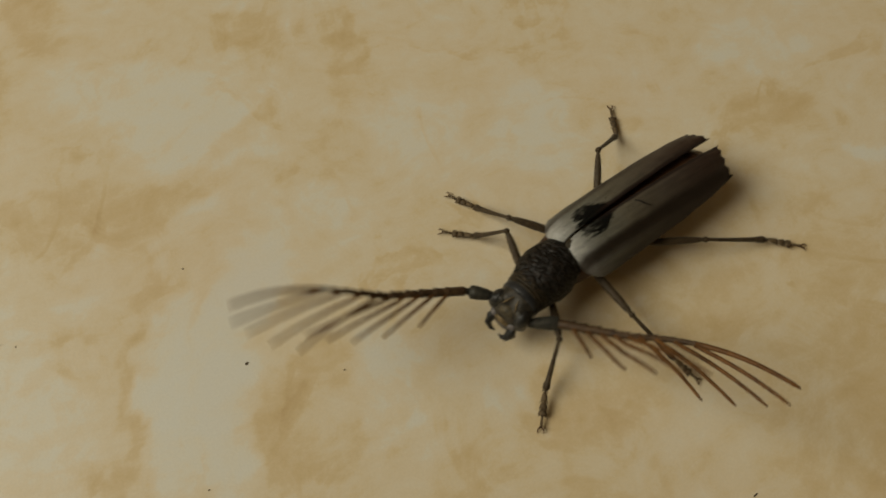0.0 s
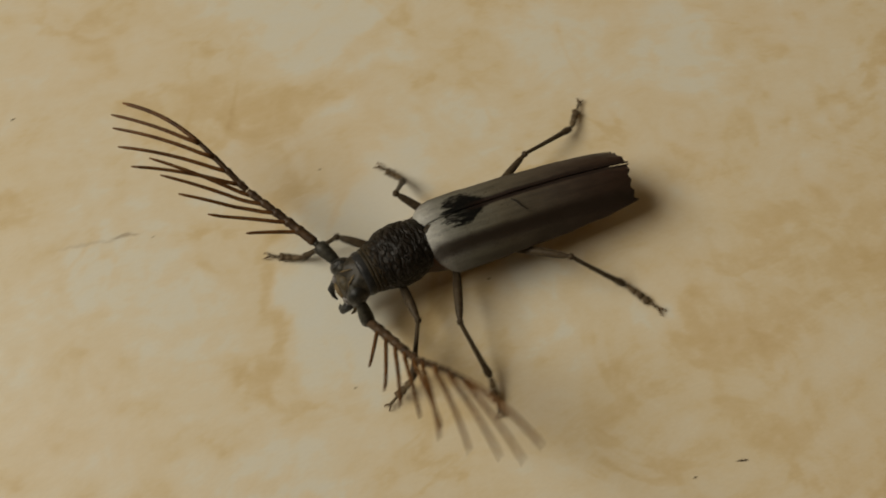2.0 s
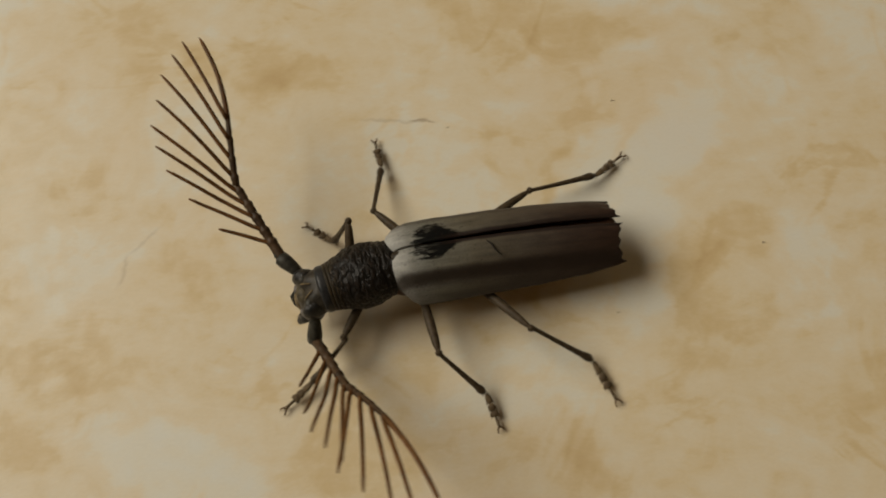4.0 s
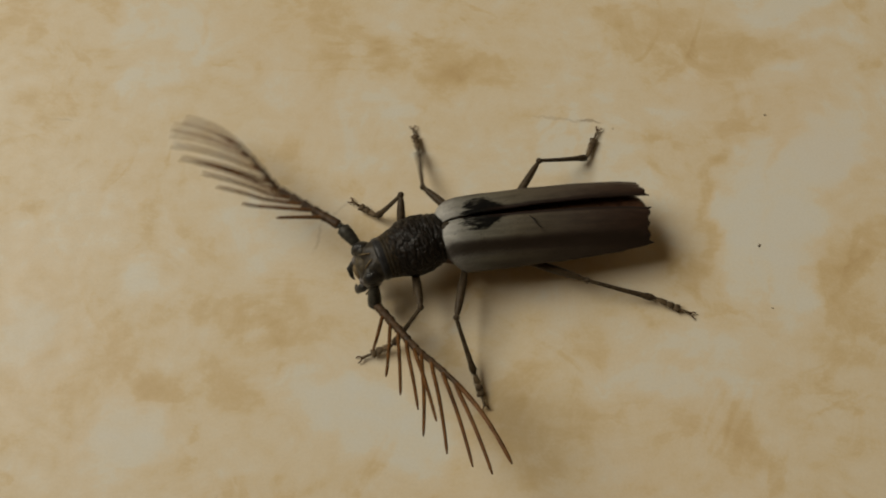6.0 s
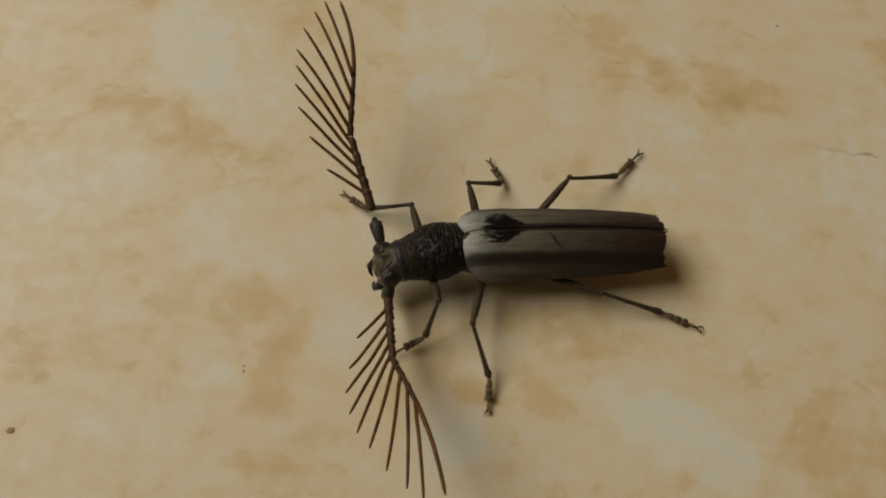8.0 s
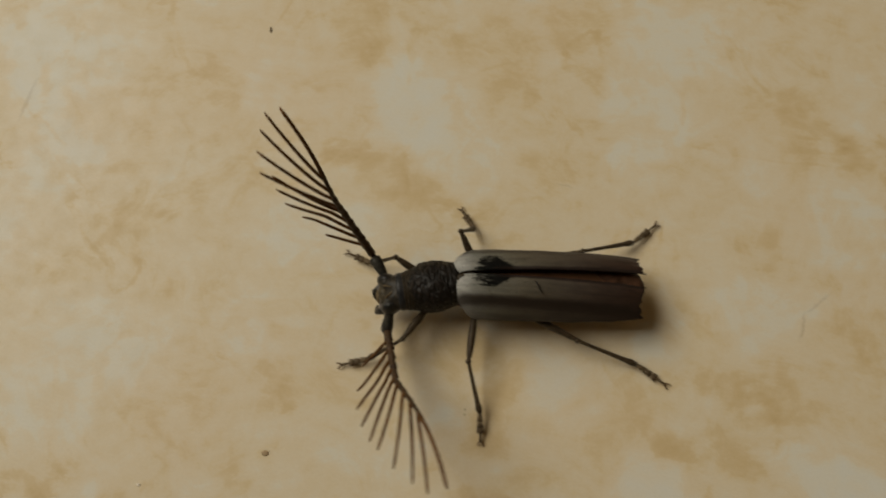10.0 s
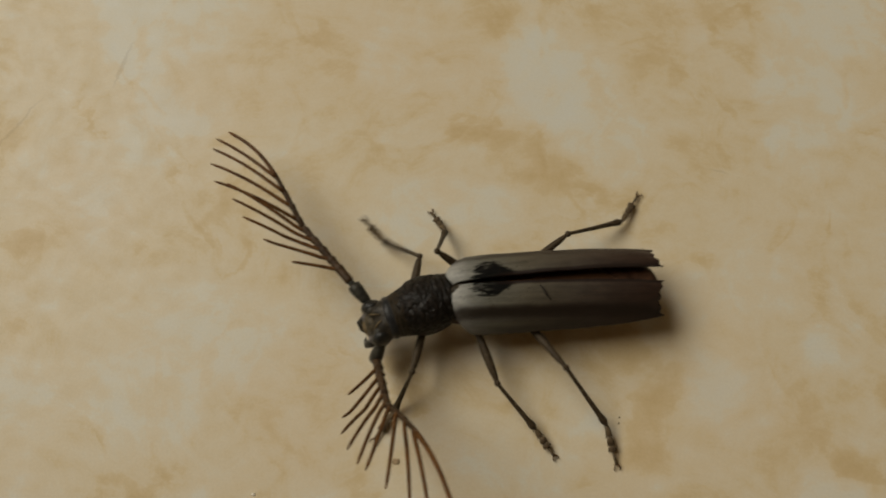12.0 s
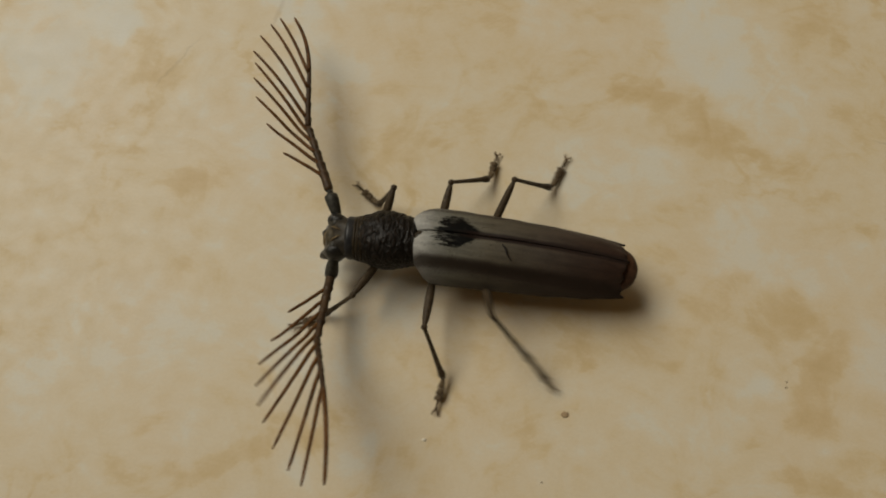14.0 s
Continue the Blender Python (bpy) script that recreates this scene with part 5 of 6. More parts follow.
    step(RH, 12.5, (-14.3, -8.6, 6.8), (-21.1, -12.0, 0.9), (-23.5, -16.8, 0.3))
    step(RH, 13.0, (-15.6, -8.2, 5.8), (-23.4, -10.9, 0.8), (-27.0, -14.8, 0.3))
    step(RH, 13.5, (-14.9, -9.2, 5.3), (-22.6, -13.5, 1.3), (-24.3, -18.5, 0.3))
    step(RH, 14.0, (-11.2, -9.4, 8.2), (-16.8, -11.9, 0.9), (-18.7, -16.9, 0.3))
    step(LF, 0.0, (7.1, 7.7, 5.6), (11.5, 11.1, 1.6), (14.7, 14.3, 0.3))
    step(LF, 0.5, (7.8, 7.1, 5.5), (13.0, 8.9, 1.5), (17.5, 10.0, 0.3))
    step(LF, 1.0, (1.5, 7.5, 6.9), (3.6, 10.7, 1.3), (7.4, 13.4, 0.3))
    step(LF, 1.5, (6.4, 7.8, 6.0), (11.4, 9.4, 1.7), (15.8, 10.1, 0.3))
    step(LF, 2.0, (4.0, 8.4, 6.0), (6.6, 13.7, 2.8), (10.3, 15.3, 0.3))
    step(LF, 2.2, (7.5, 6.7, 4.0), (12.7, 10.4, 1.7), (16.5, 12.9, 0.3))
    step(LF, 2.55, (7.5, 6.7, 4.0), (12.7, 10.4, 1.7), (16.5, 12.9, 0.3))
    step(LF, 2.9, (3.4, 7.8, 7.8), (6.2, 10.5, 2.2), (10.2, 12.0, 0.3))
    step(LF, 3.25, (7.5, 6.7, 4.0), (12.7, 10.4, 1.7), (16.5, 12.9, 0.3))
    step(LF, 3.6, (3.4, 7.8, 7.8), (6.2, 10.5, 2.2), (10.2, 12.0, 0.3))
    step(LF, 3.95, (7.5, 6.7, 4.0), (12.7, 10.4, 1.7), (16.5, 12.9, 0.3))
    step(LF, 4.3, (3.4, 7.8, 7.8), (6.2, 10.5, 2.2), (10.2, 12.0, 0.3))
    step(LF, 4.5, (2.4, 7.5, 7.7), (6.1, 8.6, 2.2), (10.0, 10.6, 0.3))
    step(LF, 5.0, (7.4, 8.0, 5.2), (12.2, 11.0, 1.5), (16.2, 13.2, 0.3))
    step(LF, 5.5, (6.7, 8.6, 4.8), (11.0, 13.0, 1.7), (15.2, 14.5, 0.3))
    step(LF, 6.0, (3.8, 8.6, 6.4), (7.7, 11.5, 1.6), (12.1, 12.5, 0.3))
    step(LF, 6.5, (3.6, 7.9, 7.3), (6.8, 10.8, 2.0), (10.3, 13.4, 0.3))
    step(LF, 7.0, (5.7, 7.7, 6.7), (9.1, 10.4, 1.5), (13.5, 11.7, 0.3))
    step(LF, 7.2, (6.4, 8.1, 6.7), (10.3, 9.7, 1.4), (14.7, 11.1, 0.3))
    step(LF, 7.55, (7.5, 6.7, 4.0), (12.7, 10.4, 1.7), (16.5, 12.9, 0.3))
    step(LF, 7.9, (3.4, 7.8, 7.8), (6.2, 10.5, 2.2), (10.2, 12.0, 0.3))
    step(LF, 8.25, (7.5, 6.7, 4.0), (12.7, 10.4, 1.7), (16.5, 12.9, 0.3))
    step(LF, 8.6, (3.4, 7.8, 7.8), (6.2, 10.5, 2.2), (10.2, 12.0, 0.3))
    step(LF, 8.95, (7.5, 6.7, 4.0), (12.7, 10.4, 1.7), (16.5, 12.9, 0.3))
    step(LF, 9.3, (5.5, 8.3, 5.9), (9.0, 11.9, 1.2), (12.5, 14.8, 0.3))
    step(LF, 9.5, (5.0, 7.9, 6.6), (8.9, 10.4, 1.6), (12.7, 12.8, 0.3))
    step(LF, 10.0, (7.5, 7.9, 5.4), (12.5, 10.2, 1.5), (17.0, 11.2, 0.3))
    step(LF, 10.5, (5.8, 8.7, 6.1), (10.3, 10.5, 1.2), (14.7, 11.6, 0.3))
    step(LF, 11.0, (4.0, 9.1, 6.0), (6.8, 12.9, 1.1), (9.3, 16.8, 0.3))
    step(LF, 11.5, (6.2, 8.7, 5.2), (10.2, 12.7, 1.4), (13.9, 15.4, 0.3))
    step(LF, 12.0, (5.5, 8.9, 5.8), (8.1, 12.9, 1.0), (11.1, 16.6, 0.3))
    step(LF, 12.5, (9.0, 7.0, 5.0), (14.1, 9.2, 1.1), (18.3, 11.0, 0.3))
    step(LF, 13.0, (4.0, 7.4, 8.0), (7.3, 11.1, 3.3), (10.9, 11.4, 0.3))
    step(LF, 13.5, (8.2, 5.8, 6.0), (12.7, 5.9, 0.9), (17.0, 7.6, 0.3))
    step(LF, 14.0, (6.8, 7.5, 6.2), (10.7, 9.4, 1.0), (14.9, 11.5, 0.3))
    step(LM, 0.0, (-2.5, 10.6, 4.6), (-3.8, 17.7, 2.2), (-5.0, 21.5, 0.3))
    step(LM, 0.5, (-1.2, 10.1, 5.7), (-3.0, 16.8, 2.6), (-3.9, 20.5, 0.3))
    step(LM, 1.0, (1.0, 9.3, 6.1), (1.5, 14.9, 1.0), (1.5, 19.3, 0.3))
    step(LM, 1.5, (-1.8, 10.4, 5.2), (-4.4, 16.4, 1.4), (-4.7, 20.7, 0.3))
    step(LM, 2.0, (-0.4, 10.1, 5.4), (-1.9, 16.5, 1.4), (-1.4, 20.7, 0.3))
    step(LM, 2.2, (-1.0, 10.1, 5.4), (-3.0, 16.8, 2.6), (-3.5, 20.6, 0.3))
    step(LM, 2.55, (-3.2, 10.2, 5.8), (-7.0, 15.0, 1.3), (-7.9, 19.2, 0.3))
    step(LM, 2.9, (-0.1, 9.8, 5.3), (-1.4, 16.4, 1.7), (-0.6, 20.4, 0.3))
    step(LM, 3.25, (-3.2, 10.2, 5.8), (-7.0, 15.0, 1.3), (-7.9, 19.2, 0.3))
    step(LM, 3.6, (-0.1, 9.8, 5.3), (-1.4, 16.4, 1.7), (-0.6, 20.4, 0.3))
    step(LM, 3.95, (-3.2, 10.2, 5.8), (-7.0, 15.0, 1.3), (-7.9, 19.2, 0.3))
    step(LM, 4.3, (0.8, 10.3, 4.3), (0.8, 17.4, 1.5), (1.2, 21.6, 0.3))
    step(LM, 4.5, (-1.1, 10.7, 4.7), (-2.8, 17.3, 1.3), (-2.6, 21.5, 0.3))
    step(LM, 5.0, (-1.7, 10.5, 5.3), (-4.5, 16.3, 1.2), (-4.8, 20.6, 0.3))
    step(LM, 5.5, (-2.7, 10.6, 5.1), (-5.8, 16.4, 1.3), (-6.7, 20.6, 0.3))
    step(LM, 6.0, (-0.3, 10.2, 5.4), (-1.8, 16.4, 1.2), (-2.6, 20.6, 0.3))
    step(LM, 6.5, (-1.1, 9.3, 7.2), (-3.0, 13.7, 1.3), (-3.7, 17.9, 0.3))
    step(LM, 7.0, (-1.4, 10.1, 6.0), (-4.2, 15.3, 1.2), (-4.3, 19.6, 0.3))
    step(LM, 7.2, (-3.2, 10.2, 5.8), (-7.0, 15.0, 1.3), (-7.9, 19.2, 0.3))
    step(LM, 7.55, (-3.2, 10.2, 5.8), (-7.0, 15.0, 1.3), (-7.9, 19.2, 0.3))
    step(LM, 7.9, (-0.1, 9.8, 5.3), (-1.4, 16.4, 1.7), (-0.6, 20.4, 0.3))
    step(LM, 8.25, (-3.2, 10.2, 5.8), (-7.0, 15.0, 1.3), (-7.9, 19.2, 0.3))
    step(LM, 8.6, (-0.1, 9.8, 5.3), (-1.4, 16.4, 1.7), (-0.6, 20.4, 0.3))
    step(LM, 8.95, (-3.2, 10.2, 5.8), (-7.0, 15.0, 1.3), (-7.9, 19.2, 0.3))
    step(LM, 9.3, (-4.0, 10.5, 4.8), (-8.4, 15.7, 1.6), (-10.6, 19.4, 0.3))
    step(LM, 9.5, (0.4, 9.8, 5.0), (-0.2, 16.5, 1.5), (0.3, 20.7, 0.3))
    step(LM, 10.0, (-1.8, 10.7, 4.5), (-3.6, 17.5, 1.7), (-3.8, 21.7, 0.3))
    step(LM, 10.5, (-2.8, 10.5, 5.0), (-5.8, 16.6, 1.5), (-6.4, 20.8, 0.3))
    step(LM, 10.9, (-3.9, 10.7, 4.9), (-7.6, 16.9, 1.5), (-9.1, 20.9, 0.3))
    step(LM, 11.1, (-0.4, 10.8, 4.8), (-1.0, 17.6, 1.5), (-1.4, 21.7, 0.3))
    step(LM, 11.5, (-2.4, 10.8, 4.6), (-4.7, 17.4, 1.6), (-5.3, 21.6, 0.3))
    step(LM, 12.0, (-4.9, 10.8, 4.2), (-9.3, 16.4, 1.5), (-11.6, 20.0, 0.3))
    step(LM, 12.5, (-0.1, 9.8, 5.3), (-1.4, 16.4, 1.7), (-0.6, 20.4, 0.3))
    step(LM, 13.0, (-3.2, 10.5, 5.1), (-6.9, 16.0, 1.4), (-8.7, 19.9, 0.3))
    step(LM, 13.5, (0.1, 9.7, 5.6), (-0.2, 16.0, 1.3), (0.9, 20.2, 0.3))
    step(LM, 14.0, (-2.4, 10.2, 5.8), (-5.5, 15.5, 1.3), (-5.0, 19.8, 0.3))
    step(LH, 0.0, (-17.8, 8.6, 3.7), (-25.9, 13.2, 1.2), (-29.7, 16.9, 0.3))
    step(LH, 0.5, (-16.8, 8.2, 4.3), (-24.6, 12.6, 0.9), (-28.5, 16.3, 0.3))
    step(LH, 1.0, (-16.0, 7.7, 5.3), (-23.5, 11.7, 0.8), (-27.0, 15.9, 0.3))
    step(LH, 1.5, (-17.8, 7.0, 3.8), (-26.5, 10.1, 1.2), (-31.0, 13.0, 0.3))
    step(LH, 2.0, (-15.2, 7.6, 6.4), (-21.8, 11.7, 0.8), (-24.6, 16.3, 0.3))
    step(LH, 2.2, (-15.5, 7.6, 5.8), (-22.6, 11.6, 0.8), (-26.3, 15.5, 0.3))
    step(LH, 2.55, (-13.2, 9.4, 7.2), (-19.3, 13.7, 1.1), (-21.1, 18.7, 0.3))
    step(LH, 2.9, (-16.9, 6.0, 4.5), (-25.5, 8.3, 0.8), (-30.4, 10.5, 0.3))
    step(LH, 3.25, (-13.2, 9.4, 7.2), (-19.3, 13.7, 1.1), (-21.1, 18.7, 0.3))
    step(LH, 3.6, (-16.9, 6.0, 4.5), (-25.5, 8.3, 0.8), (-30.4, 10.5, 0.3))
    step(LH, 3.95, (-13.2, 9.4, 7.2), (-19.3, 13.7, 1.1), (-21.1, 18.7, 0.3))
    step(LH, 4.3, (-13.8, 8.4, 7.3), (-20.3, 11.5, 1.0), (-23.5, 15.7, 0.3))
    step(LH, 4.5, (-15.7, 6.7, 6.0), (-23.5, 8.7, 0.8), (-27.7, 12.1, 0.3))
    step(LH, 5.0, (-16.6, 5.1, 5.5), (-25.0, 6.3, 0.9), (-29.9, 8.6, 0.3))
    step(LH, 5.5, (-16.9, 6.0, 4.5), (-25.5, 8.3, 0.8), (-30.4, 10.5, 0.3))
    step(LH, 6.0, (-17.5, 7.1, 3.6), (-26.4, 10.0, 1.2), (-31.0, 12.6, 0.3))
    step(LH, 6.5, (-13.2, 9.4, 7.2), (-19.3, 13.7, 1.1), (-21.1, 18.7, 0.3))
    step(LH, 7.0, (-16.9, 7.5, 4.0), (-25.5, 10.5, 1.1), (-29.8, 13.7, 0.3))
    step(LH, 7.2, (-12.8, 9.4, 7.3), (-18.7, 14.0, 1.3), (-21.2, 18.7, 0.3))
    step(LH, 7.55, (-13.2, 9.4, 7.2), (-19.3, 13.7, 1.1), (-21.1, 18.7, 0.3))
    step(LH, 7.9, (-16.9, 6.0, 4.5), (-25.5, 8.3, 0.8), (-30.4, 10.5, 0.3))
    step(LH, 8.25, (-13.2, 9.4, 7.2), (-19.3, 13.7, 1.1), (-21.1, 18.7, 0.3))
    step(LH, 8.6, (-16.9, 6.0, 4.5), (-25.5, 8.3, 0.8), (-30.4, 10.5, 0.3))
    step(LH, 8.95, (-13.2, 9.4, 7.2), (-19.3, 13.7, 1.1), (-21.1, 18.7, 0.3))
    step(LH, 9.3, (-13.3, 9.3, 7.0), (-19.4, 14.1, 1.3), (-20.7, 19.3, 0.3))
    step(LH, 9.5, (-15.0, 8.5, 5.6), (-22.9, 12.0, 1.4), (-26.0, 16.3, 0.3))
    step(LH, 10.0, (-17.3, 7.2, 3.7), (-26.1, 10.0, 1.2), (-30.6, 12.9, 0.3))
    step(LH, 10.5, (-16.6, 5.9, 4.5), (-25.3, 6.5, 1.5), (-30.4, 8.5, 0.3))
    step(LH, 10.7, (-17.1, 6.9, 4.5), (-26.4, 10.0, 1.4), (-31.2, 11.8, 0.3))
    step(LH, 10.9, (-13.5, 8.6, 5.4), (-19.8, 14.6, 1.4), (-21.5, 19.2, 0.3))
    step(LH, 11.0, (-13.8, 8.8, 6.8), (-20.1, 13.4, 1.2), (-21.6, 18.5, 0.3))
    step(LH, 11.5, (-16.3, 7.8, 4.6), (-24.5, 11.5, 1.3), (-28.2, 15.3, 0.3))
    step(LH, 12.0, (-13.2, 9.7, 6.3), (-18.2, 16.5, 1.7), (-19.1, 21.6, 0.3))
    step(LH, 12.5, (-16.1, 8.5, 4.2), (-24.6, 12.0, 1.4), (-28.3, 15.7, 0.3))
    step(LH, 13.0, (-11.1, 9.7, 7.9), (-15.8, 14.9, 1.4), (-17.0, 20.1, 0.3))
    step(LH, 13.5, (-14.6, 8.6, 6.1), (-22.5, 11.3, 1.4), (-25.6, 15.6, 0.3))
    step(LH, 14.0, (-10.1, 8.4, 9.6), (-16.1, 12.4, 3.3), (-19.7, 15.2, 0.3))
    feel(RA, 0.0, (12.8, -3.4, 7.6), (21.1, -7.8, 10.3), (35.7, -14.9, 14.9))
    feel(RA, 0.1, (12.6, -3.4, 7.6), (19.8, -9.2, 10.9), (32.2, -19.0, 16.7))
    feel(RA, 0.2, (12.1, -3.5, 7.6), (18.3, -9.8, 11.9), (29.3, -21.0, 19.4))
    feel(RA, 0.3, (11.7, -3.6, 7.6), (16.5, -10.5, 12.6), (25.1, -22.7, 21.4))
    feel(RA, 0.4, (11.2, -3.7, 7.6), (14.9, -11.2, 12.8), (20.4, -24.4, 21.7))
    feel(RA, 0.5, (10.8, -3.7, 7.6), (12.8, -11.3, 13.3), (15.0, -24.8, 23.3))
    feel(RA, 0.6, (10.9, -3.7, 7.6), (13.7, -11.9, 12.2), (17.5, -26.3, 20.1))
    feel(RA, 0.7, (11.2, -3.7, 7.6), (15.9, -12.2, 8.9), (24.3, -27.2, 11.3))
    feel(RA, 0.8, (11.4, -3.7, 7.6), (16.9, -11.5, 9.9), (26.6, -25.4, 14.0))
    feel(RA, 0.9, (11.7, -3.7, 7.6), (15.8, -11.5, 11.9), (23.3, -24.7, 19.3))
    feel(RA, 1.0, (11.9, -3.7, 7.6), (17.1, -11.0, 11.6), (26.9, -22.9, 18.4))
    feel(RA, 1.1, (12.1, -3.7, 7.6), (18.3, -10.7, 10.4), (29.2, -22.7, 15.4))
    feel(RA, 1.2, (11.5, -4.0, 7.6), (16.7, -12.0, 9.9), (26.0, -26.1, 14.0))
    feel(RA, 1.4, (10.2, -4.6, 7.6), (9.3, -11.9, 14.1), (6.2, -24.0, 25.4))
    feel(RA, 1.5, (10.9, -4.7, 7.6), (13.7, -13.9, 9.3), (15.6, -30.5, 12.2))
    feel(RA, 1.6, (12.1, -4.1, 7.6), (19.1, -10.8, 6.2), (29.6, -23.9, 3.9))
    feel(RA, 1.8, (12.0, -4.0, 7.6), (17.7, -11.9, 8.3), (28.0, -25.9, 9.6))
    feel(RA, 1.9, (11.9, -4.0, 7.6), (16.9, -12.2, 9.4), (26.0, -26.1, 12.7))
    feel(RA, 2.0, (11.9, -3.9, 7.6), (17.0, -12.1, 9.3), (26.9, -25.5, 12.2))
    feel(RA, 2.1, (12.1, -3.8, 7.6), (17.0, -11.5, 11.2), (26.3, -24.0, 17.6))
    feel(RA, 2.2, (12.4, -3.6, 7.6), (17.9, -5.3, 15.5), (27.6, -7.6, 29.2))
    feel(RA, 2.5, (11.9, -4.0, 7.6), (16.9, -12.2, 9.4), (26.0, -26.1, 12.7))
    feel(RA, 2.8, (11.7, -3.7, 7.6), (15.8, -11.5, 11.9), (23.3, -24.7, 19.3))
    feel(RA, 3.1, (11.8, -3.3, 7.6), (15.9, -12.1, 8.6), (21.2, -28.1, 10.4))
    feel(RA, 3.4, (10.9, -3.7, 7.6), (13.7, -11.9, 12.2), (17.5, -26.3, 20.1))
    feel(RA, 3.7, (11.9, -3.7, 7.6), (17.1, -11.0, 11.6), (26.9, -22.9, 18.4))
    feel(RA, 4, (12.0, -2.6, 7.6), (15.6, -11.4, 9.9), (17.4, -27.7, 14.0))
    feel(RA, 4.3, (12.3, -3.6, 7.6), (19.3, -10.3, 6.2), (29.2, -23.8, 3.9))
    feel(RA, 4.4, (11.8, -3.3, 7.6), (15.9, -12.1, 8.6), (21.2, -28.1, 10.4))
    feel(RA, 4.5, (11.8, -3.3, 7.6), (15.9, -12.1, 8.6), (21.2, -28.1, 10.4))
    feel(RA, 4.6, (11.8, -3.3, 7.6), (15.4, -12.4, 8.8), (21.9, -28.4, 10.9))
    feel(RA, 4.8, (11.7, -3.4, 7.6), (13.4, -12.4, 11.3), (16.2, -28.2, 17.8))
    feel(RA, 5.0, (11.7, -3.5, 7.6), (13.6, -12.4, 11.1), (13.5, -28.2, 17.1))
    feel(RA, 5.2, (11.8, -3.1, 7.6), (15.1, -12.1, 10.0), (20.9, -27.9, 14.2))
    feel(RA, 5.5, (12.0, -2.6, 7.6), (15.6, -11.4, 9.9), (17.4, -27.7, 14.0))
    feel(RA, 5.7, (12.1, -2.7, 7.6), (16.0, -11.1, 10.5), (23.1, -26.2, 15.6))
    feel(RA, 5.8, (12.1, -2.7, 7.6), (17.1, -10.4, 11.1), (25.9, -24.1, 17.2))
    feel(RA, 5.9, (12.2, -2.7, 7.6), (18.1, -10.3, 9.4), (27.1, -24.3, 12.7))
    feel(RA, 6.0, (12.3, -2.7, 7.6), (19.5, -9.3, 6.5), (31.3, -21.3, 4.8))
    feel(RA, 6.1, (12.8, -2.5, 7.6), (20.8, -8.1, 6.2), (33.8, -18.6, 3.9))
    feel(RA, 6.2, (12.3, -3.0, 7.6), (18.1, -10.9, 7.6), (28.5, -24.9, 7.7))
    feel(RA, 6.3, (11.8, -3.6, 7.6), (16.0, -12.4, 8.6), (23.5, -28.0, 10.5))
    feel(RA, 6.4, (11.3, -4.1, 7.6), (14.3, -13.3, 9.3), (17.6, -29.6, 12.2))
    feel(RA, 6.5, (11.5, -4.3, 7.6), (13.5, -13.3, 10.8), (15.0, -29.2, 16.3))
    feel(RA, 6.6, (11.7, -4.3, 7.6), (17.0, -12.1, 10.1), (24.3, -26.7, 14.5))
    feel(RA, 6.7, (11.5, -4.5, 7.6), (17.8, -12.0, 7.2), (28.8, -25.4, 6.5))
    feel(RA, 6.8, (11.4, -4.6, 7.6), (16.9, -12.7, 6.7), (26.6, -27.0, 5.0))
    feel(RA, 6.9, (11.2, -4.8, 7.6), (15.0, -13.7, 8.9), (19.1, -30.0, 11.3))
    feel(RA, 7.0, (11.2, -4.9, 7.6), (13.4, -14.2, 9.8), (14.4, -30.6, 13.6))
    feel(RA, 7.1, (11.4, -4.0, 7.6), (14.7, -12.8, 10.3), (18.7, -28.6, 14.9))
    feel(RA, 7.2, (12.3, -2.7, 7.6), (17.5, -10.9, 6.2), (25.9, -25.4, 3.9))
    feel(RA, 7.5, (12.2, -2.7, 7.6), (18.1, -10.3, 9.4), (27.1, -24.3, 12.7))
    feel(RA, 7.8, (11.5, -4.3, 7.6), (13.5, -13.3, 10.8), (15.0, -29.2, 16.3))
    feel(RA, 8.1, (11.2, -4.9, 7.6), (13.4, -14.2, 9.8), (14.4, -30.6, 13.6))
    feel(RA, 8.4, (11.8, -3.3, 7.6), (15.9, -12.1, 8.6), (21.2, -28.1, 10.4))
    feel(RA, 8.7, (11.7, -4.3, 7.6), (17.0, -12.1, 10.1), (24.3, -26.7, 14.5))
    feel(RA, 9, (11.2, -4.6, 7.6), (14.0, -13.3, 11.1), (17.0, -28.8, 17.1))
    feel(RA, 9.3, (11.2, -4.6, 7.6), (14.0, -13.3, 11.1), (17.0, -28.8, 17.1))
    feel(RA, 9.4, (10.8, -4.4, 7.6), (12.3, -12.5, 12.9), (12.3, -26.6, 22.1))
    feel(RA, 9.5, (10.8, -4.1, 7.6), (10.8, -12.3, 12.9), (7.2, -26.0, 22.1))
    feel(RA, 9.6, (11.0, -4.0, 7.6), (14.7, -13.0, 6.2), (17.6, -29.5, 3.9))
    feel(RA, 9.8, (11.6, -3.8, 7.6), (15.7, -12.7, 8.1), (23.1, -28.4, 8.9))
    feel(RA, 10.0, (12.1, -3.6, 7.6), (15.2, -7.1, 16.1), (20.6, -13.4, 30.9))
    feel(RA, 10.2, (12.2, -3.0, 7.6), (15.5, -6.4, 16.2), (21.4, -12.4, 31.4))
    feel(RA, 10.4, (12.3, -2.5, 7.6), (18.1, -10.4, 8.2), (28.2, -24.5, 9.3))
    feel(RA, 10.5, (12.4, -2.2, 7.6), (18.6, -9.7, 9.1), (29.2, -22.6, 11.7))
    feel(RA, 10.6, (12.4, -2.2, 7.6), (19.3, -9.1, 7.4), (31.5, -21.5, 7.1))
    feel(RA, 10.8, (12.4, -2.1, 7.6), (16.2, -5.5, 16.0), (22.8, -11.5, 30.9))
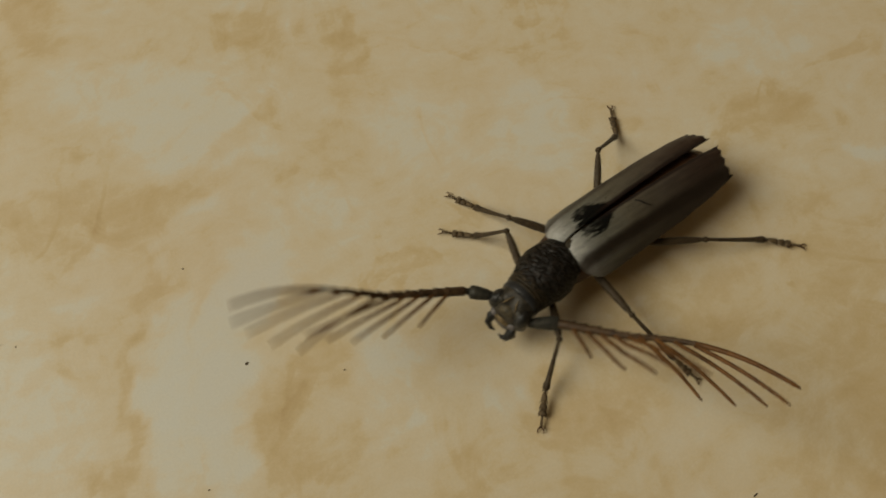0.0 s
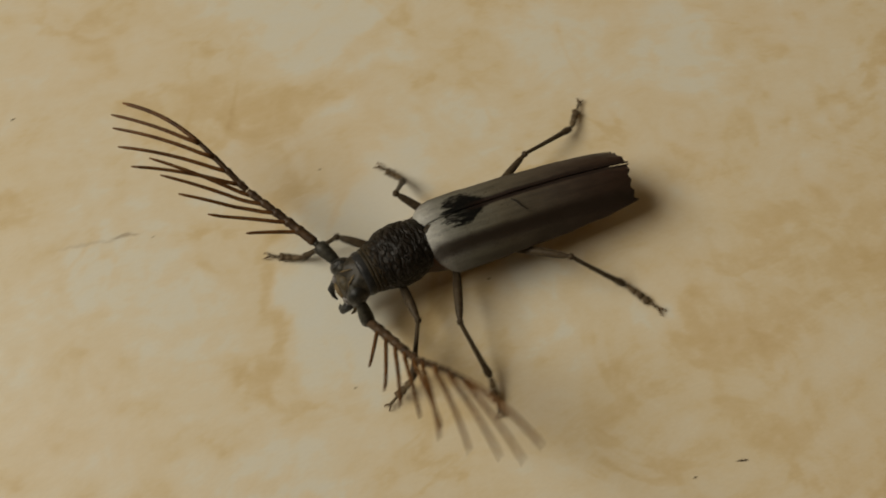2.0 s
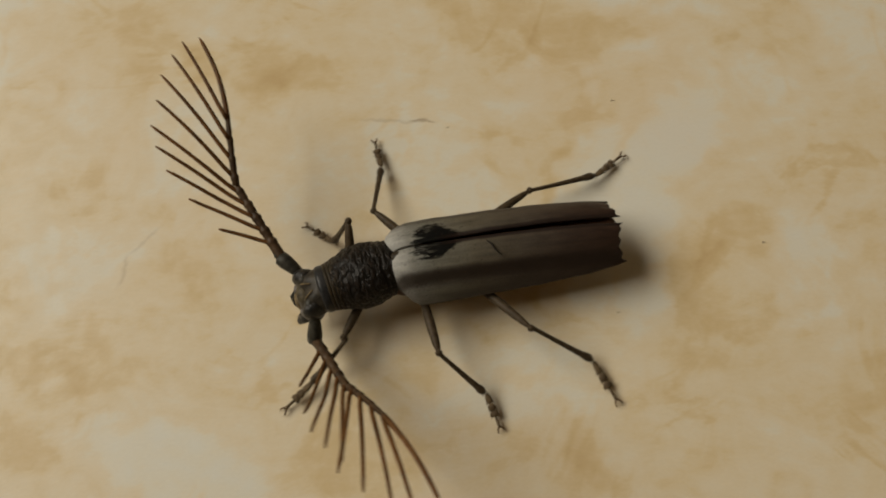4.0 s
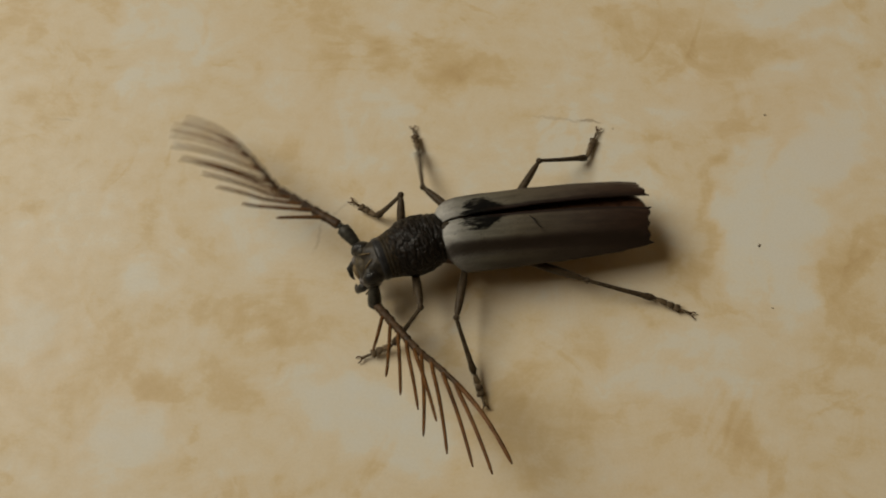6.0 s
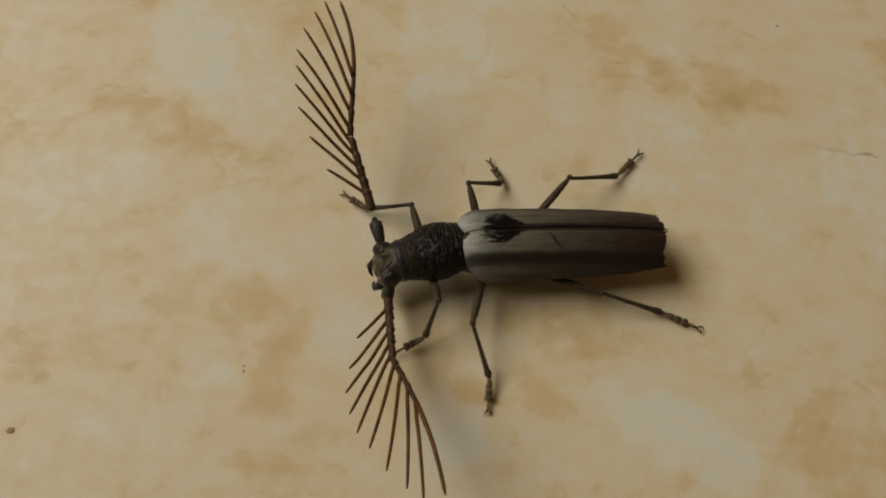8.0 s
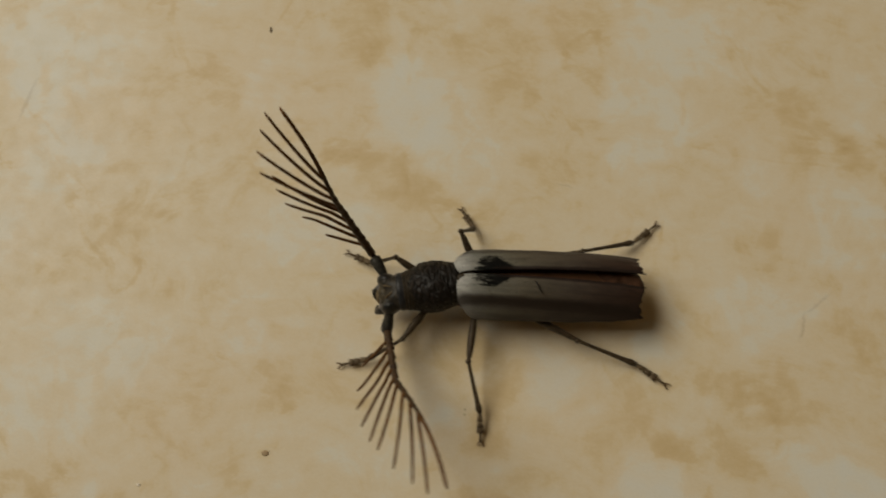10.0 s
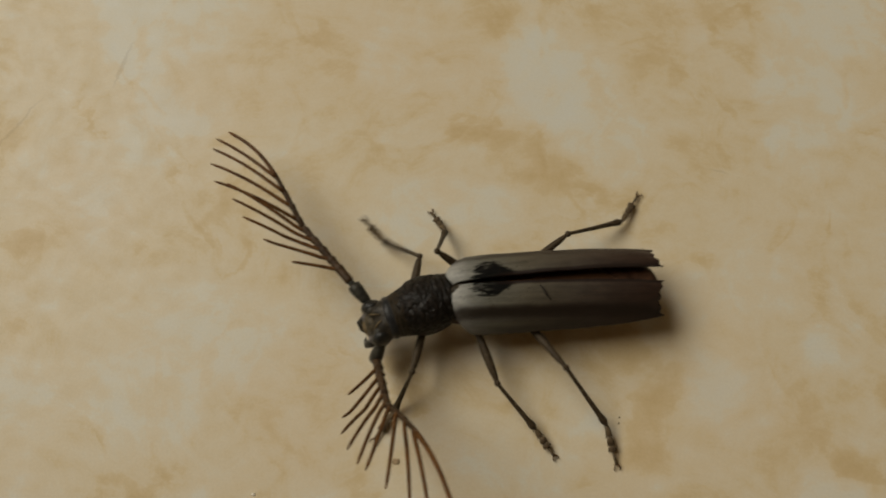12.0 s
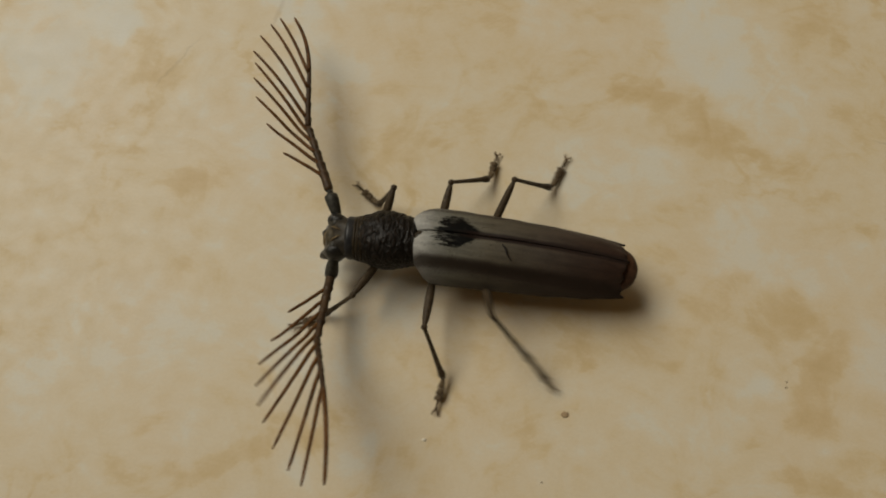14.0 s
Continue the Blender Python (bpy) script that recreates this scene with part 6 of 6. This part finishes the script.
    feel(RA, 11.0, (12.4, -2.0, 7.6), (16.0, -4.6, 16.3), (22.4, -8.9, 31.4))
    feel(RA, 11.2, (12.2, -2.5, 7.6), (15.7, -5.2, 16.3), (22.0, -10.1, 31.8))
    feel(RA, 11.4, (12.0, -3.0, 7.6), (15.6, -5.4, 16.4), (22.0, -9.8, 32.0))
    feel(RA, 11.5, (11.9, -3.2, 7.6), (15.2, -7.4, 15.8), (20.7, -14.8, 30.0))
    feel(RA, 11.7, (12.1, -2.9, 7.6), (17.4, -10.9, 9.6), (26.9, -25.0, 13.2))
    feel(RA, 12.0, (12.4, -2.4, 7.6), (18.1, -10.3, 7.1), (27.9, -24.1, 6.2))
    feel(RA, 12.2, (12.3, -3.0, 7.6), (15.9, -12.0, 9.0), (22.4, -28.0, 11.6))
    feel(RA, 12.4, (12.2, -3.7, 7.6), (18.6, -11.0, 7.7), (27.7, -25.3, 8.0))
    feel(RA, 12.5, (11.9, -4.1, 7.6), (17.6, -12.0, 6.7), (24.8, -27.2, 5.2))
    feel(RA, 12.6, (10.7, -4.5, 7.6), (9.7, -12.9, 12.6), (5.4, -26.7, 21.3))
    feel(RA, 12.7, (11.1, -4.4, 7.6), (6.6, -11.6, 12.6), (-1.2, -24.3, 21.4))
    feel(RA, 13.0, (12.0, -4.7, 7.6), (17.9, -12.3, 8.6), (16.6, -11.2, 25.4))
    feel(RA, 13.1, (11.3, -5.2, 7.6), (16.0, -13.6, 8.0), (19.5, -22.5, 22.0))
    feel(RA, 13.2, (10.6, -5.6, 7.6), (14.0, -14.8, 7.4), (20.0, -31.1, 7.0))
    feel(RA, 13.4, (8.9, -7.1, 7.6), (5.7, -11.8, 15.5), (-2.0, -18.2, 29.2))
    feel(RA, 13.5, (9.3, -7.7, 7.6), (6.0, -13.2, 15.0), (-2.2, -20.6, 27.7))
    feel(RA, 13.6, (10.2, -7.2, 7.6), (14.5, -15.9, 6.2), (17.7, -32.3, 3.9))
    feel(RA, 13.8, (10.9, -6.1, 7.6), (11.3, -6.1, 17.4), (12.1, -6.0, 34.8))
    feel(RA, 13.9, (11.6, -5.0, 7.6), (15.8, -13.8, 6.7), (21.1, -29.8, 5.2))
    feel(RA, 14.0, (11.6, -5.0, 7.6), (15.8, -13.8, 6.7), (21.1, -29.8, 5.2))
    feel(LA, 0.0, (6.5, 6.1, 6.8), (2.0, 13.2, 11.8), (-3.0, 26.8, 20.6))
    feel(LA, 0.1, (7.0, 6.1, 6.1), (2.3, 13.5, 10.4), (-6.1, 26.7, 18.0))
    feel(LA, 0.2, (7.5, 6.1, 5.4), (4.6, 13.3, 11.5), (-0.5, 26.0, 22.1))
    feel(LA, 0.3, (8.0, 6.1, 4.8), (4.8, 13.8, 9.9), (-0.9, 27.5, 18.9))
    feel(LA, 0.4, (8.5, 6.1, 4.1), (4.8, 14.1, 8.4), (-1.9, 28.2, 16.0))
    feel(LA, 0.5, (9.0, 6.1, 3.4), (4.4, 14.7, 4.4), (-3.8, 29.9, 6.1))
    feel(LA, 0.6, (9.1, 6.0, 3.4), (7.3, 13.9, 8.9), (4.1, 27.9, 18.8))
    feel(LA, 0.7, (9.1, 6.0, 3.4), (7.2, 13.8, 9.0), (3.9, 27.7, 18.9))
    feel(LA, 0.8, (9.2, 5.9, 3.4), (5.4, 14.1, 7.3), (-1.3, 28.6, 14.1))
    feel(LA, 0.9, (9.2, 5.9, 3.4), (5.4, 13.8, 7.6), (-1.4, 28.0, 15.2))
    feel(LA, 1.0, (9.3, 5.8, 3.4), (5.4, 13.8, 7.6), (-0.4, 27.9, 14.7))
    feel(LA, 1.1, (9.3, 5.7, 3.4), (6.0, 13.4, 8.5), (0.2, 27.1, 17.4))
    feel(LA, 1.2, (9.3, 5.6, 3.4), (5.7, 13.4, 8.1), (-0.7, 27.2, 16.5))
    feel(LA, 1.4, (9.4, 5.3, 3.4), (6.3, 13.4, 8.0), (0.8, 27.7, 16.2))
    feel(LA, 1.5, (9.4, 5.2, 3.4), (4.8, 13.4, 6.0), (-3.7, 27.3, 10.4))
    feel(LA, 1.6, (9.4, 5.3, 3.4), (5.2, 13.9, 5.4), (-2.2, 29.2, 9.0))
    feel(LA, 1.8, (9.3, 5.4, 3.4), (4.5, 13.9, 4.4), (-4.0, 29.1, 6.1))
    feel(LA, 1.9, (9.2, 5.5, 3.4), (6.1, 14.0, 7.1), (0.4, 29.1, 13.8))
    feel(LA, 2, (9.2, 5.6, 3.4), (5.4, 13.1, 8.4), (-1.4, 26.4, 17.4))
    feel(LA, 2.1, (9.4, 5.5, 3.4), (4.1, 12.3, 8.1), (-5.4, 24.2, 16.5))
    feel(LA, 2.2, (9.7, 5.5, 3.4), (2.4, 11.1, 6.8), (-6.7, 24.2, 12.6))
    feel(LA, 2.6, (9.4, 5.2, 3.4), (4.8, 13.4, 6.0), (-3.7, 27.3, 10.4))
    feel(LA, 3, (9.3, 5.8, 3.4), (5.4, 13.8, 7.6), (-0.4, 27.9, 14.7))
    feel(LA, 3.4, (9.2, 5.6, 3.4), (5.4, 13.2, 8.2), (-1.0, 26.5, 16.4))
    feel(LA, 3.8, (9.8, 6.0, 3.4), (4.8, 12.8, 8.5), (-2.5, 25.3, 17.2))
    feel(LA, 4.3, (10.4, 5.7, 3.7), (8.6, 13.0, 10.0), (3.1, 24.7, 20.8))
    feel(LA, 4.5, (9.8, 6.0, 3.4), (4.8, 12.8, 8.5), (-2.5, 25.3, 17.2))
    feel(LA, 4.6, (9.9, 5.9, 3.4), (6.9, 13.0, 9.5), (1.5, 25.5, 20.4))
    feel(LA, 4.8, (10.1, 5.8, 3.5), (6.9, 13.4, 8.9), (1.3, 26.7, 18.5))
    feel(LA, 5.0, (10.3, 5.7, 3.5), (7.4, 14.0, 7.6), (1.2, 28.0, 14.8))
    feel(LA, 5.2, (10.3, 6.1, 3.6), (6.6, 13.9, 8.1), (-0.0, 27.8, 16.3))
    feel(LA, 5.5, (10.2, 6.6, 3.7), (6.6, 14.4, 8.5), (0.6, 27.8, 16.7))
    feel(LA, 5.7, (9.8, 6.5, 3.6), (6.7, 14.0, 9.0), (1.2, 27.4, 18.7))
    feel(LA, 5.8, (9.7, 6.5, 3.5), (6.3, 14.9, 7.3), (0.4, 29.8, 13.9))
    feel(LA, 5.9, (9.5, 6.4, 3.5), (5.7, 14.9, 6.6), (-1.0, 30.0, 12.2))
    feel(LA, 6.0, (9.3, 6.4, 3.4), (4.4, 13.9, 7.4), (-2.7, 27.6, 14.3))
    feel(LA, 6.1, (9.3, 6.3, 3.5), (5.0, 14.3, 7.3), (-2.7, 28.4, 13.9))
    feel(LA, 6.2, (9.3, 6.3, 3.6), (5.7, 14.8, 6.9), (-0.6, 29.9, 12.6))
    feel(LA, 6.3, (9.4, 6.2, 3.7), (7.0, 14.4, 8.6), (2.7, 28.9, 17.2))
    feel(LA, 6.4, (9.4, 6.2, 3.8), (6.9, 13.8, 9.4), (2.5, 27.5, 19.2))
    feel(LA, 6.5, (9.4, 6.1, 3.9), (7.5, 14.8, 8.0), (2.5, 29.3, 15.2))
    feel(LA, 6.6, (9.5, 5.9, 3.8), (7.4, 14.5, 8.0), (3.6, 29.8, 15.4))
    feel(LA, 6.7, (9.5, 5.7, 3.7), (7.4, 14.2, 8.0), (3.6, 29.4, 15.7))
    feel(LA, 6.8, (9.6, 5.4, 3.7), (8.1, 13.8, 8.6), (5.6, 28.6, 17.4))
    feel(LA, 6.9, (9.6, 5.2, 3.6), (8.5, 13.8, 8.3), (6.5, 28.9, 16.5))
    feel(LA, 7, (9.7, 5.0, 3.5), (7.7, 13.7, 7.5), (4.2, 29.2, 14.7))
    feel(LA, 7.1, (9.0, 5.6, 3.5), (6.4, 13.2, 9.1), (1.8, 26.6, 19.2))
    feel(LA, 7.2, (9.7, 5.0, 3.5), (6.5, 13.2, 7.7), (0.7, 27.9, 15.1))
    feel(LA, 7.6, (9.3, 6.4, 3.4), (4.4, 13.9, 7.4), (-2.7, 27.6, 14.3))
    feel(LA, 8, (9.7, 5.0, 3.5), (8.8, 14.1, 7.2), (4.2, 29.0, 13.5))
    feel(LA, 8.4, (9.4, 6.1, 3.9), (7.5, 14.8, 8.0), (2.5, 29.3, 15.2))
    feel(LA, 8.8, (9.9, 6.2, 3.8), (7.5, 14.1, 9.1), (1.0, 26.7, 18.3))
    feel(LA, 9.3, (10.6, 6.3, 4.0), (7.5, 14.3, 8.7), (2.0, 28.6, 16.9))
    feel(LA, 9.5, (10.8, 6.3, 4.1), (9.5, 15.3, 7.6), (3.8, 30.0, 13.7))
    feel(LA, 9.6, (10.6, 6.3, 4.0), (8.3, 14.2, 9.3), (4.3, 28.3, 18.7))
    feel(LA, 9.8, (10.3, 6.2, 3.9), (8.7, 13.9, 9.8), (6.0, 27.6, 20.2))
    feel(LA, 10.0, (9.9, 6.2, 3.8), (7.5, 14.1, 9.1), (1.0, 26.7, 18.3))
    feel(LA, 10.2, (9.9, 6.2, 3.6), (6.0, 12.5, 10.0), (-0.8, 23.8, 21.4))
    feel(LA, 10.4, (9.9, 6.2, 3.5), (5.5, 12.1, 10.0), (-2.3, 22.5, 21.5))
    feel(LA, 10.5, (9.9, 6.2, 3.4), (5.1, 12.4, 9.3), (-2.6, 23.5, 19.5))
    feel(LA, 10.6, (9.9, 6.5, 3.5), (5.3, 13.1, 9.2), (-2.8, 24.8, 19.2))
    feel(LA, 10.8, (9.8, 7.0, 3.8), (5.8, 13.7, 9.7), (-1.3, 25.6, 20.2))
    feel(LA, 11.0, (9.7, 7.6, 4.0), (5.5, 14.1, 10.0), (-1.3, 25.6, 20.4))
    feel(LA, 11.2, (9.7, 7.0, 3.8), (5.7, 13.7, 9.6), (-1.5, 25.6, 20.1))
    feel(LA, 11.4, (9.8, 6.3, 3.5), (7.0, 13.2, 10.0), (2.2, 25.3, 21.5))
    feel(LA, 11.5, (9.8, 6.0, 3.4), (7.7, 13.6, 9.3), (1.7, 25.7, 19.5))
    feel(LA, 11.7, (9.9, 6.2, 3.5), (6.9, 12.7, 10.2), (1.6, 24.1, 22.2))
    feel(LA, 12.0, (10.0, 6.5, 3.6), (7.9, 13.1, 10.5), (2.0, 23.5, 22.5))
    feel(LA, 12.2, (10.2, 6.1, 3.6), (7.1, 11.8, 11.0), (1.7, 21.8, 24.2))
    feel(LA, 12.4, (10.3, 5.8, 3.7), (7.6, 11.2, 11.4), (2.8, 20.7, 25.2))
    feel(LA, 12.5, (10.4, 5.6, 3.7), (7.3, 11.9, 10.5), (1.6, 22.7, 22.2))
    feel(LA, 12.7, (10.2, 5.5, 3.6), (8.8, 11.6, 11.1), (6.2, 22.4, 24.5))
    feel(LA, 13.0, (10.0, 5.3, 3.5), (9.1, 13.3, 9.0), (3.6, 26.2, 18.4))
    feel(LA, 13.2, (10.3, 4.9, 4.9), (8.2, 12.8, 10.4), (4.5, 26.8, 20.0))
    feel(LA, 13.4, (10.6, 4.5, 6.4), (9.3, 12.8, 11.5), (7.0, 27.5, 20.5))
    feel(LA, 13.5, (10.7, 4.3, 7.1), (11.2, 13.3, 10.8), (7.0, 28.4, 17.1))
    feel(LA, 13.8, (10.5, 4.4, 4.9), (7.6, 13.0, 8.6), (2.6, 28.3, 15.2))
    feel(LA, 14.0, (10.3, 4.5, 3.4), (9.5, 13.5, 7.3), (5.4, 28.5, 13.9))
    for leg, swings in ((RF, (12.0,)), (LF, (0.5,)), (RM, (6.0,)), (LM, (6.5,)), (RH, ()), (LH, (14.0,))):
        tread(leg, swings)
    walk(SPECK, [(0.0, pose(0.0744, 0.0346, 0, 0, 0, 10)), (2.2, pose(0.0744, 0.0346, 0, 0, 0, 10)), (4.3, pose(0.0659, 0.0301, 0, 0, 0, 40)), (14.0, pose(0.0659, 0.0301, 0, 0, 0, 40))])
    walk(beetle, BODY_ROWS)
    walk(PRON, FORE_ROWS)
    walk(HEADPART, FORE_ROWS)
    for limb in (RF, LF, RM, LM, RH, LH, RA, LA):
        for ob, rows in zip(limb.parts, limb.rows):
            walk(ob, rows)
    walk(E_RIGHT, swing(-1, HINGE_RIGHT, (0.0, 1.0, 0, 0), (0.5, 0.5, 0, 0), (1.0, 0.15, 0, 0), (2.2, 0.1, 0, 0), (4.3, 1.0, 0, 0), (4.5, 5.5, 1, 5), (4.7, 9, 2, 9), (5.0, 14.5, 3, 14), (5.5, 12.5, 3, 12),
                               (6.0, 1.8, 0.5, 0), (6.5, 0, 0, 0), (9.5, 0, 0, 0), (10.0, 2.0, 0.5, -2), (10.2, 9, 2, 7), (10.5, 16, 3.0, 14), (11.0, 9.8, 2.0, 8), (11.5, 5.0, 1.5, 3), (12.0, 2.0, 1, -2), (12.5, 0.2, 0, -1),
                               (13.0, 0, 0, 0), (14.0, 0, 0, -1)))
    walk(TRUNK, [(t, pose(x * MM, 0, 0)) for t, x in ((0.0, 2.2), (2.2, 1.6), (4.3, 0.3), (6.0, 0.3), (9.3, 0.0), (12.0, 0.6), (13.0, -0.6), (14.0, -1.1))])
    walk(W_LEFT, swing(1, (-2.0, 1.0, 8.6), (0.0, 0, 0, 0), (14.0, 0, 0, 0)))
    walk(W_RIGHT, swing(-1, (-2.0, -1.0, 8.6), (0.0, 0, 0, 0), (4.3, 0, 0, 0), (4.7, 3, 0, 0), (5.0, 5, 0, 0), (5.5, 4.5, 0, 0), (6.0, 0, 0, 0), (10.0, 0, 0, 0), (10.5, 5, 0, 0), (11.0, 3.5, 0, 0), (11.5, 1, 0, 0),
                               (12.0, 0, 0, -2), (14.0, 0, 0, -2)))
    walk(E_LEFT, swing(1, HINGE_LEFT, (0.0, 1.8, 0, 0), (0.5, 0.8, 0, 0), (1.0, 0.35, 0, 0), (2.2, 0.2, 0, 0), (4.3, 1.2, 0, 0), (4.5, 1.8, 0, 0), (5.0, 3.5, 1, 0), (5.5, 3.0, 1, 0), (6.0, 1.2, 0, 0), (6.5, 0.4, 0, 0),
                              (9.5, 0.2, 0, 0), (10.0, 1.5, 0, 0), (10.5, 3.2, 1.0, 0), (11.0, 2.6, 0.5, 0), (11.5, 2.5, 0.5, 0), (12.0, 1.2, 0, 0), (12.5, 0.4, 0, 0), (14.0, 0, 0, 0)))


motions()
